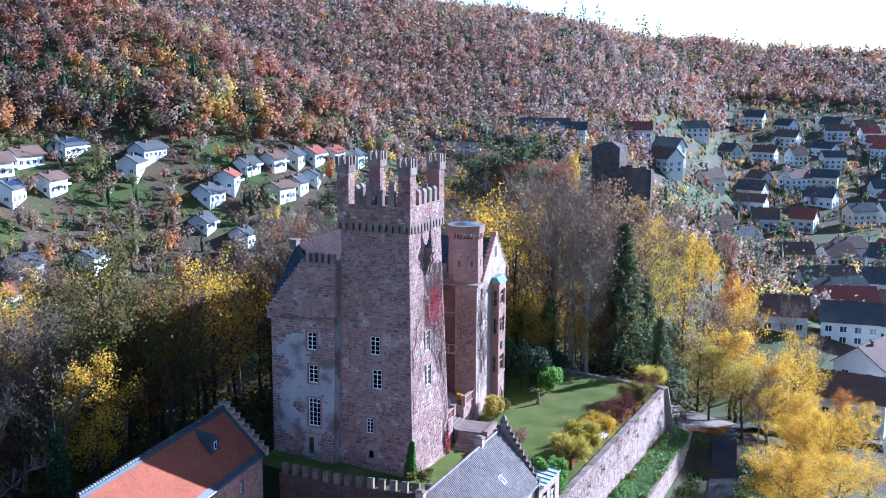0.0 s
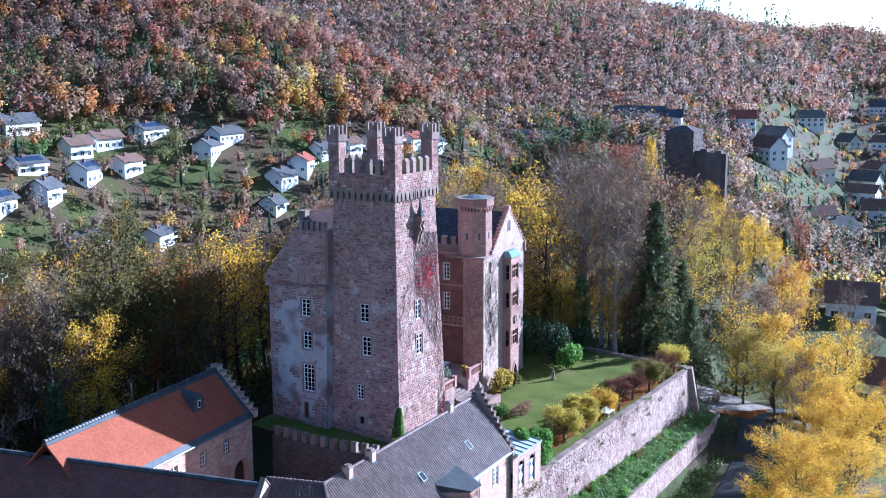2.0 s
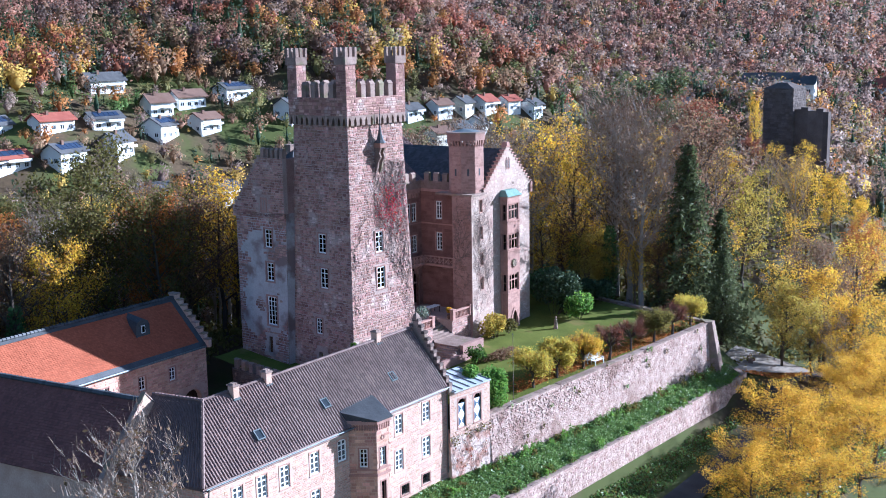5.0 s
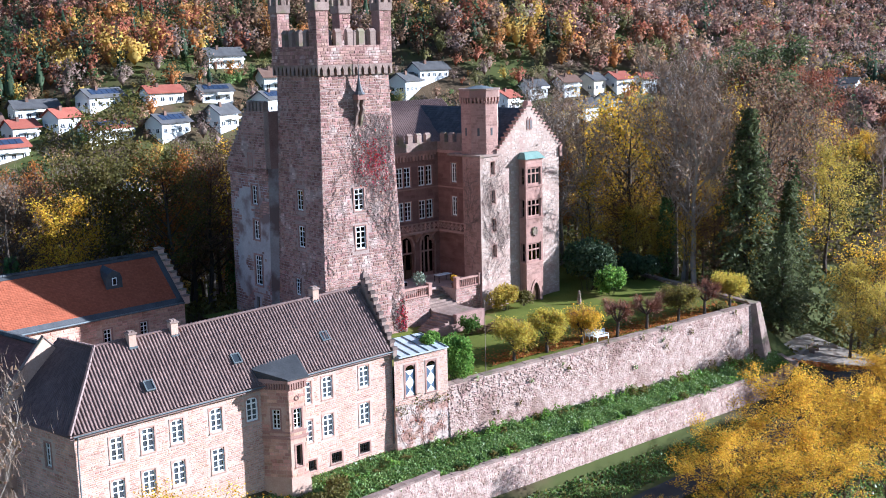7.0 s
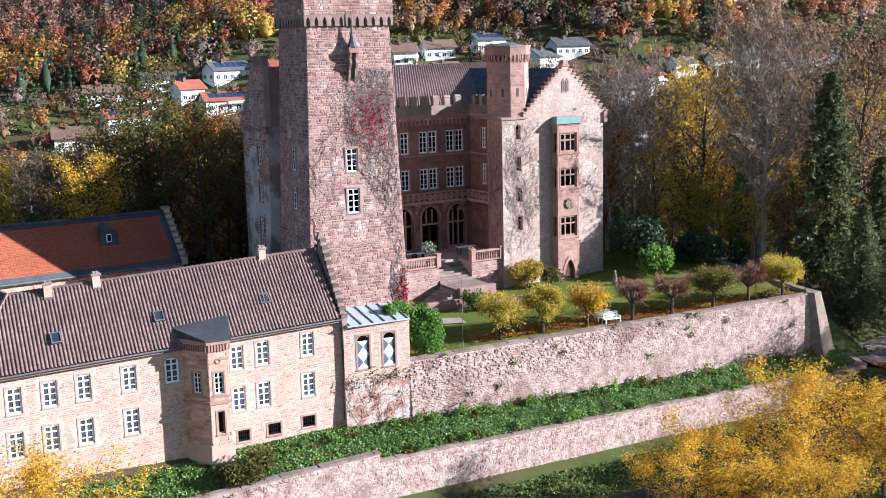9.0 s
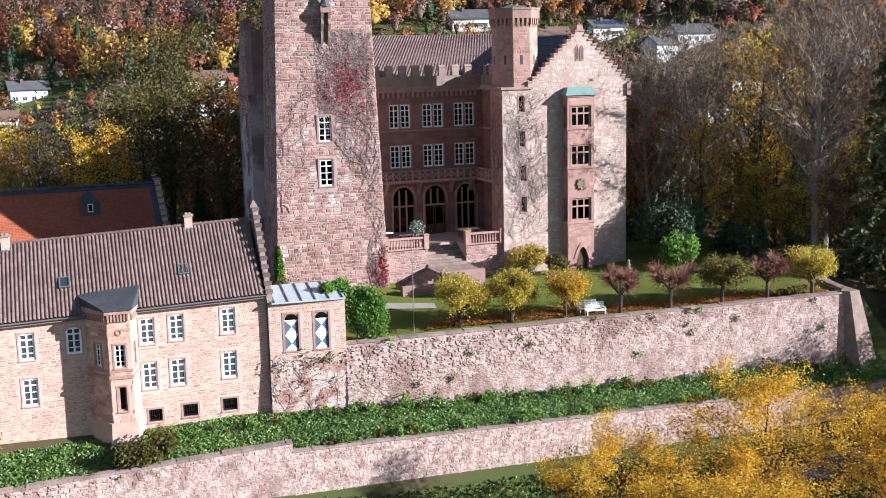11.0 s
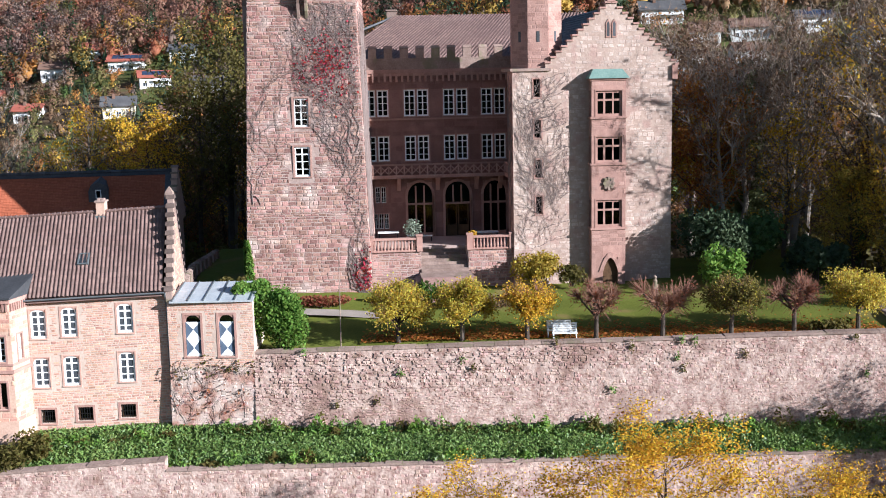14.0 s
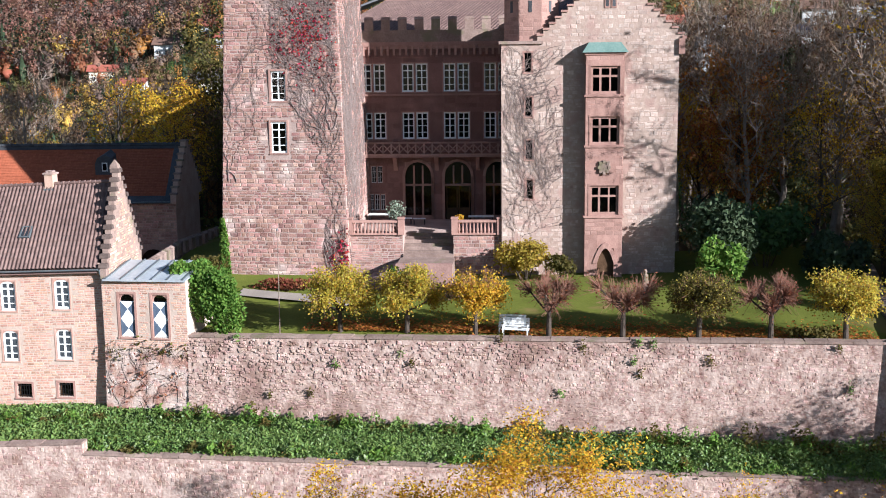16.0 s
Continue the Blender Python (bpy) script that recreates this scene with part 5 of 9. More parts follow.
# skylights lie in the front slope
nrm = (eb - ea).cross(ra - ea).normalized()
for y, t in ((74.6, 0.34), (81.4, 0.4), (88.9, 0.4)):
    p = Vector((ea.x + (ra.x - ea.x) * t, y, eave_z(y) + (RZ + sh(y) - eave_z(y)) * t)) + nrm * 0.2
    up = (ra - Vector((ea.x, ra.y, eave_z(ra.y)))).normalized()
    m = Matrix((Vector((0, 1, 0.05)).normalized(), up, nrm)).transposed().to_4x4()
    m.translation = p
    mb = MB()
    for x0, x1, y0, y1 in ((-0.34, -0.26, -0.42, 0.42), (0.26, 0.34, -0.42, 0.42), (-0.26, 0.26, -0.42, -0.34), (-0.26, 0.26, 0.34, 0.42)):
        mb.box(x0, x1, y0, y1, -0.08, 0.1)
    ob = part("skylight", mb, "zinc", house, place=m)
    mb = MB()
    mb.box(-0.26, 0.26, -0.34, 0.34, 0.03, 0.05)
    part("pane", mb, "sky_pane", ob, place=m)
# bay
BAY = [(-25.05, 82.5), (-23.4, 83.85), (-23.4, 85.25), (-25.05, 85.65)]
mb = MB()
bfaces = [Face(BAY[i], BAY[i + 1], None, None, -5.6, 3.35) for i in range(3)]
bh = [[(1.1, -0.3, 0.62, 1.5)], [(0.68, -0.3, 0.66, 1.5), (0.68, -3.15, 0.5, 1.6)], [(0.85, -0.3, 0.45, 1.5)]]
for fc, hs in zip(bfaces, bh):
    panel(mb, fc, hs)
bay = part("bay", mb, "house_wall", house, "polygonal sandstone bay with corbelled cornice")
for fc, hs in zip(bfaces, bh):
    for k, h in enumerate(hs):
        window(bay, fc, *h, cols=2 if k == 0 else 1, rows=4 if k == 0 else 1, sw=0.12, bars="glazing_bar" if k == 0 else "trim")
    blocks = stones(fc, [(h[0], h[1] - 0.15, h[2] + 0.3, h[3] + 0.3) for h in hs], 0.27, 0.5, seed=47, proud=0.02, joint=0.01, rough=0.15)
    lay_stones("stone", blocks, "house_stone", bay)


def bay_ring(o, z):
    c = Vector((-25.05, 84.5, 0))
    pts = [Vector((x, y, 0)) for x, y in BAY]
    return [Vector((p.x + (o if p.x > -25 else 0), p.y + (o * (-1 if p.y < 84.4 else 1)) * (0.6 if p.x > -25 else 1), z)) for p in pts]


mb = MB()
for o, z0, z1 in ((0.1, -1.0, -0.8), (0.06, -0.55, -0.42), (0.2, 3.2, 3.5)):
    mb.prism(bay_ring(o, z0), bay_ring(o, z1))
part("bay_moulding", mb, "trim", bay)
mb = MB()
for fc in bfaces:
    k = max(2, round(fc.w / 0.2))
    for i in range(k):
        mb.box(-0.055, 0.055, -0.15, 0.0, 0, 0.5, fc.place((i + 0.5) * fc.w / k, 2.72))
tagged(part("bay_corbels", mb, "trim", bay), kind="stuff")
mb = MB()
rg = bay_ring(0.3, 3.45)
rg[0].x = rg[3].x = -25.4
low = [Vector((-27.0, 82.2, 3.45)), *rg, Vector((-27.0, 86.05, 3.45))]
mb.prism(low, [Vector((p.x, p.y, 3.56 + (-23.1 - p.x) * (0.31 + 0.03 * (p.y - 84.5)))) for p in low])
part("bay_roof", mb, "slate", bay, "low dark zinc roof over the bay")
mb = MB()
for i in range(12):
    a, b = i * math.tau / 12, (i + 1) * math.tau / 12
    mb.prism([(0.2 * math.cos(a), -0.05, 0.2 * math.sin(a)), (0.2 * math.cos(b), -0.05, 0.2 * math.sin(b)), (0.13 * math.cos(b), -0.05, 0.13 * math.sin(b)), (0.13 * math.cos(a), -0.05, 0.13 * math.sin(a))], [(0.2 * math.cos(a), 0.03, 0.2 * math.sin(a)), (0.2 * math.cos(b), 0.03, 0.2 * math.sin(b)), (0.13 * math.cos(b), 0.03, 0.13 * math.sin(b)), (0.13 * math.cos(a), 0.03, 0.13 * math.sin(a))])
part("round_window", mb, "trim", bay, place=bfaces[1].place(0.68, 2.0))
# buttress foot under the bay
mb = MB()
mb.prism([(-25.1, 82.35, -6.3), (-23.15, 83.65, -6.3), (-23.15, 85.4, -6.3), (-25.1, 85.8, -6.3)], [(-25.1, 82.4, -3.9), (-23.3, 83.75, -3.9), (-23.3, 85.35, -3.9), (-25.1, 85.75, -3.9)])
part("bay_foot", mb, "house_wall", bay)

# ---- annex with shuttered windows ----
annex = thing("annex", (-26.2, 96.8, -0.6), "low sandstone annex with glazed lean-to roof and painted shutters", "annex")
AX = -24.45
aface = Face((AX - 0.25, 94.12), (AX, 99.25), None, None, -6.0, 2.8)
a_holes = [(1.5, -0.5, 0.92, 2.5), (3.52, -0.5, 0.92, 2.5)]
mb = MB()
panel(mb, aface, a_holes)
panel(mb, Face((AX, 99.25), (-29.0, 99.25), None, None, -1.0, 2.8), [])
part("wall", mb, "house_mortar", annex)
lay_stones("stone", stones(aface, [(h[0], h[1] - 0.15, h[2] + 0.36, h[3] + 0.32) for h in a_holes], 0.13, 0.29, seed=43, z0=-1.2, proud=0.012, joint=0.012, jag=0.014), "house_stone", annex)
M["shutter_blue"] = mat("faded_blue_paint", (0.07, 0.095, 0.14), (0.13, 0.165, 0.22), scale=2, fine=12, bump=0.1, rough=0.6)
for u, z, w, h in a_holes:
    ob = window(annex, aface, u, z, w, h, cols=1, rows=1, arched=0.39, bars="trim", bar=0.03, sw=0.14, inset=0.12)
    arch_head(ob, aface, u, z + h, w, w / 2, "trim")
    mb = MB()
    mb.box(-w / 2 + 0.01, w / 2 - 0.01, 0, 0.05, 0.02, h - 0.42)
    s = part("shutter", mb, "shutter_blue", ob, "blue shutter painted with white diamonds", place=aface.place(u, z, -0.07))
    mb = MB()
    hw, hh = w / 2 - 0.02, h - 0.44
    for c, lo, hi in ((0.5, 0.22, 0.78), (0.0, 0.0, 0.22), (1.0, 0.78, 1.0)):
        q = [(0, lo), (hw, c), (0, hi), (-hw, c)] if c == 0.5 else ([(-hw, 0), (hw, 0), (0, hi)] if c == 0 else [(0, lo), (hw, 1), (-hw, 1)])
        mb.prism([(x, -0.008, 0.02 + y * hh) for x, y in q][::-1], [(x, -0.003, 0.02 + y * hh) for x, y in q][::-1])
    part("painted_diamond", mb, "glazing_bar", s, place=aface.place(u, z, -0.07))
mb = MB()
mb.prism([(AX - 0.55, 94.35, 2.8), (AX + 0.12, 94.35, 2.8), (AX + 0.12, 99.3, 2.8), (-28.0, 99.3, 3.3), (-28.0, 94.35, 3.3)], [(AX - 0.55, 94.35, 2.9), (AX + 0.12, 94.35, 2.9), (AX + 0.12, 99.3, 2.9), (-28.0, 99.3, 3.4), (-28.0, 94.35, 3.4)])
M["white_sheet"] = mat("pale_sheet_roof", (0.33, 0.35, 0.37), (0.52, 0.54, 0.55), rough=0.35, scale=1, fine=6, bump=0.05, metal=0.2)
roof = part("lean_to_roof", mb, "white_sheet", annex, "pale sheet-metal lean-to roof")
mb = MB()
for i in range(6):
    y = 94.5 + i * 0.92
    mb.prism([(AX + 0.1, y, 2.9), (AX + 0.1, y + 0.06, 2.9), (-28.0, y + 0.06, 3.4), (-28.0, y, 3.4)], [(AX + 0.1, y, 2.97), (AX + 0.1, y + 0.06, 2.97), (-28.0, y + 0.06, 3.47), (-28.0, y, 3.47)])
part("roof_batten", mb, "zinc", roof)

# ---- retaining walls and terraces ----


def wall_run(name, label, p0, p1, z_top0, z_top1, z_base, thick, batter, material, stone, ch, cw, seed, near=None, cap=True):
    ob = thing(name, ((p0[0] + p1[0]) / 2, (p0[1] + p1[1]) / 2, z_base), label, "wall", kind="structure")
    a, b = Vector((*p0, z_top0)), Vector((*p1, z_top1))
    n = Vector((b.y - a.y, -(b.x - a.x), 0)).normalized()
    fa = Face(tuple((a + n * batter).xy), tuple((b + n * batter).xy), tuple(a.xy), tuple(b.xy), z_base, max(z_top0, z_top1))
    mb = MB()
    base = [a + n * batter, b + n * batter, b - n * thick, a - n * thick]
    mb.prism([Vector((p.x, p.y, z_base)) for p in base], [a, b, b - n * thick, a - n * thick])
    part("wall_core", mb, material, ob)
    slope = (z_top1 - z_top0) / (b - a).length
    blocks = stones(fa, [], ch, cw, seed=seed, proud=0.018, joint=0.009, rough=0.6, skip=0.42, jag=0.035, cut=lambda u, z: z < z_top0 + slope * u - 0.12)
    lay_stones("stone", blocks, stone, ob, near=near)
    if cap:
        mb, L, r, u = MB(), (b - a).length, random.Random(seed), 0.0
        while u < L:
            w = r.uniform(0.7, 1.3)
            q0, q1 = a.lerp(b, u / L), a.lerp(b, min(1, (u + w - 0.02) / L))
            h = r.uniform(0.09, 0.15)
            mb.prism([q0 + n * 0.07, q1 + n * 0.07, q1 - n * (thick + 0.04), q0 - n * (thick + 0.04)], [q + Vector((0, 0, h)) for q in (q0 + n * 0.05, q1 + n * 0.05, q1 - n * (thick + 0.02), q0 - n * (thick + 0.02))])
            u += w
        part("coping", mb, "merlon", ob)
    return ob


garden_wall = wall_run("retaining_wall", "high pale rubble retaining wall below the garden", (-24.55, 99.2), (-23.1, 137.6), -0.42, 0.4, -6.2, 0.6, 0.55, "rubble", "rubble_stone", 0.125, 0.21, 51, near=lambda p: 108 < p.y < 118 and p.z > -2.0)
wall_run("foot_wall", "red patched rubble wall under the annex", (-24.75, 94.1), (-24.5, 99.2), -0.65, -0.6, -6.2, 0.6, 0.35, "red_rubble", "red_rubble_stone", 0.16, 0.25, 52, cap=False)
mb = MB()
mb.prism([(-23.3, 136.6, -6.2), (-21.6, 138.0, -6.2), (-22.3, 140.2, -6.2), (-25.5, 139.6, -6.2)], [(-23.2, 137.0, 0.6), (-22.75, 137.5, 0.6), (-22.9, 138.4, 0.6), (-24.8, 138.4, 0.6)])
# stone darker than the adjoining wall: tree shade put into the colour
solid("corner_buttress", mb, "merlon", "battered stone buttress at the corner of the garden wall", "buttress", kind="structure")
wall_run("garden_end_wall", "rubble wall closing the far end of the garden", (-23.5, 138.3), (-45.0, 141.0), 0.4, 0.9, -5.5, 0.6, 0.2, "rubble", "rubble_stone", 0.3, 0.45, 53)
wall_run("terrace_wall", "lower rubble retaining wall along the grassy terrace", (-19.9, 94.7), (-20.3, 141.5), -5.95, -5.85, -10.5, 0.6, 0.35, "rubble", "rubble_stone", 0.16, 0.25, 54)
wall_run("terrace_wall", "raised end of the lower terrace wall", (-20.2, 66.0), (-19.9, 94.7), -7.2, -5.35, -10.5, 0.6, 0.3, "rubble", "rubble_stone", 0.16, 0.25, 55)
wall_run("terrace_end_wall", "end of the lower terrace wall by the lane", (-20.4, 141.3), (-24.5, 142.6), -5.85, -5.4, -9.0, 0.5, 0.2, "rubble", "rubble_stone", 0.28, 0.42, 56)


def sheet(name, pts, nx_, ny_, material, label, category, bump=0.1, seed=1, z_of=None):
    """A ground sheet over four corners, slightly uneven."""
    a, b, c, d = (Vector(p) for p in pts)
    mb = MB()
    for j in range(ny_ + 1):
        for i in range(nx_ + 1):
            p = a.lerp(b, i / nx_).lerp(d.lerp(c, i / nx_), j / ny_)
            z = (z_of(p.x, p.y) if z_of else p.z) + bump * noise.noise(Vector((p.x * 0.35, p.y * 0.35, seed)))
            mb.v.append((p.x, p.y, z))
    for j in range(ny_):
        for i in range(nx_):
            k = j * (nx_ + 1) + i
            mb.f.append((k, k + 1, k + nx_ + 2, k + nx_ + 1))
    ob = part(name, mb, material, None, smooth=True)
    return tagged(ob, label, category, kind="structure")


sheet("lawn", [(-24.9, 99.2, -0.55), (-23.4, 138.0, 0.2), (-50, 139.5, 1.2), (-40, 99.2, 0.4)], 60, 30, "grass", "mown garden lawn with scattered leaves", "lawn", 0.12)
def terrace_z(x, y):
    """The height of the strip between the two retaining walls."""
    front_z = -7.3 + 1.32 * min(26.0, max(0.0, y - 66.0)) / 26.0
    t = min(1.0, max(0.0, (-20.3 - x) / 4.0))
    return front_z + 1.08 * t * (1 + 0.25 * ease(125, 139, y))


sheet("terrace_grass", [(-20.2, 66, 0), (-20.5, 141, 0), (-23.3, 139.5, 0), (-25.2, 66, 0)], 70, 8, "grass", "grassy terrace strip between the two retaining walls", "grass", 0.08, 3, z_of=terrace_z)
sheet("upper_court", [(-53.6, 92.0, 1.6), (-32.6, 92.0, 0.35), (-28.8, 107, -0.42), (-53.6, 106, 1.9)], 30, 20, "grass", "shaded grass at the foot of the keep", "lawn", 0.12, 5)
sheet("courtyard", [(-52.0, 68, -4.4), (-32.5, 68, -4.4), (-32.5, 93, -4.2), (-52.0, 93, -4.2)], 20, 24, "gravel", "gravel courtyard between the lower buildings", "courtyard", 0.05, 6)

sheet("garden_path", [(-34.6, 99.3, 0.36), (-33.0, 99.3, 0.27), (-31.4, 107.6, 0.0), (-33.0, 107.8, 0.1)], 4, 16, "gravel", "pale gravel path at the foot of the keep", "path", 0.04, 9)
# palace terrace with stairs and balustrades
mb = MB()
mb.prism([K(FX, -11.3, -0.5), K(-0.35, -10.7, -0.5), K(-0.35, -6.75, -0.5), K(FX, -6.75, -0.5)], [K(FX, -11.3, 3.25), K(-0.35, -10.7, 3.25), K(-0.35, -6.75, 3.25), K(FX, -6.75, 3.25)])
mb.prism([K(FX, -3.3, -0.5), K(-0.35, -3.3, -0.5), K(-0.35, 0.1, -0.5), K(-2.6, 1.4, -0.5), K(FX, 1.4, -0.5)], [K(FX, -3.3, 3.25), K(-0.35, -3.3, 3.25), K(-0.35, 0.1, 3.25), K(-2.6, 1.4, 3.25), K(FX, 1.4, 3.25)])
mb.prism([K(FX, -6.75, -0.5), K(-2.6, -6.75, -0.5), K(-2.6, -3.3, -0.5), K(FX, -3.3, -0.5)], [K(FX, -6.75, 3.25), K(-2.6, -6.75, 3.25), K(-2.6, -3.3, 3.25), K(FX, -3.3, 3.25)])
terrace = solid("palace_terrace", mb, "mortar", "raised red sandstone terrace in front of the palace", "terrace", kind="structure")
for l0, l1, sd_ in ((-10.7, -6.75, 62), (-3.3, 0.1, 63)):
    lay_stones("stone", stones(KF(-0.35, l0, l1, -0.3, 3.2), [], 0.2, 0.36, seed=sd_, proud=0.02, joint=0.014, jag=0.025, rough=0.5), "stone", terrace)
# steps and landing take the darker stone in place of shade lying on them
stair = thing("garden_stairs", tuple(K(0, -5, 0)), "stone garden stairs with a landing between two balustrades", "stairs", kind="structure")
n = 8
for i in range(n):
    mb = MB()
    z1 = 3.25 - (i + 1) * 0.19 + 0.19
    mb.box(-2.6 + i * 0.32, -2.6 + (i + 1) * 0.34, -6.75, -3.3, -0.5, z1 - 0.19, KM)
    part("step", mb, "merlon", stair)
mb = MB()
mb.box(0.0, 3.1, -6.9, -3.2, -0.5, 1.72, KM)
part("landing", mb, "merlon", stair)
for i in range(9):
    mb = MB()
    mb.box(0.5, 3.1, -6.9 - (i + 1) * 0.36, -6.9 - i * 0.36, -0.6, 1.72 - (i + 1) * 0.18, KM)
    part("step", mb, "merlon", stair)
mb = MB()
mb.box(3.1, 3.45, -10.2, -3.2, -0.6, 1.0, KM)
mb.box(3.05, 3.5, -6.9, -3.2, 1.0, 1.9, KM)
part("stair_cheek", mb, "tower", stair)


def balustrade(l0, l1):
    a, b = K(-0.35, l0, 3.25), K(-0.35, l1, 3.25)
    ob = thing("balustrade", tuple((a + b) / 2), "red sandstone balustrade on the terrace edge", "balustrade", group="terrace balustrades")
    mb = MB()
    mb.box(-0.5, -0.2, l0, l1, 3.25, 3.37, KM)
    mb.box(-0.52, -0.18, l0, l1, 4.1, 4.25, KM)
    part("rail", mb, "trim", ob)
    for ly in (l0, l1):
        mb = MB()
        mb.box(-0.56, -0.14, ly - 0.21, ly + 0.21, 3.25, 4.35, KM)
        mb.box(-0.6, -0.1, ly - 0.25, ly + 0.25, 4.35, 4.45, KM)
        part("pier", mb, "trim", ob)
    n_ = round((l1 - l0 - 0.5) / 0.24)

    def build():
        m_ = MB()
        prof = ((0.075, 0.0), (0.06, 0.06), (0.085, 0.2), (0.05, 0.45), (0.075, 0.73))
        for (r0, z0), (r1, z1) in zip(prof, prof[1:]):
            m_.tube((0, 0, z0), (0, 0, z1), r0, r1, 6)
        return m_.mesh("baluster", "trim")
    for i in range(n_):
        hang("baluster", cached("baluster", build), ob, Matrix.Translation(K(-0.35, l0 + 0.3 + i * (l1 - l0 - 0.6) / (n_ - 1), 3.37)))


balustrade(-10.4, -6.85)
balustrade(-3.2, -0.1)

# ---- red-roofed building ----
red = thing("red_roofed_house", (-52.5, 77, -4), "courtyard house with bright red tiled roof and stepped gable", "house")
rv = Vector((0.119, -0.993, 0)).normalized()
rp = Vector((0.993, 0.119, 0)).normalized()
r0 = Vector((-54.15, 88.3, 0))


def RR(u, v, z):
    return r0 + rv * u + rp * v + Vector((0, 0, z))


LR, HD, RE, RT = 23.2, 4.15, 4.25, 8.3
rface = Face(tuple(RR(LR, HD - 0.35, 0).xy), tuple(RR(0, HD - 0.35, 0).xy), None, None, -4.6, RE)
r_holes = [(LR - 4.3, 1.7, 0.75, 1.25), (LR - 7.9, 1.7, 0.75, 1.25), (LR - 12, 1.7, 0.75, 1.25), (LR - 16, 1.7, 0.75, 1.25), (LR - 1.8, 0.2, 2.3, 0.001)][:4]
arch = (LR - 2.0, -4.4, 2.4, 4.6)
mb = MB()
panel(mb, rface, r_holes + [arch], depth=0.6)
panel(mb, Face(tuple(RR(0, HD - 0.35, 0).xy), tuple(RR(0, -HD, 0).xy), None, None, -4.6, RE), [])
part("wall", mb, "house_wall", red)
lay_stones("stone", stones(rface, [(h[0], h[1] - 0.15, h[2] + 0.3, h[3] + 0.3) for h in r_holes + [arch]], 0.24, 0.45, seed=61, proud=0.03), "house_stone", red)
for h in r_holes:
    window(red, rface, *h, rows=3, sw=0.12)
mb = MB()
for s in (-1, 1):
    arc = arch_points(2.4, 4.6, 3.4, n=10)[2:]
    arc = [p for p in arc if p[0] * s >= -0.01]
    arc = arc if s > 0 else arc
    for (xa, za), (xb, zb) in zip(arc, arc[1:]):
        mb.prism([(xa, -0.02, za), (xb, -0.02, zb), (xb, -0.02, 4.6), (xa, -0.02, 4.6)], [(xa, 0.6, za), (xb, 0.6, zb), (xb, 0.6, 4.6), (xa, 0.6, 4.6)])
part("gate_arch", mb, "house_wall", red, place=rface.place(arch[0], arch[1]))
mb = MB()
mb.box(-1.2, 1.2, 0.6, 0.7, 0, 4.6)
part("gate", mb, "wood", red, place=rface.place(arch[0], arch[1]))
for s, seed in ((1, 71), (-1, 72)):
    q = [RR(LR, s * HD, RE - 0.15), RR(0.25, s * HD, RE - 0.15), RR(0.25, 0, RT), RR(LR, 0, RT)]
    if s < 0:
        q = [q[1], q[0], q[3], q[2]]
    part("roof", slab(q, 0.15), "red_tile", red)
    tagged(part("roof_tiles", tile_slope(q, 0.24, 0.17, "flat", seed), "red_tile", red), kind="stuff")
mb = MB()
n = 60
for i in range(n):
    a, b = RR(0.25 + (LR - 0.25) * i / n, 0, RT + 0.04), RR(0.25 + (LR - 0.25) * (i + 1.04) / n, 0, RT + 0.07)
    mb.tube(a, b, 0.16, 0.2, 6)
tagged(part("ridge_tiles", mb, "slate", red), kind="stuff")
mb = MB()
up_s = (RR(0, 0, RT) - RR(0, HD, RE - 0.15)).normalized()
nn = rv.cross(up_s).normalized()
nn = nn if nn.z > 0 else -nn
for a0, a1, v0, v1 in ((0.25, 0.8, 0.0, 1.0), (0.25, LR, 0.0, 0.09), (0.25, LR, 0.93, 1.0)):
    w0, w1 = RR(0, HD, RE - 0.15).lerp(RR(0, 0, RT), v0) - r0, RR(0, HD, RE - 0.15).lerp(RR(0, 0, RT), v1) - r0
    q = [r0 + rv * a1 + w0, r0 + rv * a0 + w0, r0 + rv * a0 + w1, r0 + rv * a1 + w1]
    mb.prism([p + nn * 0.03 for p in q], [p + nn * 0.075 for p in q])
part("slate_border", mb, "slate", red, "dark slate border of the red roof")
mb, caps, outline = MB(), MB(), []
n = 9
RM = Matrix((rv, rp, Vector((0, 0, 1)))).transposed().to_4x4()
RM.translation = r0
for i in range(n):
    w = (HD + 0.25) * (1 - i / n)
    z0, z1 = RE - 0.3 + (RT - RE + 0.4) * i / n, RE - 0.3 + (RT - RE + 0.4) * (i + 1) / n
    outline.append((w, z0 + (0.2 if i else 0), z1 + 0.2))
    for s in (-1, 1):
        a, b = sorted((s * (w + 0.04), s * ((HD + 0.25) * (1 - (i + 1) / n) - 0.04)))
        cap = MB()
        cap.box(-0.27, 0.32, a, b, z1 + 0.2, z1 + 0.34, RM)
        part("step_coping", cap, "merlon", red)
ring = [(-w_, z_) for w_, a_, b_ in outline for z_ in (a_, b_)] + [(w_, z_) for w_, a_, b_ in outline[::-1] for z_ in (b_, a_)]
mb.prism([RM @ Vector((-0.2, x_, z_)) for x_, z_ in ring], [RM @ Vector((0.25, x_, z_)) for x_, z_ in ring])
part("stepped_gable", mb, "house_wall", red)
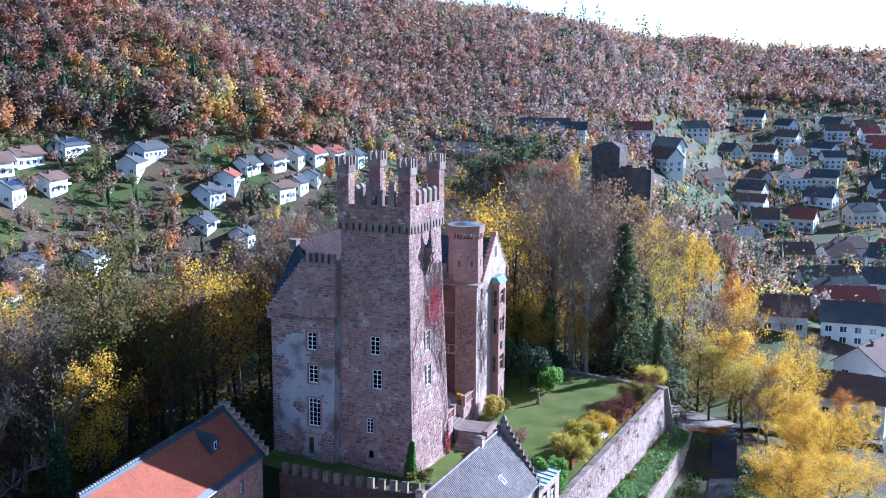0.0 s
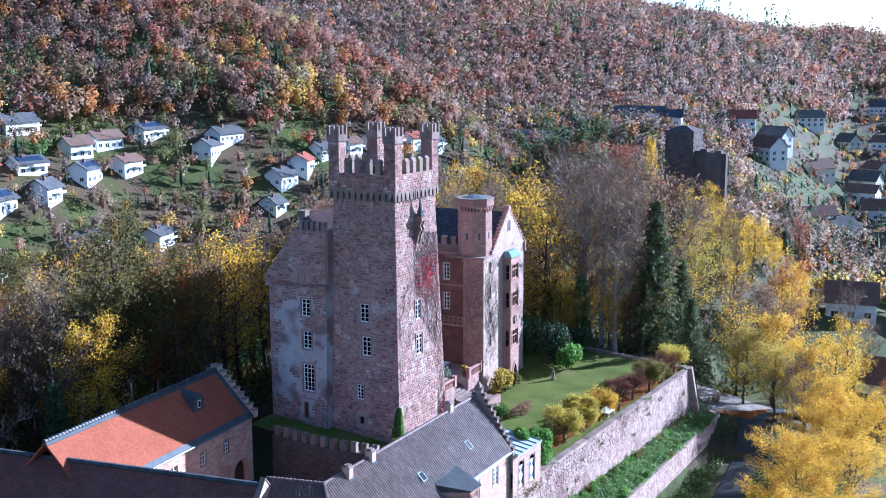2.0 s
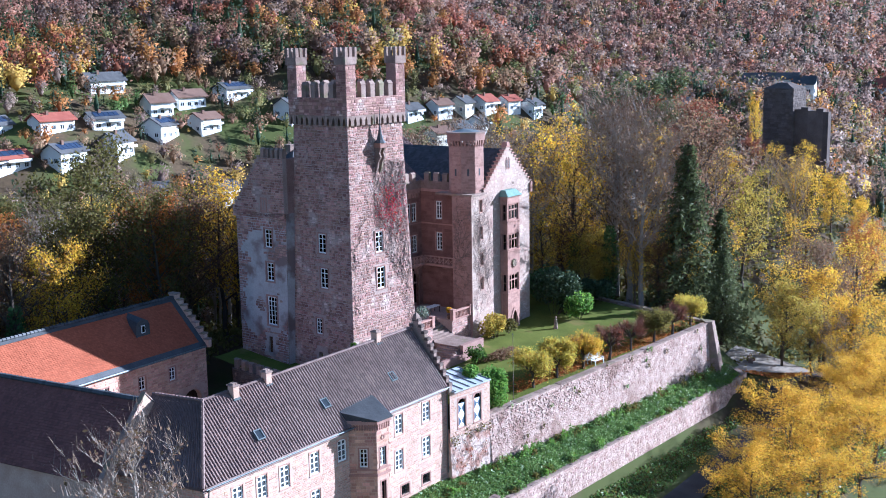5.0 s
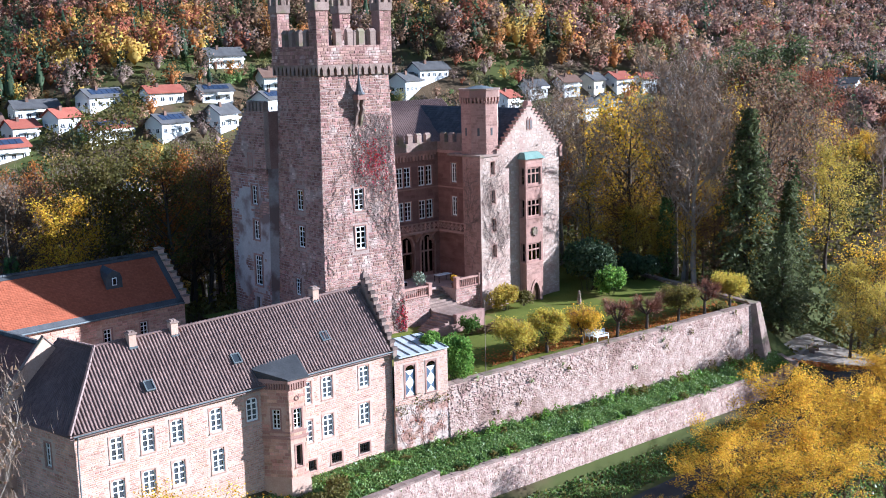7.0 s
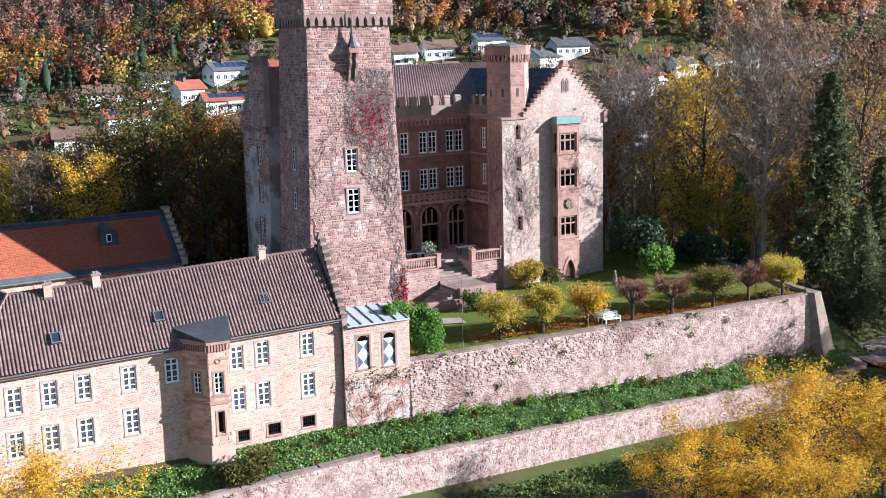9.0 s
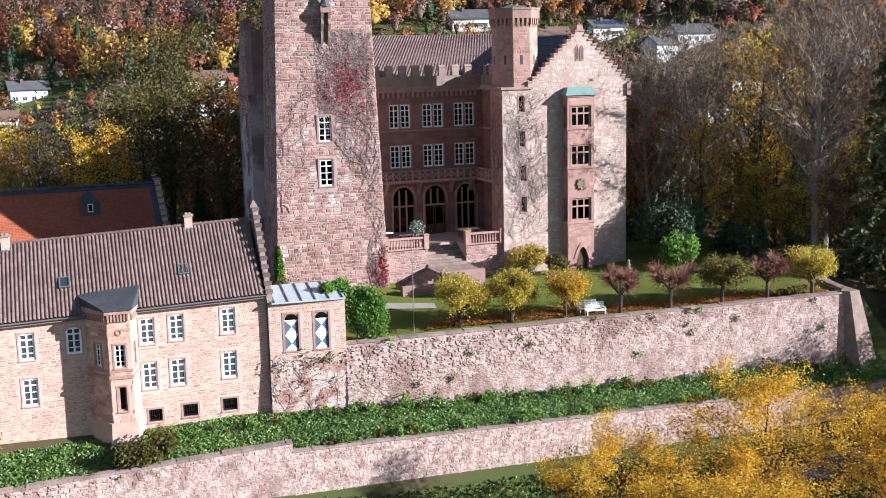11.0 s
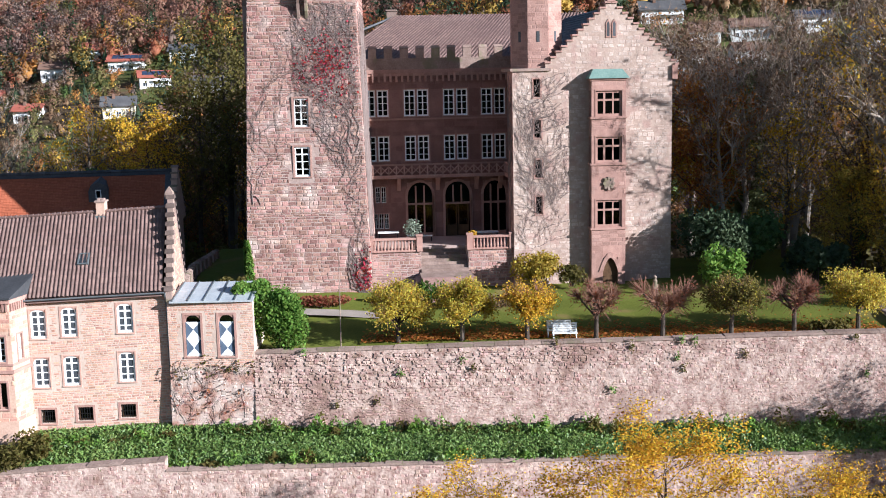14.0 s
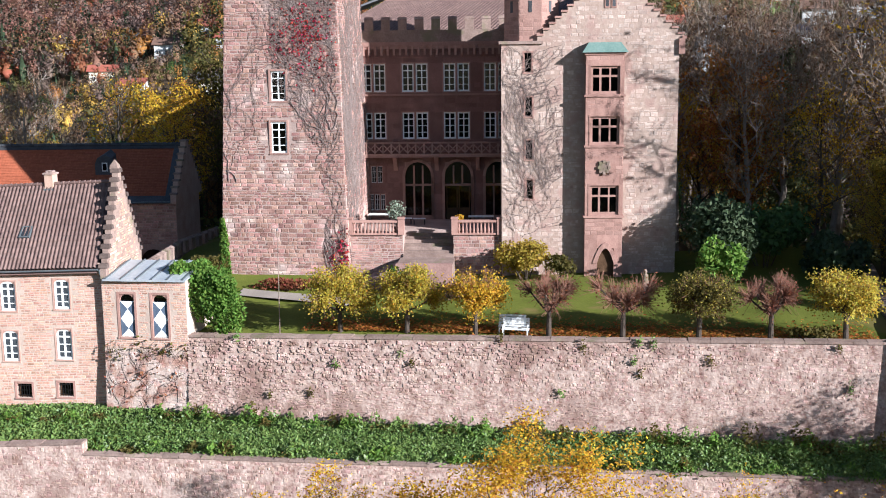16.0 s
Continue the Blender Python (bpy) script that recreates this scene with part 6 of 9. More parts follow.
# slate dormer
base = Vector((-50.9, 82.6, 0)) - r0
du, dv = base.dot(rv), base.dot(rp)
DM = Matrix((rv, rp, Vector((0, 0, 1)))).transposed().to_4x4()
DM.translation = RR(du, 1.45, RT - 1.45 * (RT - RE) / HD)
mb = MB()
prof = [(0.8, -0.95), (0.8, 0.1), (0.6, 0.55), (0, 0.85), (-0.6, 0.55), (-0.8, 0.1), (-0.8, -0.95)]
mb.prism([DM @ Vector((x, 0.75, z)) for x, z in prof], [DM @ Vector((x * 0.7, -1.4, max(z, 0.05) + 0.35)) for x, z in prof])
dorm = part("dormer", mb, "slate", red, "small round-topped slate dormer")
mb = MB()
mb.box(-0.22, 0.22, 0.76, 0.8, -0.5, 0.2, DM)
ob = part("dormer_window", mb, "glazing_bar", dorm)
mb = MB()
mb.box(-0.16, 0.16, 0.805, 0.81, -0.43, 0.13, DM)
part("pane", mb, "glass", ob)
mb = MB()
mb.tube(RR(LR, HD + 0.08, RE - 0.2), RR(0, HD + 0.08, RE - 0.2), 0.09, 0.09, 6)
part("gutter", mb, "zinc", red)

# ---- south wing ----
sw_ = thing("south_wing", (-40.5, 65, -5), "south courtyard wing with dark brown-red tiled roof", "house")
s0, s1 = Vector((-33.2, 70.0, 6.75)), Vector((-66.0, 63.0, 6.75))
sd = (s1 - s0).normalized()
sn = Vector((0, 0, 1)).cross(sd).normalized()
sn = sn if sn.y < 0 else -sn
mb = MB()
SD = 4.6
for s in (1, -1):
    q = [s0 + sn * SD * s + Vector((0, 0, -4.8)), s1 + sn * SD * s + Vector((0, 0, -4.8)), s1, s0]
    q = q if s < 0 else [q[1], q[0], q[3], q[2]]
    part("roof", slab(q, 0.14), "dark_tile", sw_)
    tagged(part("roof_tiles", tile_slope(q, 0.26, 0.22, "flat", 80 + s), "dark_tile", sw_), kind="stuff")
mb.prism([s0 + sn * (SD - 0.3) + Vector((0, 0, -12.5)), s1 + sn * (SD - 0.3) + Vector((0, 0, -12.5)), s1 - sn * (SD - 0.3) + Vector((0, 0, -12.5)), s0 - sn * (SD - 0.3) + Vector((0, 0, -12.5))], [s0 + sn * (SD - 0.3) + Vector((0, 0, -4.7)), s1 + sn * (SD - 0.3) + Vector((0, 0, -4.7)), s1 - sn * (SD - 0.3) + Vector((0, 0, -4.7)), s0 - sn * (SD - 0.3) + Vector((0, 0, -4.7))])
part("wall", mb, "house_wall", sw_)
mb = MB()
for i in range(90):
    mb.tube(s0.lerp(s1, i / 90), s0.lerp(s1, (i + 1.05) / 90), 0.2, 0.24, 6)
tagged(part("ridge_tiles", mb, "slate", sw_), kind="stuff")
# fire gable between the two roofs
mb = MB()
g0 = s0 + Vector((-0.1, 0, 0.15))
mb.prism([g0 + sn * 4.7 + Vector((0, 0, -11)), g0 - sn * 4.7 + Vector((0, 0, -11)), g0 - sn * 4.7 + Vector((0, 0, -4.6)), g0 + Vector((0, 0, 0.35)), g0 + sn * 4.7 + Vector((0, 0, -4.6))], [p + Vector((0.35, 0, 0)) for p in (g0 + sn * 4.7 + Vector((0, 0, -11)), g0 - sn * 4.7 + Vector((0, 0, -11)), g0 - sn * 4.7 + Vector((0, 0, -4.6)), g0 + Vector((0, 0, 0.35)), g0 + sn * 4.7 + Vector((0, 0, -4.6)))])
part("gable_wall", mb, "house_wall", sw_)
mb = MB()
for s in (-1, 1):
    a, b = g0 + sn * 4.75 * s + Vector((-0.06, 0, -4.6)), g0 + Vector((-0.06, 0, 0.38))
    mb.prism([a, a + Vector((0.47, 0, 0)), b + Vector((0.47, 0, 0)), b], [p + Vector((0, 0, 0.12)) for p in (a, a + Vector((0.47, 0, 0)), b + Vector((0.47, 0, 0)), b)])
part("gable_coping", mb, "merlon", sw_)

# ---- courtyard wall with battlements ----
cw_ = thing("courtyard_wall", (-43, 92, -4.4), "dark crenellated courtyard wall below the keep", "wall", kind="structure")
pts = [Vector((-50.5, 92.2, 0)), Vector((-43.4, 91.7, 0)), Vector((-35.5, 92.6, 0)), Vector((-32.6, 94.0, 0))]
mb = MB()
for a, b in zip(pts, pts[1:]):
    d = (b - a).normalized()
    n_ = Vector((d.y, -d.x, 0)) * 0.3
    mb.prism([a + n_ + Vector((0, 0, -4.6)), b + n_ + Vector((0, 0, -4.6)), b - n_ + Vector((0, 0, -4.6)), a - n_ + Vector((0, 0, -4.6))], [a + n_ + Vector((0, 0, 1.1)), b + n_ + Vector((0, 0, 1.1)), b - n_ + Vector((0, 0, 1.1)), a - n_ + Vector((0, 0, 1.1))])
    L = (b - a).length
    k = round(L / 1.15)
    for i in range(k):
        p = a.lerp(b, (i + 0.5) / k)
        hang("merlon", merlon_mesh(0.6, 0.5, 1.0, 0.12), cw_, Matrix.Translation((p.x, p.y, 1.1)) @ Matrix.Rotation(math.atan2(d.y, d.x), 4, "Z"))
part("wall_core", mb, "ruin", cw_)
for a, b in zip(pts, pts[1:]):
    d = (b - a).normalized()
    n_ = Vector((d.y, -d.x, 0)) * 0.3
    lay_stones("stone", stones(Face(tuple((a + n_).xy), tuple((b + n_).xy), None, None, -4.6, 1.1), [], 0.3, 0.5, seed=91, proud=0.05, joint=0.03, rough=0.4), "ruin", cw_)

# ---- plants ----


def scatter_mesh(name, material, centres, size, seed, spread=0.35, long=1.5, flat=0.0):
    """Many small leaf blades, one quad each, at the centres with random turns."""
    r = np.random.RandomState(seed)
    c = np.asarray(centres, float)
    n = len(c)
    a = r.normal(size=(n, 3))
    a[:, 2] *= 1 - flat
    a /= np.linalg.norm(a, axis=1, keepdims=True)
    b = np.cross(a, r.normal(size=(n, 3)))
    if flat:
        b[:, 2] *= 1 - flat
    b /= np.linalg.norm(b, axis=1, keepdims=True) + 1e-9
    s = np.reshape(size, (-1, 1)) * r.uniform(1 - spread, 1 + spread, (n, 1))
    a, b = a * s * 0.5 * long, b * s * 0.5
    v = np.stack([c - a, c + b * 0.9, c + a, c - b * 0.9], 1).reshape(-1, 3)
    me = bpy.data.meshes.new(name)
    me.vertices.add(4 * n)
    me.vertices.foreach_set("co", v.ravel())
    me.loops.add(4 * n)
    me.loops.foreach_set("vertex_index", np.arange(4 * n))
    me.polygons.add(n)
    me.polygons.foreach_set("loop_start", np.arange(0, 4 * n, 4))
    me.materials.append(M[material])
    me.update(calc_edges=True)
    me.validate()
    return me


def grow(r, height, spread, limbs, subs, twigs, trunk_r, first=0.3, up=0.55, lean=0.03, tip=0.012, sides=6):
    """A trunk with limbs, branches and twigs. Gives the wood and the points where leaves sit."""
    mb, ends = MB(), []
    p, pts, k = Vector((0, 0, -0.6)), [], 9
    for i in range(k + 1):
        pts.append(p.copy())
        p = p + Vector((r.gauss(0, lean) * height / k * 2.5, r.gauss(0, lean) * height / k * 2.5, (height * 0.9 + 0.6) / k))
    rad = lambda t: trunk_r * (1 - t) ** 0.8 + 0.02  # noqa: E731
    for i in range(k):
        mb.tube(pts[i], pts[i + 1], rad(i / k) * (1.35 if i == 0 else 1), rad((i + 1) / k), sides)
    for i in range(limbs):
        t = first + (0.98 - first) * ((i + r.random()) / limbs)
        j = min(int(t * k), k - 1)
        base = pts[j].lerp(pts[j + 1], t * k - j)
        ang = i * 2.4 + r.uniform(-0.5, 0.5)
        reach = spread * (0.55 + 0.6 * math.sin(math.pi * min(1, max(0.05, (t - first) / (1.02 - first)) ** 0.7))) * r.uniform(0.75, 1.2)
        d = Vector((math.cos(ang), math.sin(ang), up * r.uniform(0.6, 1.5))).normalized()
        q, rr = base.copy(), rad(t) * 0.55
        seg = 3
        for s in range(seg):
            nq = q + d * reach / seg
            mb.limb(q, nq, rr, rr * 0.62, 4)
            q, rr = nq, rr * 0.62
            d = (d + Vector((r.gauss(0, 0.22), r.gauss(0, 0.22), r.gauss(0.12, 0.15)))).normalized()
            for _ in range(subs):
                e = (d + Vector((r.gauss(0, 0.65), r.gauss(0, 0.65), r.gauss(0.15, 0.4)))).normalized()
                L = reach * r.uniform(0.25, 0.5)
                m1 = q + e * L * 0.5
                m2 = m1 + (e + Vector((r.gauss(0, 0.3), r.gauss(0, 0.3), r.gauss(0.1, 0.25)))).normalized() * L * 0.5
                mb.limb(q, m1, max(rr * 0.5, tip * 1.8), tip * 1.6, 3)
                mb.twig(m1, m2, tip * 1.6)
                ends += [m1, m2]
                for _ in range(twigs):
                    s0 = q.lerp(m1, r.random()) if r.random() < 0.4 else m1.lerp(m2, r.random())
                    e2 = (e + Vector((r.gauss(0, 0.7), r.gauss(0, 0.7), r.gauss(0.25, 0.5)))).normalized()
                    s1 = s0 + e2 * L * r.uniform(0.25, 0.6)
                    mb.twig(s0, s1, tip * 1.3)
                    ends.append(s1)
    return mb, ends


def crown_points(r, ends, per, fuzz):
    return [(e.x + r.gauss(0, fuzz), e.y + r.gauss(0, fuzz), e.z + r.gauss(0, fuzz * 0.8)) for e in ends for _ in range(per)]


def tree(kind, seed, name, label, category="tree"):
    """A tree at the origin: wood and crown. Heights are near twenty metres before it is scaled."""
    r = random.Random(seed)
    ob = thing(name, (0, 0, 0), label, category)
    if kind == "spruce":
        mb = MB()
        mb.tube((0, 0, -0.6), (0.1, 0, 19.6), 0.34, 0.03, 7)
        centres = []
        for i in range(40):
            z = 1.4 + 18.0 * i / 40
            full = 4.3 * (1 - (z - 1.2) / 18.8) ** 0.75 + 0.2
            for k in range(6):
                reach = full * r.uniform(0.55, 1.12)
                a = i * 1.9 + k * math.tau / 6 + r.uniform(-0.35, 0.35)
                d = Vector((math.cos(a), math.sin(a), 0))
                side_ = Vector((-d.y, d.x, 0))
                base, last = Vector((0, 0, z)), Vector((0, 0, z))
                for t in (0.25, 0.5, 0.75, 1.0):
                    q = base + d * reach * t + Vector((0, 0, 0.1 * reach * t - 0.42 * reach * t * t))
                    mb.tube(last, q, 0.04 * (1.2 - t), 0.04 * (1.0 - t) + 0.008, 3)
                    last = q
                for _ in range(int(14 + 11 * reach)):
                    t = r.uniform(0.1, 1.02)
                    q = base + d * reach * t + Vector((0, 0, 0.1 * reach * t - 0.42 * reach * t * t))
                    q = q + side_ * r.gauss(0, 0.34 * (1.15 - t) * min(1.0, reach)) + Vector((0, 0, -abs(r.gauss(0, 0.3))))
                    centres.append(tuple(q))
        part("trunk", mb, "bark", ob)
        hang("crown", scatter_mesh("crown", "leaf_spruce", centres, 0.2, seed, long=2.4), ob)
        return ob
    if kind == "cedar":
        mb, ends = grow(r, 20, 5.2, 16, 3, 2, 0.5, first=0.35, up=0.15)
        part("trunk", mb, "bark", ob)
        hang("crown", scatter_mesh("crown", "leaf_spruce", crown_points(r, ends, 13, 0.4), 0.27, seed, long=1.8, flat=0.5), ob)
        return ob
    if kind == "bare":
        mb, ends = grow(r, 20, 5.0, 17, 4, 6, 0.3, first=0.3, up=1.0, tip=0.02, sides=7)
        part("trunk", mb, "bark_grey", ob)
        part_pts = crown_points(r, ends, 1, 0.4)[::4]
        mb = MB()
        for e in ends:
            for _ in range(2):
                d = Vector((r.gauss(0, 0.55), r.gauss(0, 0.55), r.gauss(0.5, 0.4)))
                mb.twig(e, e + d, 0.022)
        tagged(part("twig_haze", mb, "twig", ob), kind="stuff")
        hang("crown", scatter_mesh("crown", "leaf_brown", part_pts, 0.24, seed), ob)
        return ob
    if kind == "ivy_bare":
        mb, ends = grow(r, 20, 4.2, 13, 3, 5, 0.32, first=0.5, up=1.0, tip=0.02)
        part("trunk", mb, "bark", ob)
        centres = []
        for _ in range(2200):
            z = r.uniform(0, 12.5)
            a, q = r.uniform(0, math.tau), (0.55 + 0.75 * math.sin(min(1, z / 12.5) * math.pi)) * r.uniform(0.5, 1.1)
            centres.append((q * math.cos(a), q * math.sin(a), z))
        hang("ivy", scatter_mesh("ivy", "ivy", centres, 0.24, seed), ob)
        hang("crown", scatter_mesh("crown", "leaf_brown", crown_points(r, ends, 1, 0.4)[::3], 0.24, seed), ob)
        return ob
    leaf, per, fuzz, size = {"gold": ("leaf_gold", 9, 0.5, 0.19), "lemon": ("leaf_lemon", 9, 0.5, 0.19), "orange": ("leaf_orange", 9, 0.5, 0.2), "rust": ("leaf_rust", 8, 0.5, 0.2), "olive": ("leaf_olive", 8, 0.5, 0.2), "thin_gold": ("leaf_gold", 3, 0.45, 0.2), "brown": ("leaf_brown", 7, 0.5, 0.2), "full_gold": ("leaf_gold", 32, 0.44, 0.125), "full_lemon": ("leaf_lemon", 30, 0.44, 0.125)}[kind]
    if kind.startswith("full"):
        # leaves thin out towards the foot and gather in lit clumps at the top of each limb
        mb, ends = grow(r, 20, 5.6, 20, 3, 3, 0.3, first=0.3, up=0.75, tip=0.012)
        part("trunk", mb, "bark", ob)
        pts = [p for p in crown_points(r, ends, per, fuzz) if noise.noise(Vector(p) * 0.62) + 0.55 * noise.noise(Vector(p) * 1.5) + 0.028 * p[2] > 0.27]
        hang("crown", scatter_mesh("crown", leaf, pts, size, seed), ob)
        hang("fading_leaves", scatter_mesh("fading_leaves", "leaf_orange" if kind == "full_gold" else "leaf_olive", pts[::9], size, seed + 1), ob)
        return ob
    mb, ends = grow(r, 20, 5.0, 18, 3, 3, 0.3, first=0.26, up=0.85, tip=0.016)
    part("trunk", mb, "bark", ob)
    hang("crown", scatter_mesh("crown", leaf, crown_points(r, ends, per, fuzz), size, seed), ob)
    return ob


TREES = {}
KINDS = {
    "bare": ("leafless_tree", "tall leafless grey-brown tree with fine twigs"),
    "ivy_bare": ("ivy_clad_tree", "leafless tree with ivy-covered trunk"),
    "gold": ("golden_tree", "broadleaf tree with golden yellow autumn leaves"),
    "full_gold": ("golden_tree", "broadleaf tree with a full crown of small golden leaves"),
    "full_lemon": ("yellow_tree", "broadleaf tree with a full crown of yellow-green leaves"),
    "lemon": ("yellow_tree", "broadleaf tree with yellow-green autumn leaves"),
    "thin_gold": ("thinning_tree", "half-bare tree with scattered yellow leaves"),
    "orange": ("orange_tree", "broadleaf tree with orange autumn leaves"),
    "rust": ("rust_tree", "broadleaf tree with rust-red autumn leaves"),
    "olive": ("olive_green_tree", "broadleaf tree with olive-green fading leaves"),
    "brown": ("brown_tree", "broadleaf tree with dry brown leaves"),
    "spruce": ("spruce", "tall dark green spruce with drooping branches"),
    "cedar": ("cedar", "spreading dark evergreen with layered branches"),
}


def plant(kind, x, y, h, variant, z=None, wide=1.0):
    z = ground_z(x, y) if z is None else z
    z = z - 0.1
    s = h / 20.0
    m = Matrix.Translation((x, y, z)) @ Matrix.Rotation(rng.uniform(0, math.tau), 4, "Z")
    key = (kind, variant)
    if key not in TREES:
        TREES[key] = tree(kind, 100 + variant * 17 + len(TREES), *KINDS[kind])
        ob = TREES[key]
        ob.matrix_basis = m @ Matrix.Diagonal((s * wide, s * wide, s, 1))
        tagged(ob, group="woodland trees")
        return ob
    src = TREES[key]
    keep = src.matrix_basis.copy()
    ob = copy_thing(src, m)
    ob.matrix_basis = m @ Matrix.Diagonal((s * wide, s * wide, s, 1))
    src.matrix_basis = keep
    return ob


def wood(x0, x1, y0, y1, step, h0, h1, mix, seed, keep=None):
    """A stretch of wood on a loose grid."""
    r = random.Random(seed)
    names, weights = zip(*mix)
    y = y0
    while y < y1:
        x = x0 + r.uniform(0, step)
        while x < x1:
            px, py = x + r.uniform(-0.4, 0.4) * step, y + r.uniform(-0.4, 0.4) * step
            if keep is None or keep(px, py):
                kind = r.choices(names, weights)[0]
                low = 0.6 if kind != "bare" and -24 + 0.5 * (py - 140) < px and py < 185 and px > -26 else 1.0
                low *= 1 - 0.5 * ease(178, 200, py) * ease(-70, -62, px)
                plant(kind, px, py, r.uniform(h0, h1) * low, r.randrange(3))
            x += step
        y += step


behind = [("bare", 7), ("thin_gold", 4.2), ("brown", 0.9), ("rust", 0.3), ("gold", 0.3), ("ivy_bare", 1.3), ("orange", 0.3)]
# west slope behind the red-roofed house and the keep
wood(-106, -60, 46, 132, 6.0, 14, 20, [("gold", 0.7), ("bare", 3.6), ("brown", 1.5), ("olive", 0.9), ("thin_gold", 1.6), ("ivy_bare", 2.4), ("orange", 0.8)], 3, keep=lambda x, y: x < -63 - max(0, (y - 92)) * 0.1)
# the spur behind the palace up to the ruin
wood(-92, -30, 134, 168, 9.2, 16, 23, behind, 14, keep=lambda x, y: not (x > -47 and y < 143) and not (x > -38 and y < 150))
wood(-92, -30, 168, 226, 8.8, 13, 20, behind, 4, keep=lambda x, y: not (x > -47 and y < 143) and not (x > -38 and y < 150) and (x + 58) ** 2 + (y - 236) ** 2 > 150)
# right-hand slope with golden trees
wood(-30, 4, 146, 204, 8.6, 10, 15.5, [("gold", 1.5), ("lemon", 0.9), ("thin_gold", 3.2), ("orange", 0.8), ("brown", 0.9), ("rust", 0.3), ("bare", 2.4)], 5, keep=lambda x, y: x < 2 - max(0, (y - 165)) * 0.55 and not (x < -14 and y < 158))
for x, y, top in ((-5.5, 119.4, -0.8), (-5.0, 110.1, -2.8), (-6.5, 128.5, -3.5), (-1.5, 127.0, -2.5), (-6.8, 137.5, -2.5), (-1.5, 116.0, -3.5), (-4.0, 137.0, -1.0), (-7.5, 145.5, -2.0), (-15.0, 71.4, -1.2), (-7.0, 103.5, -7.4)):
    z = ground_z(x, y)
    plant("full_gold", x, y, top - z + 0.8, rng.randrange(2), wide=1.35)
for x, y, top in ((-8.0, 115.0, -6.4), (-7.5, 98.0, -8.0), (-9.0, 131.5, -5.0), (-8.6, 108.0, -7.8), (-8.5, 123.0, -6.8)):
    z = ground_z(x, y)
    plant("full_lemon" if y == 98.0 else "full_gold", x, y, top - z, rng.randrange(2), wide=1.3)
plant("bare", -22.5, 62.0, 17.0, 0, z=-8.0)
for x, y, h, k in ((-20.0, 150.0, 11.0, "lemon"), (-17.0, 154.5, 12.5, "gold"), (-22.5, 156.0, 13.0, "thin_gold"), (-15.0, 147.0, 10.0, "lemon"), (-12.5, 152.0, 12.0, "gold"), (-18.5, 160.0, 14.0, "brown"), (-10.0, 157.5, 13.0, "gold")):
    plant(k, x, y, h, rng.randrange(3), wide=1.15)
plant("spruce", -31.4, 147.4, 22.6, 0, z=-2.0, wide=1.15)
plant("spruce", -29.5, 152.5, 15.0, 1, z=-3.0, wide=1.3)
plant("spruce", -26.0, 146.5, 12.0, 0, z=-4.0, wide=1.3)
plant("ivy_bare", -40.5, 144.5, 15.5, 1, wide=1.1)
plant("ivy_bare", -44.5, 142.5, 12.0, 0, z=0.5)
plant("cedar", -69.4, 194.0, 23.0, 0)
plant("cedar", -64.0, 197.4, 24.5, 1)
plant("rust", -66.0, 193.0, 20.0, 1)
plant("rust", -58.0, 200.0, 19.0, 2)
plant("gold", -69.0, 246.0, 14.5, 1, wide=0.35)
plant("gold", -60.0, 131.0, 13.0, 2)
plant("gold", -55.5, 134.0, 12.0, 0)
plant("orange", -49.5, 132.5, 15.5, 0)
plant("thin_gold", -46.5, 137.5, 13.0, 1)
for x, y, h in ((-58.0, 128.5, 20), (-52.5, 136.0, 19), (-62.5, 134.0, 20), (-49.0, 139.5, 18), (-56.5, 141.0, 20), (-65.0, 127.0, 19)):
    plant("bare", x, y, h, rng.randrange(3))
for x, y, h, z in ((-34.7, 142.4, 22.0, -1.0), (-37.5, 144.2, 24.0, 0.0), (-40.5, 146.0, 25.0, 0.5)):
    plant("bare", x, y, h, rng.randrange(3), z=z)
plant("spruce", -56.0, 137.0, 18.0, 1, wide=1.2)
edge_r = random.Random(31)
for _ in range(26):
    x, y = edge_r.uniform(-50, -27), edge_r.uniform(141.5, 156)
    if x < -28 - (156 - y) * 0.4:
        plant(edge_r.choice(["thin_gold", "brown", "thin_gold", "lemon", "ivy_bare"]), x, y, edge_r.uniform(6, 11), edge_r.randrange(3), wide=1.2)
plant("olive", -69.0, 89.8, 23.5, 1)

# houses on the rising valley side, street by street: place, length, roof (0 grey, 1 red, 2 brown; +3 with solar panels)
UPPER_STREET = [(-149.0, 155.8, 5.6, 2), (-149.6, 163.4, 7.1, 2), (-148.2, 173.7, 7.8, 3), (-139.8, 187.2, 9.0, 0), (-127.2, 214.3, 4.8, 2), (-126.2, 220.9, 5.2, 0), (-125.2, 227.6, 5.5, 1), (-123.6, 234.6, 4.6, 1), (-121.4, 240.6, 4.6, 0), (-146.4, 131.6, 7.7, 1), (-145.4, 141.4, 6.8, 3), (-149.5, 121.4, 8.8, 3), (-152.6, 110.6, 8.8, 0), (-152.8, 100.9, 8.7, 2), (-158.6, 150.3, 8.6, 0)]
LOWER_STREET = [(-141.3, 150.8, 6.7, 3), (-141.2, 160.9, 5.8, 2), (-138.4, 180.4, 7.3, 0), (-127.8, 197.4, 6.3, 1), (-127.2, 190.0, 6.6, 0), (-128.9, 206.3, 5.4, 0), (-121.2, 207.2, 6.4, 2), (-121.3, 220.2, 4.5, 0), (-121.0, 213.6, 4.6, 0), (-137.6, 138.6, 5.4, 0), (-137.6, 128.4, 7.4, 3), (-139.8, 118.2, 9.4, 4), (-146.4, 113.2, 5.4, 1), (-141.6, 101.4, 8.2, 4), (-137.7, 92.6, 7.0, 2), (-147.0, 106.2, 5.3, 1)]
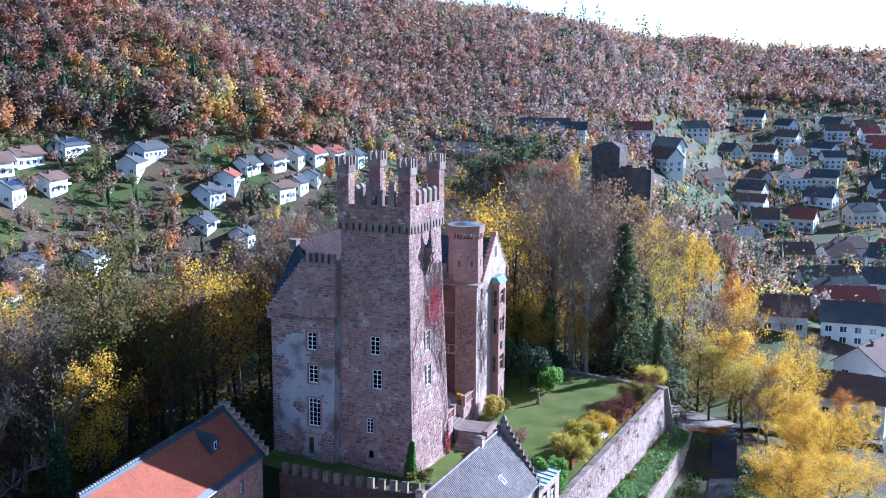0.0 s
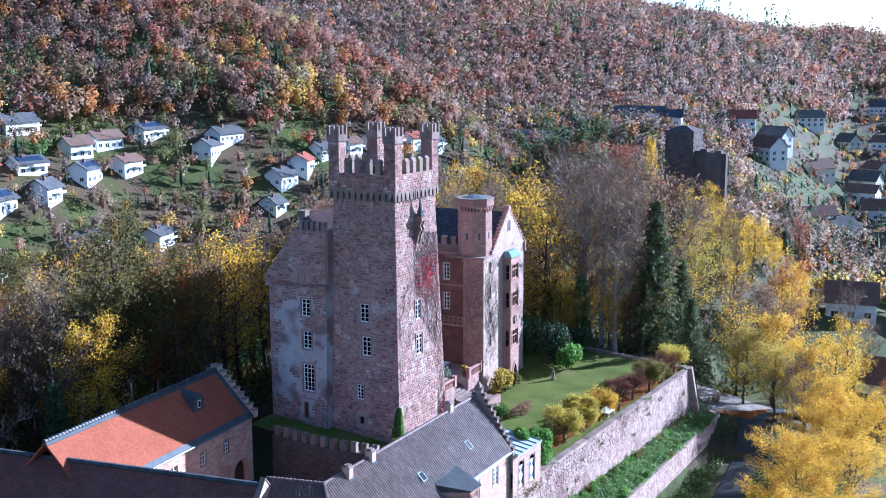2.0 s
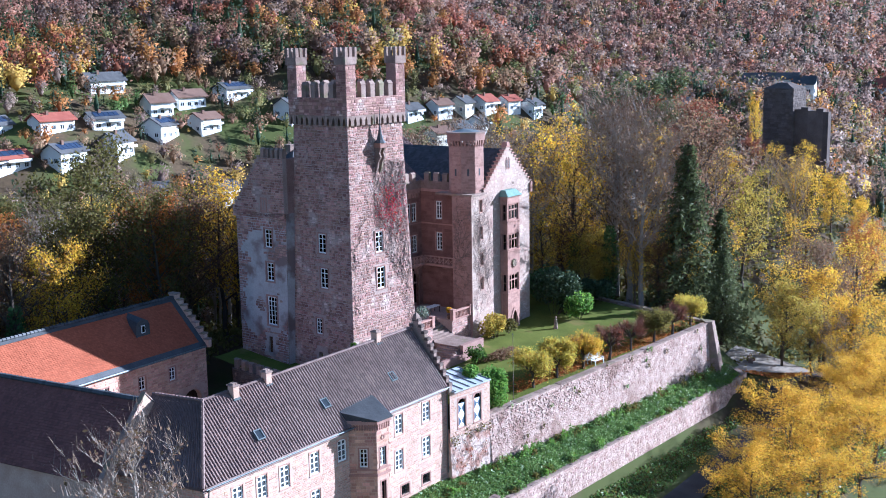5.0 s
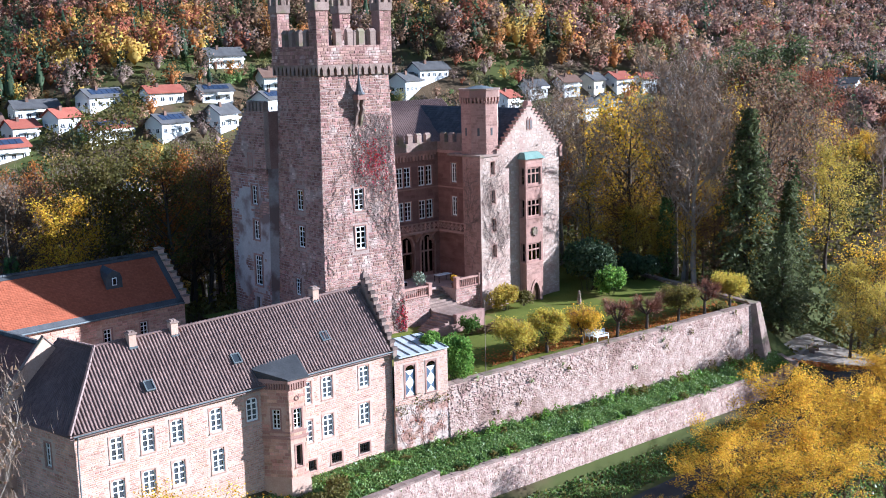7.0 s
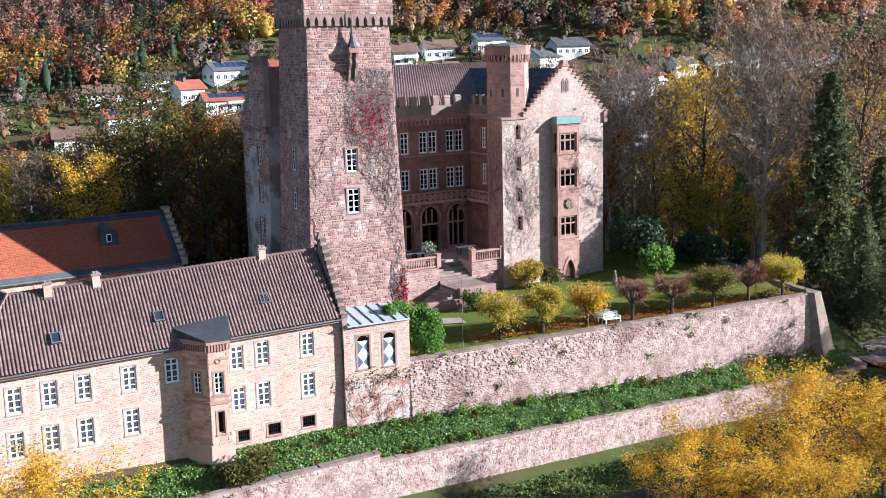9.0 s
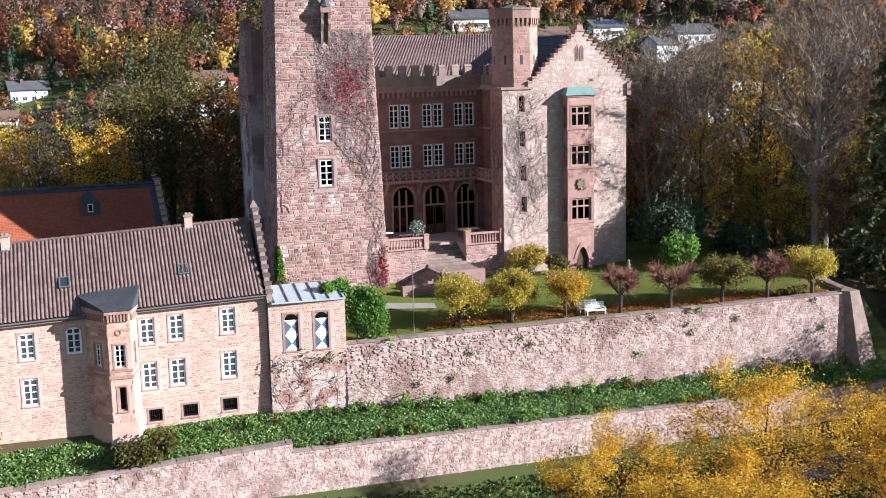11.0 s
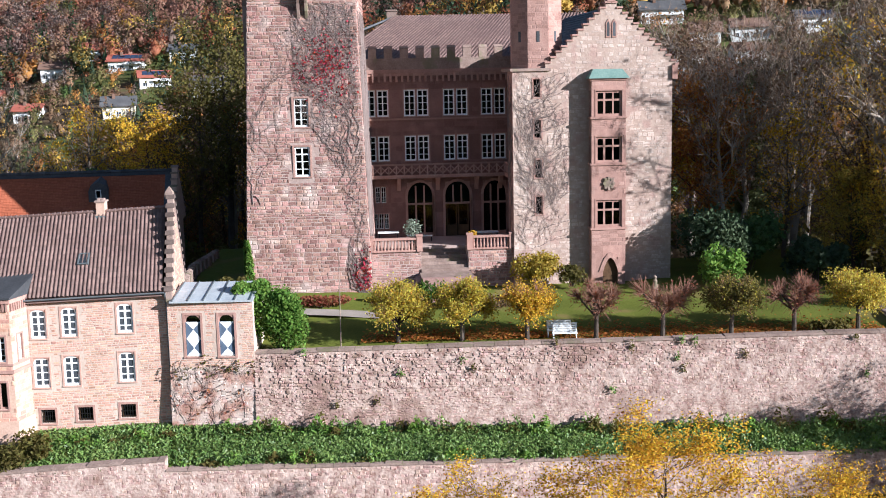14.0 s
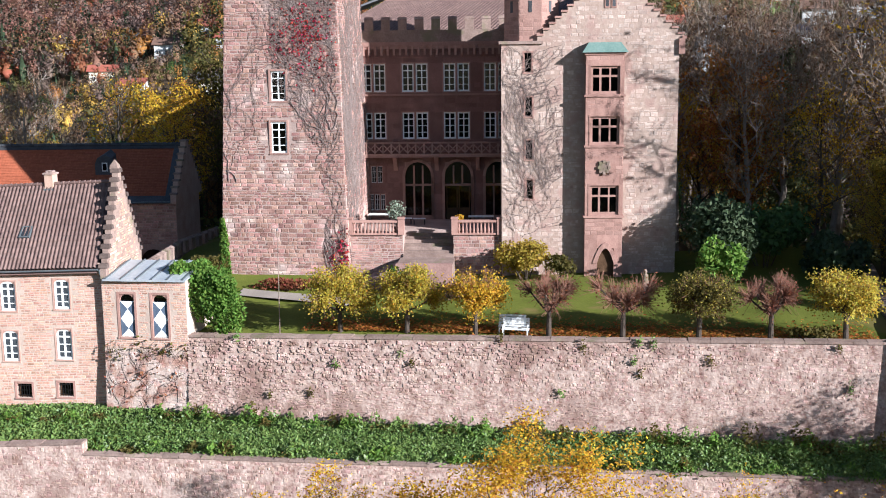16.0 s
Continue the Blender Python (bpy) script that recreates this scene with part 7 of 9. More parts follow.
VALLEY_FOOT = [(-126.4, 138.0, 6.1, 0), (-124.9, 151.8, 6.4, 0), (-122.1, 129.6, 5.8, 1), (-123.1, 181.9, 4.2, 0), (-117.1, 186.4, 3.8, 0), (-125.6, 116.0, 5.9, 0), (-155.5, 55.6, 6.2, 0), (-186.1, 49.6, 8.4, 4), (-187.3, 60.5, 6.0, 0), (-193.2, 32.6, 6.2, 2), (-163.5, 37.3, 5.5, 1), (-199.8, 40.0, 7.6, 1), (-208.7, 18.7, 7.0, 0), (-150.4, 66.6, 5.4, 2), (-184.2, 22.0, 6.3, 1), (-172.0, 58.0, 6.6, 4), (-163.0, 70.0, 7.2, 0)]
LEFT = UPPER_STREET + LOWER_STREET + VALLEY_FOOT

# far woods: one joined sheet of crowns per tone and stretch
FAR = {}
far_r = random.Random(9)
GARDEN = (("leaf_dark", 1.6), ("leaf_olive", 2.6), ("leaf_green", 1.0), ("leaf_gold", 1.0), ("leaf_orange", 1.3), ("leaf_brown", 3.0), ("leaf_haze", 2.6), ("leaf_rust", 0.7))
WOOD_EDGE = (("leaf_dark", 1.3), ("leaf_olive", 0.8), ("leaf_gold", 1.2), ("leaf_orange", 1.5), ("leaf_rust", 1.4), ("leaf_brown", 2.4), ("leaf_haze", 1.6), ("leaf_beech", 1.2))
# grey crowns weigh heavily in the next three mixes, in place of haze
BEECH_WOOD = (("leaf_beech", 5.5), ("leaf_haze", 3.6), ("leaf_brown", 1.3), ("leaf_rust", 0.7), ("leaf_orange", 0.12), ("leaf_olive", 0.2), ("leaf_dark", 0.1))
NOSE_WOOD = (("leaf_beech", 4.0), ("leaf_haze", 2.6), ("leaf_brown", 1.8), ("leaf_rust", 0.8), ("leaf_orange", 0.4), ("leaf_olive", 1.2), ("leaf_lemon", 0.3))
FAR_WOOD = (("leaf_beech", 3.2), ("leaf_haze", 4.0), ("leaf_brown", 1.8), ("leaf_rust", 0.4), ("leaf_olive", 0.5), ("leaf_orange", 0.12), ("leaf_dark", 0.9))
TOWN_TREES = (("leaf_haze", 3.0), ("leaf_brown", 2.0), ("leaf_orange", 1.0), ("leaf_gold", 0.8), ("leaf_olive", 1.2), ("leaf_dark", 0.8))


def far_tree(x, y, size, mix, stretch):
    """Notes a crown; the kinds keep together in loose groups."""
    names, weights = zip(*mix)
    u = noise.noise(Vector((x * 0.02, y * 0.02, 5.0)))
    v = noise.noise(Vector((x * 0.03, y * 0.03, 2.0)))
    w = [q * (1 + (2.6 if i % 2 else -0.7) * (u if i % 3 else v)) for i, q in enumerate(weights)]
    k = far_r.choices(names, [max(0.02, q) for q in w])[0]
    if k == "leaf_dark" and stretch == "far hills" and u < 0.0:
        k = "leaf_haze"
    FAR.setdefault((k, stretch), []).append((x, y, ground_z(x, y), size * far_r.uniform(0.75, 1.3)))


def clear_of_houses(x, y, room):
    return all((x - q[0] - 1.5) ** 2 + (y - q[1]) ** 2 > room for q in LEFT)


# the near valley side: gardens between the houses, the edge of the wood, and the beech wood above
y = -60.0
while y < 300:
    x = -99.0
    while x > -330.0:
        d = -98.0 - x
        gardens = 58.0 - 19.0 * ease(172, 205, y) - 13.0 * ease(208, 236, y) + 32.0 * ease(88, 66, y)
        if y > 262:
            gardens = -1.0
        step = 2.7 if d < gardens else 3.3 if d < gardens + 26 else 2.75 if d < 150 else 3.6
        px, py = x + far_r.uniform(-0.45, 0.45) * step, y + far_r.uniform(-0.45, 0.45) * step
        x -= step
        if px < -225 - max(0.0, 130 - py) * 0.25 - 40 * ease(120, 60, py):
            continue
        if d < gardens:
            lawn = noise.noise(Vector((px * 0.09, py * 0.09, 9.0)))
            if lawn < 0.5 and far_r.random() < 0.96 and clear_of_houses(px, py, 15):
                far_tree(px, py, far_r.choice((1.5, 2.1, 2.8, 3.6)) * (1.3 if d < 26 else 1.0), GARDEN, "village gardens")
        elif d < gardens + 26:
            if clear_of_houses(px, py, 22):
                far_tree(px, py, 5.4 - 1.4 * ease(gardens, gardens + 26, d) + far_r.uniform(-0.6, 0.9), WOOD_EDGE if py < 225 else NOSE_WOOD, "near valley side")
        else:
            far_tree(px, py, 4.2 if step < 3 else 5.2, NOSE_WOOD if py > 212 and d < 90 else BEECH_WOOD, "near valley side")
    y += 2.75
# the hills across the valley, ring by ring, and the trees of the town below them
r = 296.0
while r < 880.0:
    step = 0.0082 * r
    az = -1.0
    while az < 38.0:
        a, q = radians(az + far_r.uniform(-0.45, 0.45) * step / r * 57.3), r + far_r.uniform(-0.45, 0.45) * step
        px, py = 6.0 - q * math.sin(a), 3.0 + q * math.cos(a)
        az += math.degrees(step / r)
        deg = math.degrees(a)
        built = deg < 13.5 - 3.6 * ease(430, 560, q) and q < 660
        if deg > 29.5 and q < 400 or deg > 16 and q > 720:
            continue
        if built:
            if far_r.random() < 0.5 + 0.6 * noise.noise(Vector((px * 0.03, py * 0.03, 4.0))):
                far_tree(px, py, step * far_r.uniform(0.5, 1.1), TOWN_TREES, "town")
        elif q > 330 or deg > 12 and far_r.random() < 0.6:
            far_tree(px, py, step * 1.4, FAR_WOOD if q > 360 else TOWN_TREES, "far hills")
    r += step
# the strip of trees between the spur and the valley floor
for _ in range(900):
    px, py = far_r.uniform(-114, -72), far_r.uniform(20, 300)
    if px < -96 or py > 226:
        far_tree(px, py, far_r.uniform(2.2, 3.8), GARDEN, "village gardens")
for _ in range(1000):
    px, py = far_r.uniform(-75, 6), far_r.uniform(212, 330)
    if (px + 56) ** 2 + (py - 236) ** 2 > 110 and (px < -22 or far_r.random() < 0.3):
        far_tree(px, py, far_r.uniform(2.8, 5.6), TOWN_TREES, "town")
OCT_V = np.array(((1, 0, 0), (0, 1, 0), (-1, 0, 0), (0, -1, 0), (0, 0, 1), (0, 0, -1)), float)
OCT_F = np.array(((0, 1, 4), (1, 2, 4), (2, 3, 4), (3, 0, 4), (1, 0, 5), (2, 1, 5), (3, 2, 5), (0, 3, 5)))


def crown_sheet(material, a, leaves, sizes, outward, r):
    """Far crowns: small hearts of dense branches inside many loose leaf clumps, rounded by their normals."""
    c, n, m = leaves, len(a), len(OCT_V)
    p = r.normal(size=c.shape)
    p /= np.linalg.norm(p, axis=1, keepdims=True)
    w = np.cross(p, r.normal(size=c.shape))
    w /= np.linalg.norm(w, axis=1, keepdims=True) + 1e-9
    size = sizes[:, None] * r.uniform(0.55, 1.45, (len(c), 1))
    leaf_v = np.stack([c - p * size * 0.6, c + (w + 0.2 * p) * size * 0.6, c + (p * 0.8 - w * 0.4) * size * 0.7], 1)
    turned = np.sum(np.cross(leaf_v[:, 1] - leaf_v[:, 0], leaf_v[:, 2] - leaf_v[:, 0]) * outward, axis=1) < 0
    leaf_v[turned] = leaf_v[turned][:, ::-1]
    leaf_v = leaf_v.reshape(-1, 3)
    q = OCT_V[None] * r.uniform(0.5, 1.0, (n, m, 1)) * a[:, None, 3:4] * np.array((0.26, 0.26, 0.4))
    if material == "leaf_dark":
        q *= np.array((0.7, 0.7, 2.0))
    q = q + a[:, None, :3] + np.array((0, 0, 0.45)) * a[:, None, 3:4]
    v0 = len(leaf_v)
    out = bpy.data.meshes.new("far_woods")
    out.vertices.add(v0 + m * n)
    out.vertices.foreach_set("co", np.concatenate([leaf_v.ravel(), q.ravel()]))
    f = (OCT_F[None] + (np.arange(n) * m)[:, None, None] + v0).reshape(-1)
    out.loops.add(v0 + len(f))
    out.loops.foreach_set("vertex_index", np.concatenate([np.arange(v0), f]))
    out.polygons.add((v0 + len(f)) // 3)
    out.polygons.foreach_set("loop_start", np.arange(0, v0 + len(f), 3))
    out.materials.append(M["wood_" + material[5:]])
    out.polygons.foreach_set("use_smooth", np.ones(len(out.polygons), bool))
    out.update(calc_edges=True)
    heart = (OCT_V[None] + np.array((0, 0, 0.4)) + np.zeros((n, 1, 1))).reshape(-1, 3)
    heart /= np.linalg.norm(heart, axis=1, keepdims=True)
    out.normals_split_custom_set_from_vertices(np.concatenate([np.repeat(outward, 3, 0), heart]))
    return out


TONES = {"leaf_green": "green", "leaf_beech": "red-brown beech", "leaf_haze": "bare grey-brown", "leaf_rust": "rust-red", "leaf_brown": "brown half-bare", "leaf_orange": "orange", "leaf_gold": "yellow", "leaf_lemon": "yellow-green", "leaf_olive": "olive-green", "leaf_dark": "dark conifer"}
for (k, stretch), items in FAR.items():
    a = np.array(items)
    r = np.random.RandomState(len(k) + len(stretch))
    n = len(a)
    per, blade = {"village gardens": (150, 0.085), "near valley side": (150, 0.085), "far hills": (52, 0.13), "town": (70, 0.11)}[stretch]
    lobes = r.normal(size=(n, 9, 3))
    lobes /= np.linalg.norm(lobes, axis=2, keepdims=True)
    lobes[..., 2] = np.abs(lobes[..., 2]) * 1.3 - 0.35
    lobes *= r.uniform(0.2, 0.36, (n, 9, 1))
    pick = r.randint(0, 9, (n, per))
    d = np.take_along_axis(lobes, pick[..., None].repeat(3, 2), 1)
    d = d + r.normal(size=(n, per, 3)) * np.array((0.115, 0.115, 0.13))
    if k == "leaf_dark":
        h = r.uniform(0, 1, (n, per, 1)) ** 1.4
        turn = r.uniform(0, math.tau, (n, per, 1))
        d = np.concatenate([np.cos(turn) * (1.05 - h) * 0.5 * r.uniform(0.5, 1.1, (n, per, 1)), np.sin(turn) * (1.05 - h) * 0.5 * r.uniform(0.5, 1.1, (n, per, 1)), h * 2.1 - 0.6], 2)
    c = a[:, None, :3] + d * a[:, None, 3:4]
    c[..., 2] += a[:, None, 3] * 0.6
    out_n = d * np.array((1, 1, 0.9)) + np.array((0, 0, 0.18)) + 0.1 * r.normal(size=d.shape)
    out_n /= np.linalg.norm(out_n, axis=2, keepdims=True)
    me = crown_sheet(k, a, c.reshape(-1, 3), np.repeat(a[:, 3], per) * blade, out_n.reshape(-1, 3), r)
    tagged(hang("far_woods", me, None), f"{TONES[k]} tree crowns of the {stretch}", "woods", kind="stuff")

# ---- garden ----
LIME = [(-25.95, 107.8, -0.45, "leaf_lime", 1.0), (-25.9, 111.65, -0.35, "leaf_lime", 0.95), (-25.5, 115.6, -0.25, "leaf_gold", 0.9), (-25.0, 119.7, -0.1, None, 0.8), (-24.95, 123.7, 0.0, None, 0.95), (-24.5, 127.7, 0.1, "leaf_olive", 0.9), (-24.3, 131.4, 0.15, None, 0.85), (-24.2, 135.2, 0.2, "leaf_lime", 0.9)]


def lime(x, y, z, leaf, s, seed):
    r = random.Random(seed)
    ob = thing("pollard_lime", (x, y, z), "pollarded lime tree with a round crown of yellow leaves" if leaf else "pollarded lime tree with bare reddish shoots", "tree", group="garden limes")
    mb = MB()
    top = 1.5
    mb.tube((x, y, z - 0.2), (x + r.gauss(0, 0.04), y + r.gauss(0, 0.04), z + top), 0.16, 0.12, 8)
    heads, c = [], Vector((x, y, z + top))
    for i in range(11):
        a = i * 0.97 + r.uniform(-0.25, 0.25)
        q = r.uniform(0.45, 1.05) * s
        e = c + Vector((math.cos(a) * q, math.sin(a) * q, r.uniform(0.35, 1.25)))
        m = c.lerp(e, 0.5) + Vector((0, 0, -0.1))
        mb.tube(c - Vector((0, 0, 0.1)), m, 0.08, 0.065, 5)
        mb.tube(m, e, 0.065, 0.055, 5)
        heads.append(e)
    part("trunk", mb, "bark", ob)
    mb, ends = MB(), []
    mid = c + Vector((0, 0, 0.7))
    for e in heads:
        for _ in range(60 if leaf else 120):
            d = (e - mid) * 0.55 + Vector((r.gauss(0, 0.45), r.gauss(0, 0.45), r.gauss(0.4, 0.5)))
            f = e + d.normalized() * r.uniform(0.4, 1.05) * s
            mb.limb(e, f, 0.014, 0.006, 3)
            ends += [e.lerp(f, 0.45), e.lerp(f, 0.75), f]
    tagged(part("shoot_cluster", mb, "shoot", ob), kind="stuff")
    if leaf:
        pts = crown_points(r, ends, 5, 0.16)
        if leaf == "leaf_gold":
            pts = [p for p in pts if p[2] < z + 3.0 or r.random() < 0.25]
        hang("crown", scatter_mesh("crown", leaf, pts, 0.105, seed, long=1.2), ob)
        hang("inner_crown", scatter_mesh("inner_crown", "leaf_gold" if leaf == "leaf_lime" else "leaf_lime", pts[::3], 0.095, seed + 1, long=1.2), ob)
    else:
        hang("crown", scatter_mesh("crown", "leaf_rust", crown_points(r, ends, 1, 0.12)[::8], 0.09, seed), ob)


for i, (x, y, z, leaf, s) in enumerate(LIME):
    lime(x, y, z, leaf, s * 1.25, 300 + i)


def bush(name, label, x, y, z, rx, ry, h, leaf, n, size, seed, twig=True, category="shrub"):
    r = random.Random(seed)
    ob = thing(name, (x, y, z), label, category)
    mb, pts = MB(), []
    lumps = [(r.uniform(-0.65, 0.65) * rx, r.uniform(-0.65, 0.65) * ry, r.uniform(0.3, 0.75) * h, r.uniform(0.3, 0.55)) for _ in range(9)]
    for lx, ly, lz, _ in lumps:
        mb.tube((x + lx * 0.3, y + ly * 0.3, z - 0.1), (x + lx, y + ly, z + lz), 0.035, 0.012, 4)
    tagged(part("stem_cluster", mb, "bark", ob), kind="stuff")
    for _ in range(n):
        lx, ly, lz, q = r.choice(lumps)
        d = Vector((r.gauss(0, 1), r.gauss(0, 1), r.gauss(0, 1))).normalized() * q * r.uniform(0.5, 1.05)
        pts.append((x + lx + d.x * rx, y + ly + d.y * ry, max(z + 0.03, z + lz + d.z * h * 0.75)))
    hang("foliage", scatter_mesh("foliage", leaf, pts, size, seed), ob)
    return ob


bush("climbing_shrub", "dense bright green climbing shrub at the annex corner", -25.6, 101.0, -0.5, 1.3, 2.0, 3.9, "leaf_bright", 12000, 0.135, 401)
bush("climbing_shrub", "green climber spilling over the lean-to roof", -26.6, 99.0, 2.3, 1.4, 1.3, 1.5, "leaf_bright", 3200, 0.14, 402)
bush("evergreen_bush", "large dark evergreen bush beside the palace", -38.8, 129.6, 0.8, 2.8, 2.7, 5.0, "leaf_dark", 6500, 0.22, 403)
bush("laurel_bush", "bright green laurel bush at the lawn edge", -35.8, 130.2, 0.6, 1.5, 1.6, 3.4, "leaf_bright", 2600, 0.2, 404)
bush("evergreen_bush", "dark evergreen shrubs behind the lawn", -42.0, 133.5, 1.0, 2.6, 3.0, 4.2, "ivy", 4200, 0.26, 405)
bush("evergreen_bush", "dark undergrowth at the end of the garden", -38.0, 137.6, 0.8, 3.0, 2.0, 2.8, "leaf_dark", 2600, 0.28, 406)
bush("terrace_shrub", "olive-green shrub below the terrace wall", -38.0, 117.6, 0.7, 1.2, 2.3, 2.5, "leaf_lemon", 3400, 0.15, 407)
bush("terrace_shrub", "fading green shrub under the stair tower", -38.0, 119.9, 0.8, 0.9, 1.2, 1.6, "leaf_olive", 1200, 0.15, 408)
bush("flower_bed_shrub", "brown withered border plants below the stairs", -33.5, 112.8, 0.0, 0.8, 3.2, 1.2, "leaf_brown", 1500, 0.14, 409)
bush("flower_bed_shrub", "green border shrub beside the stairs", -34.4, 110.0, 0.2, 0.9, 1.2, 1.7, "leaf_green", 1100, 0.15, 410)
bush("flower_bed_shrub", "reddish border plants at the foot of the keep", -34.8, 102.5, 0.2, 0.8, 2.6, 0.9, "leaf_rust", 900, 0.14, 411)
bush("border_shrub", "low brown hedge plants by the garden wall", -24.3, 133.4, 0.2, 0.5, 1.6, 0.9, "leaf_olive", 700, 0.13, 412)
bush("wild_shrub", "tangled green-brown shrub below the bay", -21.4, 85.2, -7.0, 1.7, 2.5, 3.0, "leaf_olive", 4200, 0.15, 413)
bush("wild_shrub", "bramble growing along the house foot", -22.6, 78.0, -7.2, 1.0, 2.6, 1.4, "leaf_green", 1500, 0.17, 414)
bush("court_shrub", "golden shrub in the courtyard", -43.0, 84.5, -4.3, 1.6, 1.8, 2.6, "leaf_gold", 1500, 0.18, 415)
bush("hedge_shrub", "yellow hedge behind the house roof", -36.5, 76.0, -4.3, 1.4, 3.4, 8.3, "leaf_gold", 2400, 0.2, 416)
bush("court_shrub", "dry shrubs beside the keep's foot", -37.2, 96.0, 0.9, 1.2, 1.3, 1.5, "leaf_olive", 1000, 0.15, 417)

# ground cover: plants on the terrace, fallen leaves under the limes
cov, gr = [], random.Random(77)
for _ in range(64000):
    y, t = gr.uniform(95, 140.3), gr.random()
    x = -20.35 + (-24.2 + 0.022 * (y - 95) + 20.35) * t
    dense = ease(99, 114, y + 6 * noise.noise(Vector((x * 0.6, y * 0.3, 1))))
    if gr.random() < 0.25 + 0.75 * dense:
        lump = 0.5 + 0.5 * noise.noise(Vector((x * 0.9, y * 0.9, 4)))
        cov.append((x, y, terrace_z(x, y) + gr.random() * (0.12 + 0.5 * dense * lump + 0.6 * ease(118, 138, y) * t * lump)))
tagged(hang("ground_cover", scatter_mesh("ground_cover", "leaf_herb", cov, 0.1, 5), None), "dense green ground cover on the terrace strip", "plants", kind="stuff")
blades = []
for _ in range(34000):
    y, t = gr.uniform(67, 114), gr.random()
    x = -20.3 + (-25.0 + 20.3) * t
    blades.append((x, y, terrace_z(x, y) + 0.04 + gr.random() * 0.2))
tagged(hang("tall_grass", scatter_mesh("tall_grass", "leaf_herb", blades, 0.11, 6, long=2.4), None), "rough grass on the terrace strip", "grass", kind="stuff")
# uneven weeds along the coping of the lower wall and at the foot of the high wall
weed_r = np.random.RandomState(77)
for tone, leaf, count, tall in (("fresh green", "leaf_bright", 90, 0.75), ("fading olive", "leaf_olive", 60, 0.9), ("green", "leaf_herb", 150, 0.7)):
    weeds = []
    for _ in range(count):
        wy = weed_r.uniform(70, 139)
        foot = weed_r.rand() < 0.6
        wx = -24.55 + 1.45 * (wy - 99.2) / 38.4 + weed_r.uniform(0.8, 1.3) if foot else -20.45 + weed_r.uniform(-0.3, 0.2)
        if foot and wy < 95:
            wx = -24.0 + weed_r.uniform(0.5, 1.0)
        up = tall * weed_r.uniform(0.5, 1.6) * (1.25 if foot else 0.85) * (0.45 + 0.55 * ease(94, 102, wy))
        m_ = weed_r.randint(50, 130)
        q = weed_r.normal(size=(m_, 3)) * np.array((0.16, weed_r.uniform(0.15, 0.5), 0.0))
        q[:, 2] = weed_r.uniform(0, 1, m_) ** 0.8 * up * np.exp(-np.abs(q[:, 1]) * 1.5)
        weeds.append(q + np.array((wx, wy, terrace_z(wx, wy) + 0.03)))
    tagged(hang("weeds", scatter_mesh("weeds", leaf, np.concatenate(weeds), 0.12, 78, long=1.8), None), f"{tone} weeds in loose clumps along the terrace walls", "weeds", kind="stuff")
fallen = []
for _ in range(7000):
    x0, y0, z0, *_ = gr.choice(LIME)
    x, y = x0 - abs(gr.gauss(0, 1.3)), y0 + gr.gauss(0, 2.2)
    if x > -24.4 or y > 137 or y < 105.5:
        continue
    s, t = (y - 99.2) / 38.8, 0
    zz = -0.55 + 0.75 * (y - 99.2) / 38.8 + (-24.4 - x) * 0.06
    fallen.append((x, y, zz + 0.1 + gr.random() * 0.05))
tagged(hang("fallen_leaves", scatter_mesh("fallen_leaves", "leaf_orange", fallen, 0.13, 8, flat=0.8), None), "fallen orange leaves under the limes", "leaves", kind="stuff")
slope = {"leaf_herb": [], "leaf_olive": [], "leaf_green": []}
for _ in range(46000):
    x, y = gr.uniform(-19.6, -4), gr.uniform(66, 146)
    lane_x = -12.4 - 3.4 * ease(100, 140, y) if y > 90 else -11.0
    if abs(x - lane_x) < 1.9 or y > 141 and x < -15:
        continue
    lump = 0.5 + 0.5 * noise.noise(Vector((x * 0.5, y * 0.4, 3)))
    k = gr.choices(list(slope), (3, 0.6 + 2.0 * lump, 1.6))[0]
    slope[k].append((x, y, ground_z(x, y) + gr.random() * (0.15 + 0.9 * lump * lump)))
for k, label in (("leaf_herb", "fresh green herbs on the slope below the walls"), ("leaf_olive", "fading brambles on the slope below the walls"), ("leaf_green", "green undergrowth on the slope below the walls")):
    tagged(hang("slope_growth", scatter_mesh("slope_growth", k, slope[k], 0.19, 9), None), label, "plants", kind="stuff")
litter = []
for _ in range(5200):
    x, y = gr.uniform(-27, -16.8), gr.uniform(142.5, 152.5)
    litter.append((x, y, -5.98 - 0.14 * (y - 142.5) - 0.06 * max(0.0, x + 22) + 0.06 * gr.random()))
tagged(hang("leaf_litter", scatter_mesh("leaf_litter", "leaf_orange", litter, 0.2, 12, flat=0.8), None), "dry orange leaves strewn over the platform", "leaves", kind="stuff")

under = []
for _ in range(34000):
    x, y = gr.uniform(-108, -58), gr.uniform(46, 132)
    if gr.random() < 0.5:
        x, y = gr.uniform(-92, -22), gr.uniform(143, 226)
    under.append((x, y, ground_z(x, y) + abs(gr.gauss(0, 0.9))))
tagged(hang("undergrowth", scatter_mesh("undergrowth", "leaf_olive", under, 0.42, 19), None), "dark green undergrowth on the floor of the woods", "plants", kind="stuff")

# creepers on the keep and the stair tower


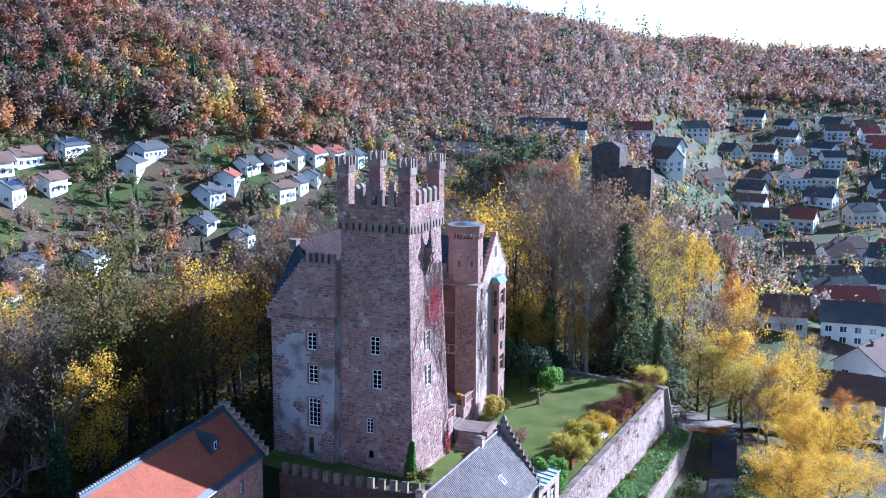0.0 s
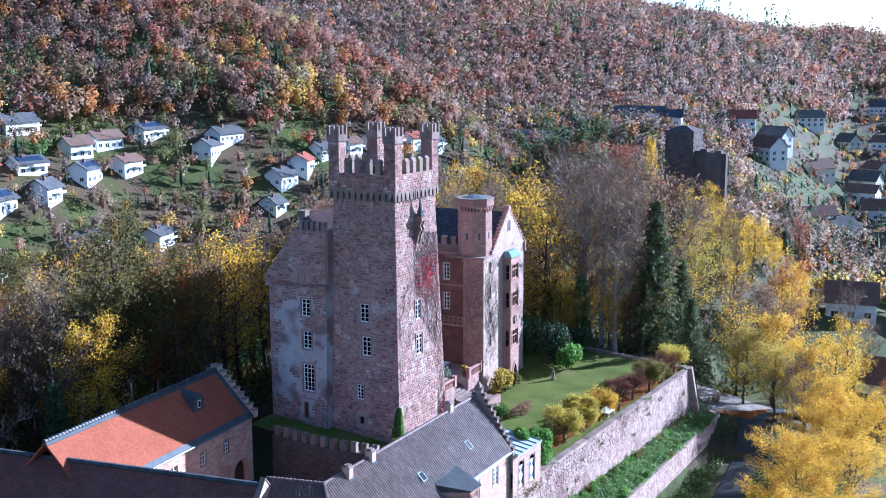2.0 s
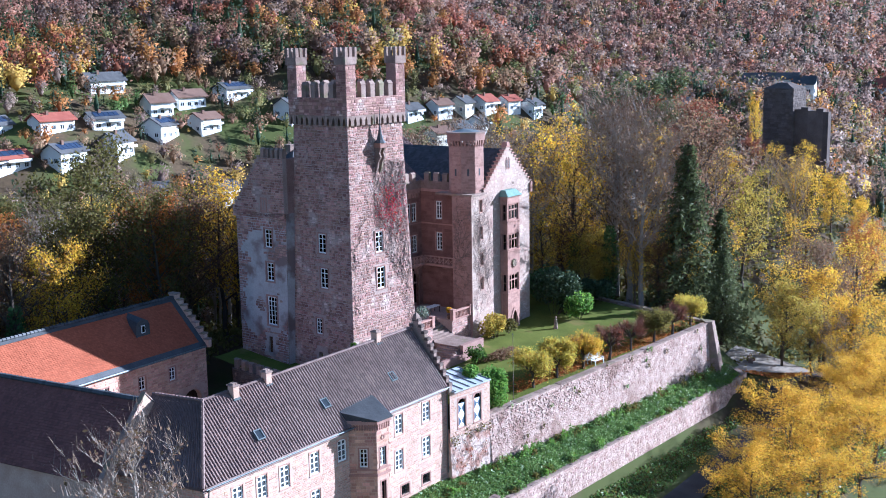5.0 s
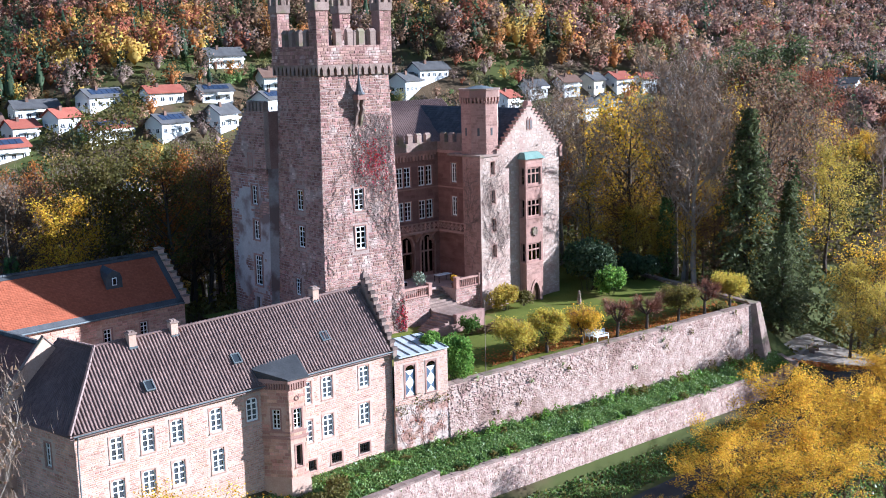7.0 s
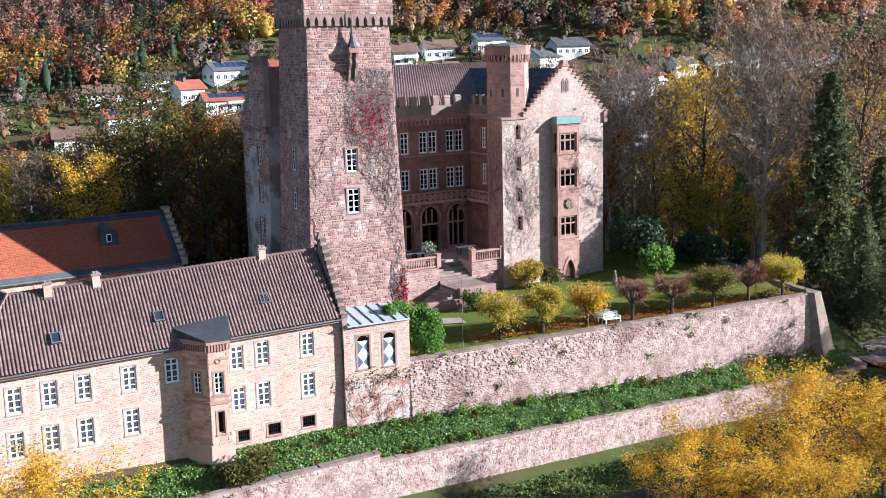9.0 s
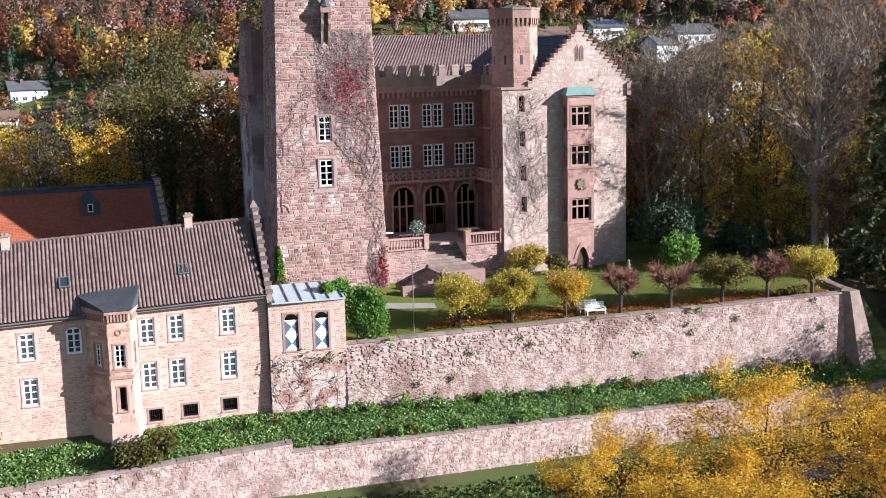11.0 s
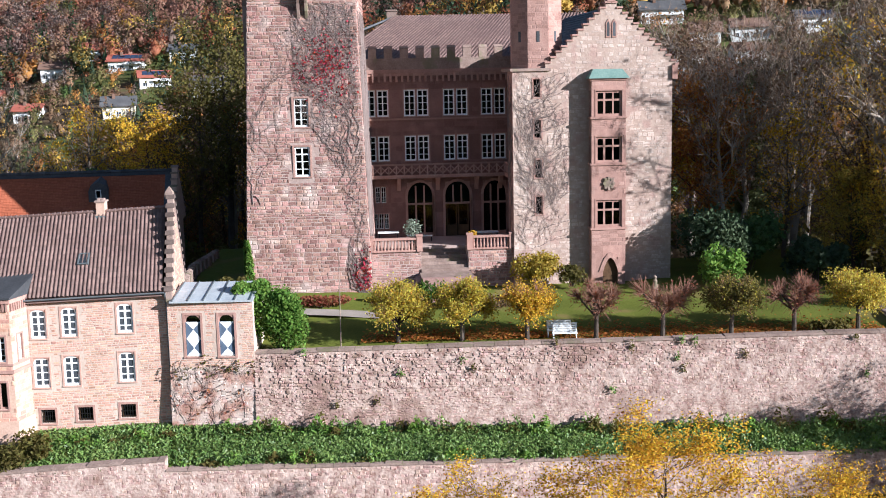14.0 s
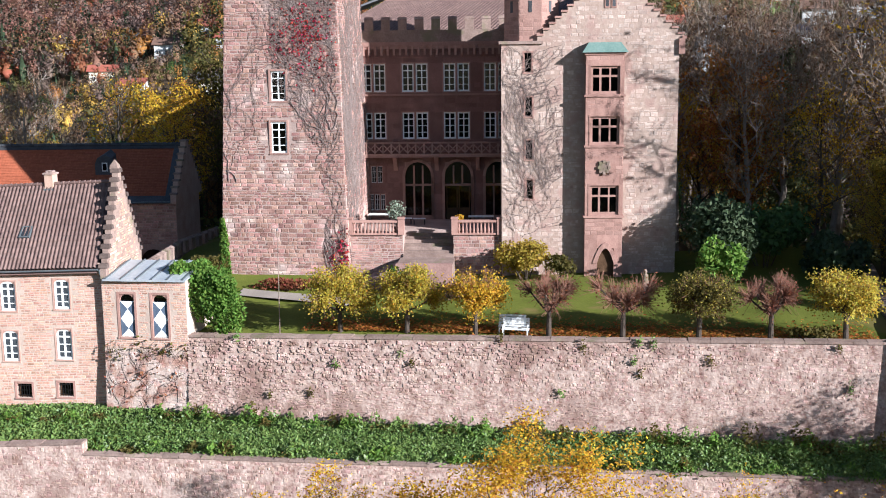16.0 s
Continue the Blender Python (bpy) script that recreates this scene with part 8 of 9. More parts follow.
def creeper(face, label, u_of_t, strands, z0, z1, seed, leaf=None, leaf_at=None, wander=0.5, u_min=None, stem=0.032, from_z=0.0):
    r = random.Random(seed)
    a = face.at(face.w / 2, z0)
    ob = thing("creeper", tuple(a), label, "climbing plant")
    mb, nodes = MB(), []

    def run(u, z, ang, length, rad, depth):
        p = face.at(u, z, 0.06)
        steps = int(length / 0.35)
        for _ in range(steps):
            ang += r.gauss(0, wander)
            ang = max(-1.4, min(1.4, ang * 0.93))
            u2, z2 = u + math.sin(ang) * 0.35, z + math.cos(ang) * 0.35
            if not (0.05 < u2 < face.w - 0.05 and z2 < z1) or (u_min and u2 < u_min(z2)):
                break
            q = face.at(u2, z2, 0.06)
            mb.limb(p, q, rad, rad * 0.96, 4)
            u, z, p, rad = u2, z2, q, max(rad * 0.96, 0.011)
            nodes.append((u, z))
            if depth and r.random() < 0.28:
                run(u, z, ang + r.choice((-1, 1)) * r.uniform(0.5, 1.1), length * r.uniform(0.2, 0.5), rad * 0.65, depth - 1)
    for i in range(strands):
        run(u_of_t(r), z0 + from_z * (z1 - z0) * r.random(), r.uniform(-0.25, 0.25), (z1 - z0) * r.uniform(0.6, 1.1), stem, 2)
    tagged(part("stem_cluster", mb, "vine", ob), kind="stuff")
    if leaf:
        pts = []
        for u, z in nodes:
            k = leaf_at(u, z)
            for _ in range(int(k) + (r.random() < k % 1)):
                q = face.at(min(face.w, max(0, u + r.gauss(0, 0.22))), z + r.gauss(0, 0.22), r.uniform(0.06, 0.18))
                pts.append(tuple(q))
        if pts:
            hang("leaves", scatter_mesh("leaves", leaf, pts, 0.13, seed), ob)


f_t = t_faces[1]
creeper(f_t, "bare creeper with crimson leaves on the keep", lambda r: r.uniform(7.9, 9.0), 15, 0.4, 20.5, 501, "leaf_red", lambda u, z: 1.5 * math.exp(-((u - 6.2) / 1.8) ** 2 - ((z - 16.4) / 1.7) ** 2) + (1.9 * math.exp(-((z - 2.0) / 1.3) ** 2) if u > 8.0 else 0.0), wander=0.55, u_min=lambda z: 7.4 - 4.4 * ease(9, 16, z))
creeper(f_t, "bare brown creeper stems on the keep", lambda r: r.uniform(6.5, 8.6), 4, 10.5, 20.0, 502, "leaf_red", lambda u, z: 1.3 * math.exp(-((u - 6.4) / 1.7) ** 2 - ((z - 16.2) / 1.6) ** 2), wander=0.7)
creeper(f_t, "thin bare creeper near the keep's corner", lambda r: r.uniform(0.3, 1.3), 2, 7.0, 13.0, 503, wander=0.5)
creeper(KF(0.0, 0.05, 4.2, 2.0, 16.0), "bare creeper covering the stair tower", lambda r: r.uniform(0.2, 2.8), 26, 2.6, 15.9, 504, wander=0.5, stem=0.012, from_z=0.6)
creeper(f_t, "fine bare vines on the upper part of the keep", lambda r: r.uniform(6.0, 8.7), 30, 6.0, 21.0, 506, "leaf_red", lambda u, z: 0.6 * math.exp(-((u - 6.4) / 2.0) ** 2 - ((z - 16.6) / 1.6) ** 2), wander=0.6, stem=0.018, from_z=0.75, u_min=lambda z: 7.2 - 3.6 * ease(8, 15, z))
creeper(f_t, "fine bare vines along the keep's edge", lambda r: r.uniform(0.1, 0.9), 6, 5.0, 19.0, 507, wander=0.5, stem=0.015, from_z=0.7)
creeper(t_faces[2], "bare vines on the shaded side of the keep", lambda r: r.uniform(0.1, 3.0), 22, 0.5, 20.5, 508, wander=0.45, stem=0.025, from_z=0.5)
creeper(side, "bare creeper on the shaded stair tower wall", lambda r: r.uniform(0.2, 2.3), 16, 3.3, 15.8, 505, wander=0.5, stem=0.014, from_z=0.5)
ivy_r = random.Random(5)
pts = []
for _ in range(1500):
    z = ivy_r.uniform(0.4, 4.4)
    w = 0.75 * (1 - (z / 4.6) ** 2) + 0.1
    if ivy_r.random() < 0.55:
        pts.append(tuple(f_t.at(ivy_r.uniform(0, w * 0.8), z, ivy_r.uniform(0.05, 0.2))))
    else:
        pts.append(tuple(t_faces[0].at(t_faces[0].w - ivy_r.uniform(0, w), z, ivy_r.uniform(0.05, 0.2))))
ob = thing("ivy", (-38.3, 96.5, 0.4), "green ivy climbing the foot of the keep's corner", "climbing plant")
hang("leaves", scatter_mesh("leaves", "leaf_bright", pts, 0.16, 15), ob)
foot_face = Face((-24.38, 94.1), (-24.13, 99.2), (-24.73, 94.1), (-24.48, 99.2), -6.2, -0.6)
creeper(foot_face, "reddish bare vines and tufts on the wall under the annex", lambda r: r.uniform(0.4, 4.7), 12, -5.4, -0.7, 511, "leaf_rust", lambda u, z: 0.5, wander=0.6, stem=0.016, from_z=0.5)
creeper(foot_face, "drooping green-brown growth below the annex windows", lambda r: r.uniform(0.2, 4.9), 16, -1.9, -0.65, 512, "leaf_olive", lambda u, z: 2.2, wander=0.9, stem=0.012, from_z=0.4)
# tufts rooted in the wall joints
for i in range(16):
    y = gr.uniform(100.5, 137)
    z = gr.uniform(-3.6, -0.1) if i % 3 else gr.uniform(-0.3, 0.3)
    x = -24.5 + 1.45 * (y - 99.2) / 38.4 + 0.55 * (0.1 - z) / 6.3 + 0.05
    q = [(x + abs(gr.gauss(0, 0.08)), y + gr.gauss(0, 0.1), z + gr.gauss(0, 0.16)) for _ in range(36)]
    ob = thing("wall_tuft", (x, y, z), "small green tuft growing from the wall joints", "plant", group="wall tufts")
    hang("leaves", scatter_mesh("leaves", "leaf_herb" if i % 2 else "leaf_olive", q, 0.1, 600 + i), ob)

# ---- village ----
M["render_white"] = mat("white_render", (0.62, 0.61, 0.59), (0.76, 0.75, 0.72), scale=0.6, fine=5, bump=0.1)
M["render_cream"] = mat("cream_render", (0.58, 0.52, 0.40), (0.70, 0.64, 0.52), scale=0.6, fine=5, bump=0.1)
M["roof_grey"] = mat("grey_roof_tiles", (0.06, 0.058, 0.06), (0.12, 0.115, 0.115), scale=0.6, fine=6, island=0.1, bump=0.3)
M["roof_red"] = mat("red_roof_tiles", (0.24, 0.07, 0.05), (0.34, 0.115, 0.08), scale=0.6, fine=6, island=0.1, bump=0.3)
M["roof_brown"] = mat("brown_roof_tiles", (0.13, 0.075, 0.055), (0.20, 0.125, 0.095), scale=0.6, fine=6, island=0.1, bump=0.3)
M["panel_blue"] = mat("solar_panel", (0.02, 0.03, 0.06), (0.04, 0.055, 0.09), rough=0.15, scale=2, fine=8, bump=0)
M["dark_pane"] = mat("dark_window_pane", (0.025, 0.03, 0.035), (0.05, 0.055, 0.065), rough=0.1, scale=2, fine=8, bump=0, spec=0.6)
VR = random.Random(23)


def village_house(x, y, w, d, h, rise, turn, wall="render_white", roof="roof_grey", z=None, balcony=True, solar=False, where="on the hillside", storey=1.9):
    z = ground_z(x, y) if z is None else z
    tone = {"render_white": "white", "render_cream": "cream"}[wall]
    rt = {"roof_grey": "grey", "roof_red": "red", "roof_brown": "brown"}[roof]
    ob = thing("village_house", (x, y, z), f"{tone} rendered house with {rt} gabled roof {where}", "house", group="village houses")
    m = Matrix.Translation((x, y, z)) @ Matrix.Rotation(radians(turn), 4, "Z")
    W, D = w / 2, d / 2
    mb = MB()
    mb.prism([m @ Vector(p) for p in ((-W, -D, -3), (W, -D, -3), (W, D, -3), (-W, D, -3))], [m @ Vector(p) for p in ((-W, -D, h), (W, -D, h), (W, D, h), (-W, D, h))])
    for s in (-1, 1):
        mb.poly(*(m @ Vector(p) for p in ((s * W, -D, h), (s * W, D, h), (s * W, 0, h + rise))))
    part("wall", mb, wall, ob)
    mb = MB()
    o = 0.45
    for s in (-1, 1):
        q = [(-W - o, s * (D + o), h - o * rise / D), (W + o, s * (D + o), h - o * rise / D), (W + o, 0, h + rise), (-W - o, 0, h + rise)]
        q = [m @ Vector(p) for p in q]
        mb.prism([p + Vector((0, 0, -0.02)) for p in q], [p + Vector((0, 0, 0.16)) for p in q])
    rf_ = part("roof", mb, roof, ob)
    mb = MB()
    mb.box(-W * 0.4, -W * 0.4 + 0.5, -0.8, -0.4, h + rise * 0.4, h + rise + 0.5, m)
    part("chimney", mb, "roof_brown", rf_)
    if solar:
        mb = MB()
        for i in range(5):
            a, b = -W * 0.8 + i * W * 0.33, -W * 0.8 + i * W * 0.33 + W * 0.3
            q = [(a, -D * 0.85, h + rise * 0.15), (b, -D * 0.85, h + rise * 0.15), (b, -D * 0.25, h + rise * 0.75), (a, -D * 0.25, h + rise * 0.75)]
            q = [m @ Vector(p) for p in q]
            mb.prism([p + Vector((0, 0, 0.18)) for p in q], [p + Vector((0, 0, 0.24)) for p in q])
        part("solar_panel", mb, "panel_blue", rf_)

    def build():
        b_ = MB()
        b_.box(-0.45, 0.45, -0.02, 0.06, 0, 0.85)
        return b_.mesh("window", "dark_pane")

    def build_f():
        b_ = MB()
        for x0, x1, z0, z1 in ((-0.52, -0.45, -0.06, 0.91), (0.45, 0.52, -0.06, 0.91), (-0.45, 0.45, -0.06, 0), (-0.45, 0.45, 0.85, 0.91), (-0.03, 0.03, 0, 0.85)):
            b_.box(x0, x1, -0.05, 0.05, z0, z1)
        return b_.mesh("window_frame", "glazing_bar")
    floors, fs = max(1, int(h / storey)), storey / 1.9
    cols = max(2, int(w / (2.2 * fs)))
    for f in range(floors):
        for c in range(cols):
            for side_y, ang in ((-D, 0), (D, 180)):
                p = m @ Matrix.Translation((-W + (c + 0.5) * w / cols, side_y, (0.45 + f * 1.9) * fs)) @ Matrix.Rotation(radians(ang), 4, "Z") @ Matrix.Scale(fs * 1.2, 4)
                k = hang("window", cached("vwin", build), ob, p)
                hang("window_frame", cached("vwinf", build_f), k, p)
        for c in range(2):
            for sx, ang in ((W, 90), (-W, -90)):
                p = m @ Matrix.Translation((sx, -D + (c + 0.5) * d / 2, (0.45 + f * 1.9) * fs)) @ Matrix.Rotation(radians(ang), 4, "Z") @ Matrix.Scale(fs * 1.2, 4)
                k = hang("window", cached("vwin", build), ob, p)
                hang("window_frame", cached("vwinf", build_f), k, p)
    if balcony:
        mb = MB()
        mb.box(-W * 0.1, W * 0.95, -D - 0.9, -D, 1.85 * fs, 1.98 * fs, m)
        mb.box(-W * 0.1, W * 0.95, -D - 0.9, -D - 0.82, 1.98 * fs, 2.5 * fs, m)
        part("balcony", mb, wall, ob)
    return ob


ROOFS = ("roof_grey", "roof_red", "roof_brown")
for i, (x, y, w, roof) in enumerate(LEFT):
    village_house(x - 1.0, y, w * 0.86, 4.0 + 0.5 * VR.random(), 1.8 + 0.8 * VR.random(), 1.0 + 0.45 * VR.random(), VR.uniform(80, 112), roof=ROOFS[roof % 3], wall="render_cream" if i % 8 == 5 else "render_white", solar=roof > 2, balcony=i % 2 == 0, storey=1.3, z=ground_z(x - 1.0, y) - 0.7)
# the town beyond the spur: terraced rows up its slope, by distance and bearing
for row in range(13):
    dist = 318.0 + row * 23.0
    deg = 1.6 + VR.uniform(0, 1.0)
    while deg < 13.2 - 3.4 * ease(430, 540, dist):
        if VR.random() < 0.62:
            q = dist + VR.uniform(-7, 7)
            a = radians(deg)
            village_house(6.0 - q * math.sin(a), 3.0 + q * math.cos(a), VR.uniform(7, 11), VR.uniform(6, 7.5), VR.uniform(3.4, 5.2), VR.uniform(2.2, 3.2), VR.uniform(-40, 60), roof=VR.choice(["roof_grey", "roof_grey", "roof_red", "roof_brown", "roof_brown"]), wall=VR.choice(["render_white", "render_white", "render_white", "render_cream"]), balcony=False, where="in the valley town")
        deg += VR.uniform(1.3, 2.3) * 400.0 / dist
for x, y, w, d, h, roof, turn in ((-17.5, 206, 8, 6, 3.2, "roof_brown", 12), (-1.5, 192, 11, 8, 4.6, "roof_brown", 70), (-6.5, 214, 10, 7, 4.4, "roof_grey", 5), (2.5, 226, 12, 8, 5.0, "roof_brown", 10), (-9.0, 234, 11, 8, 4.8, "roof_red", 20), (-4.0, 178, 12, 7, 3.4, "roof_brown", -8), (-12.0, 250, 12, 8, 5.0, "roof_grey", 40), (3.0, 246, 12, 8, 5.2, "roof_brown", -10), (-16.0, 272, 12, 8, 5.0, "roof_brown", 25), (-2.0, 278, 12, 8, 5.0, "roof_grey", 5)):
    village_house(x, y, w, d, h, 2.8, turn, roof=roof, balcony=False, where="below the castle hill")
village_house(-107, 338, 15, 7, 3.4, 1.6, 15, roof="roof_grey", where="at the far wood edge")
village_house(-97, 338, 6, 6, 5.0, 2.0, 15, roof="roof_grey", where="at the far wood edge")
village_house(-90, 388, 9, 7, 5.0, 2.4, 15, roof="roof_red", where="high among the far woods")
village_house(-122, 300, 16, 7, 3.0, 1.2, 20, roof="roof_grey", where="behind the spur")

# ---- ruined tower on the spur ----
ruin = thing("ruined_castle", (-58, 236, 4), "dark ruined stone tower with a broken wall among trees", "ruin")
mb = MB()
mb.box(-61.2, -55.2, 233, 239, 2, 22.6)
mb.prism([(-61.2, 233, 22.6), (-55.2, 233, 22.6), (-55.2, 239, 22.6), (-61.2, 239, 22.6)], [(-59, 235, 23.6), (-57.4, 235, 23.6), (-57.4, 237, 23.6), (-59, 237, 23.6)])
part("tower", mb, "ruin", ruin)
mb = MB()
xs = [-55.2, -54.0, -52.6, -51.0, -49.6, -48.6]
for (a, b), t in zip(zip(xs, xs[1:]), (18.6, 19.0, 18.4, 18.8, 18.2)):
    mb.box(a, b, 234, 235.4, 2, t)
part("curtain_wall", mb, "ruin", ruin)
lay_stones("stone", stones(Face((-61.2, 232.99), (-55.2, 232.99), None, None, 8, 22.6), [], 0.5, 0.9, seed=95, proud=0.05), "ruin", ruin)
lay_stones("stone", stones(Face((-55.19, 233), (-55.19, 239), None, None, 8, 22.6), [], 0.5, 0.9, seed=96, proud=0.05), "ruin", ruin)

# ---- bartizan on the keep's front ----
bz = thing("bartizan", (-38.6, 101.2, 20.0), "small stone lookout with pointed grey roof on two consoles", "bartizan")
fp = t_faces[1]
bu = 4.65
mb = MB()
rings = [(0.56, 22.75), (0.34, 23.05), (0.17, 23.6), (0.06, 24.4), (0.02, 25.9)]
c0 = fp.at(bu, 22.5, 0.45)
for (ra_, za_), (rb_, zb_) in zip(rings, rings[1:]):
    mb.prism([(c0.x + ra_ * math.cos(a * math.pi / 4), c0.y + ra_ * math.sin(a * math.pi / 4), za_) for a in range(8)], [(c0.x + rb_ * math.cos(a * math.pi / 4), c0.y + rb_ * math.sin(a * math.pi / 4), zb_) for a in range(8)])
part("spire", mb, "slate", bz)
mb = MB()
mb.box(c0.x - 0.5, c0.x + 0.42, c0.y - 0.42, c0.y + 0.42, 22.3, 22.76)
part("body", mb, "trim", bz)
for s in (-0.33, 0.33):
    mb = MB()
    for (d0, z0_), (d1, z1_) in zip(((0.85, 22.3), (0.6, 21.8), (0.75, 21.4), (0.4, 20.9), (0.3, 20.4)), ((0.6, 21.8), (0.75, 21.4), (0.4, 20.9), (0.3, 20.4), (0.05, 19.9))):
        a, b = fp.at(bu + s - 0.11, z1_), fp.at(bu + s + 0.11, z1_)
        c, d = fp.at(bu + s - 0.11, z0_), fp.at(bu + s + 0.11, z0_)
        mb.prism([fp.at(bu + s - 0.11, z1_, -0.05), fp.at(bu + s + 0.11, z1_, -0.05), fp.at(bu + s + 0.11, z1_, d1), fp.at(bu + s - 0.11, z1_, d1)], [fp.at(bu + s - 0.11, z0_, -0.05), fp.at(bu + s + 0.11, z0_, -0.05), fp.at(bu + s + 0.11, z0_, d0), fp.at(bu + s - 0.11, z0_, d0)])
    part("console", mb, "merlon", bz)

# ---- garden furniture ----
pole = thing("flagpole", (-25.65, 104.3, -0.35), "thin pale flagpole standing on the lawn", "flagpole")
mb = MB()
mb.tube((-25.65, 104.3, -0.5), (-25.72, 104.35, 5.6), 0.035, 0.02, 8)
part("pole", mb, "merlon", pole)
mb = MB()
mb.tube((-25.72, 104.35, 5.6), (-25.72, 104.35, 5.72), 0.055, 0.03, 8)
part("finial", mb, "zinc", pole)
for dx, tilt in ((0.0, 0), (0.75, 2)):
    by, bx, z = 117.6 + 0.35 * dx, -26.0 + dx, 0.0
    bench = thing("garden_bench", (bx, by, z), "white slatted garden bench under the limes", "bench", group="garden benches")
    bm_ = Matrix.Translation((bx, by, z - 0.15)) @ Matrix.Rotation(radians(-3), 4, "Z")
    for i in range(4):
        mb = MB()
        mb.box(-0.25 + i * 0.13, -0.14 + i * 0.13, -0.75, 0.75, 0.43, 0.46, bm_)
        part("seat_slat", mb, "glazing_bar", bench)
    for i in range(4):
        mb = MB()
        mb.box(-0.33 - i * 0.02, -0.3 - i * 0.02, -0.75, 0.75, 0.5 + i * 0.13, 0.6 + i * 0.13, bm_)
        part("back_slat", mb, "glazing_bar", bench)
    for s in (-0.68, 0.68):
        for lx in (-0.3, 0.22):
            mb = MB()
            mb.box(lx - 0.03, lx + 0.03, s - 0.03, s + 0.03, 0, 0.95 if lx < 0 else 0.62, bm_)
            part("leg", mb, "glazing_bar", bench)
        mb = MB()
        mb.box(-0.33, 0.26, s - 0.035, s + 0.035, 0.62, 0.66, bm_)
        part("armrest", mb, "glazing_bar", bench)
mb = MB()
sx_, sy_ = -35.5, 125.3
prof = ((0.26, 0.0), (0.26, 0.35), (0.2, 0.4), (0.22, 0.75), (0.15, 0.95), (0.17, 1.15), (0.09, 1.25), (0.12, 1.42), (0.05, 1.52))
for (ra_, za_), (rb_, zb_) in zip(prof, prof[1:]):
    mb.tube((sx_, sy_, 0.3 + za_), (sx_, sy_, 0.3 + zb_), ra_, rb_, 10)
solid("garden_statue", mb, "merlon", "small weathered stone figure on the lawn", "statue")


def potted(x, y, z, leaf, label, h, seed):
    ob = thing("potted_plant", (x, y, z), label, "potted plant")
    mb = MB()
    mb.tube((x, y, z), (x, y, z + 0.42), 0.2, 0.28, 10)
    mb.tube((x, y, z + 0.38), (x, y, z + 0.46), 0.31, 0.31, 10)
    part("pot", mb, "roof_brown", ob)
    mb = MB()
    mb.tube((x, y, z + 0.4), (x, y, z + 0.4 + h * 0.4), 0.03, 0.02, 5)
    part("stem", mb, "bark", ob)
    r = random.Random(seed)
    pts = []
    for _ in range(420):
        d = Vector((r.gauss(0, 1), r.gauss(0, 1), r.gauss(0, 1))).normalized() * r.uniform(0.4, 1) * h * 0.38
        pts.append((x + d.x, y + d.y, z + 0.4 + h * 0.62 + d.z))
    hang("foliage", scatter_mesh("foliage", leaf, pts, 0.12, seed), ob)


M["leaf_silver"] = leaf_mat("silver_green_leaves", (0.14, 0.17, 0.12), (0.24, 0.27, 0.20), through=0.15)
p = K(-1.2, -7.3)
potted(p.x, p.y, 3.25, "leaf_silver", "silvery olive tree in a pot on the terrace", 1.9, 701)
p = K(-1.0, -2.9)
potted(p.x, p.y, 3.25, "leaf_gold", "yellow-leaved potted plant beside the stairs", 0.9, 702)
for lx, ly, L in ((-4.2, -1.5, 1.8), (-5.5, -8.9, 1.6)):
    t_ob = thing("garden_table", tuple(K(lx, ly, 3.25)), "white garden table on the terrace", "table", group="terrace furniture")
    mb = MB()
    mb.box(lx - 0.4, lx + 0.4, ly - L / 2, ly + L / 2, 3.95, 4.0, KM)
    part("tabletop", mb, "glazing_bar", t_ob)
    for a in (-0.33, 0.33):
        for b in (-L / 2 + 0.1, L / 2 - 0.1):
            mb = MB()
            mb.box(lx + a - 0.025, lx + a + 0.025, ly + b - 0.025, ly + b + 0.025, 3.25, 3.95, KM)
            part("leg", mb, "iron", t_ob)
for lx, ly in ((-5.4, -7.0), (-5.2, -6.0)):
    b_ob = thing("terrace_bench", tuple(K(lx, ly, 3.25)), "dark bench under the arched windows", "bench", group="terrace furniture")
    mb = MB()
    mb.box(lx - 0.2, lx + 0.2, ly - 0.45, ly + 0.45, 3.65, 3.7, KM)
    part("seat", mb, "glazing_bar", b_ob)
    for b in (-0.38, 0.38):
        mb = MB()
        mb.box(lx - 0.18, lx + 0.18, ly + b - 0.03, ly + b + 0.03, 3.25, 3.65, KM)
        part("leg", mb, "iron", b_ob)
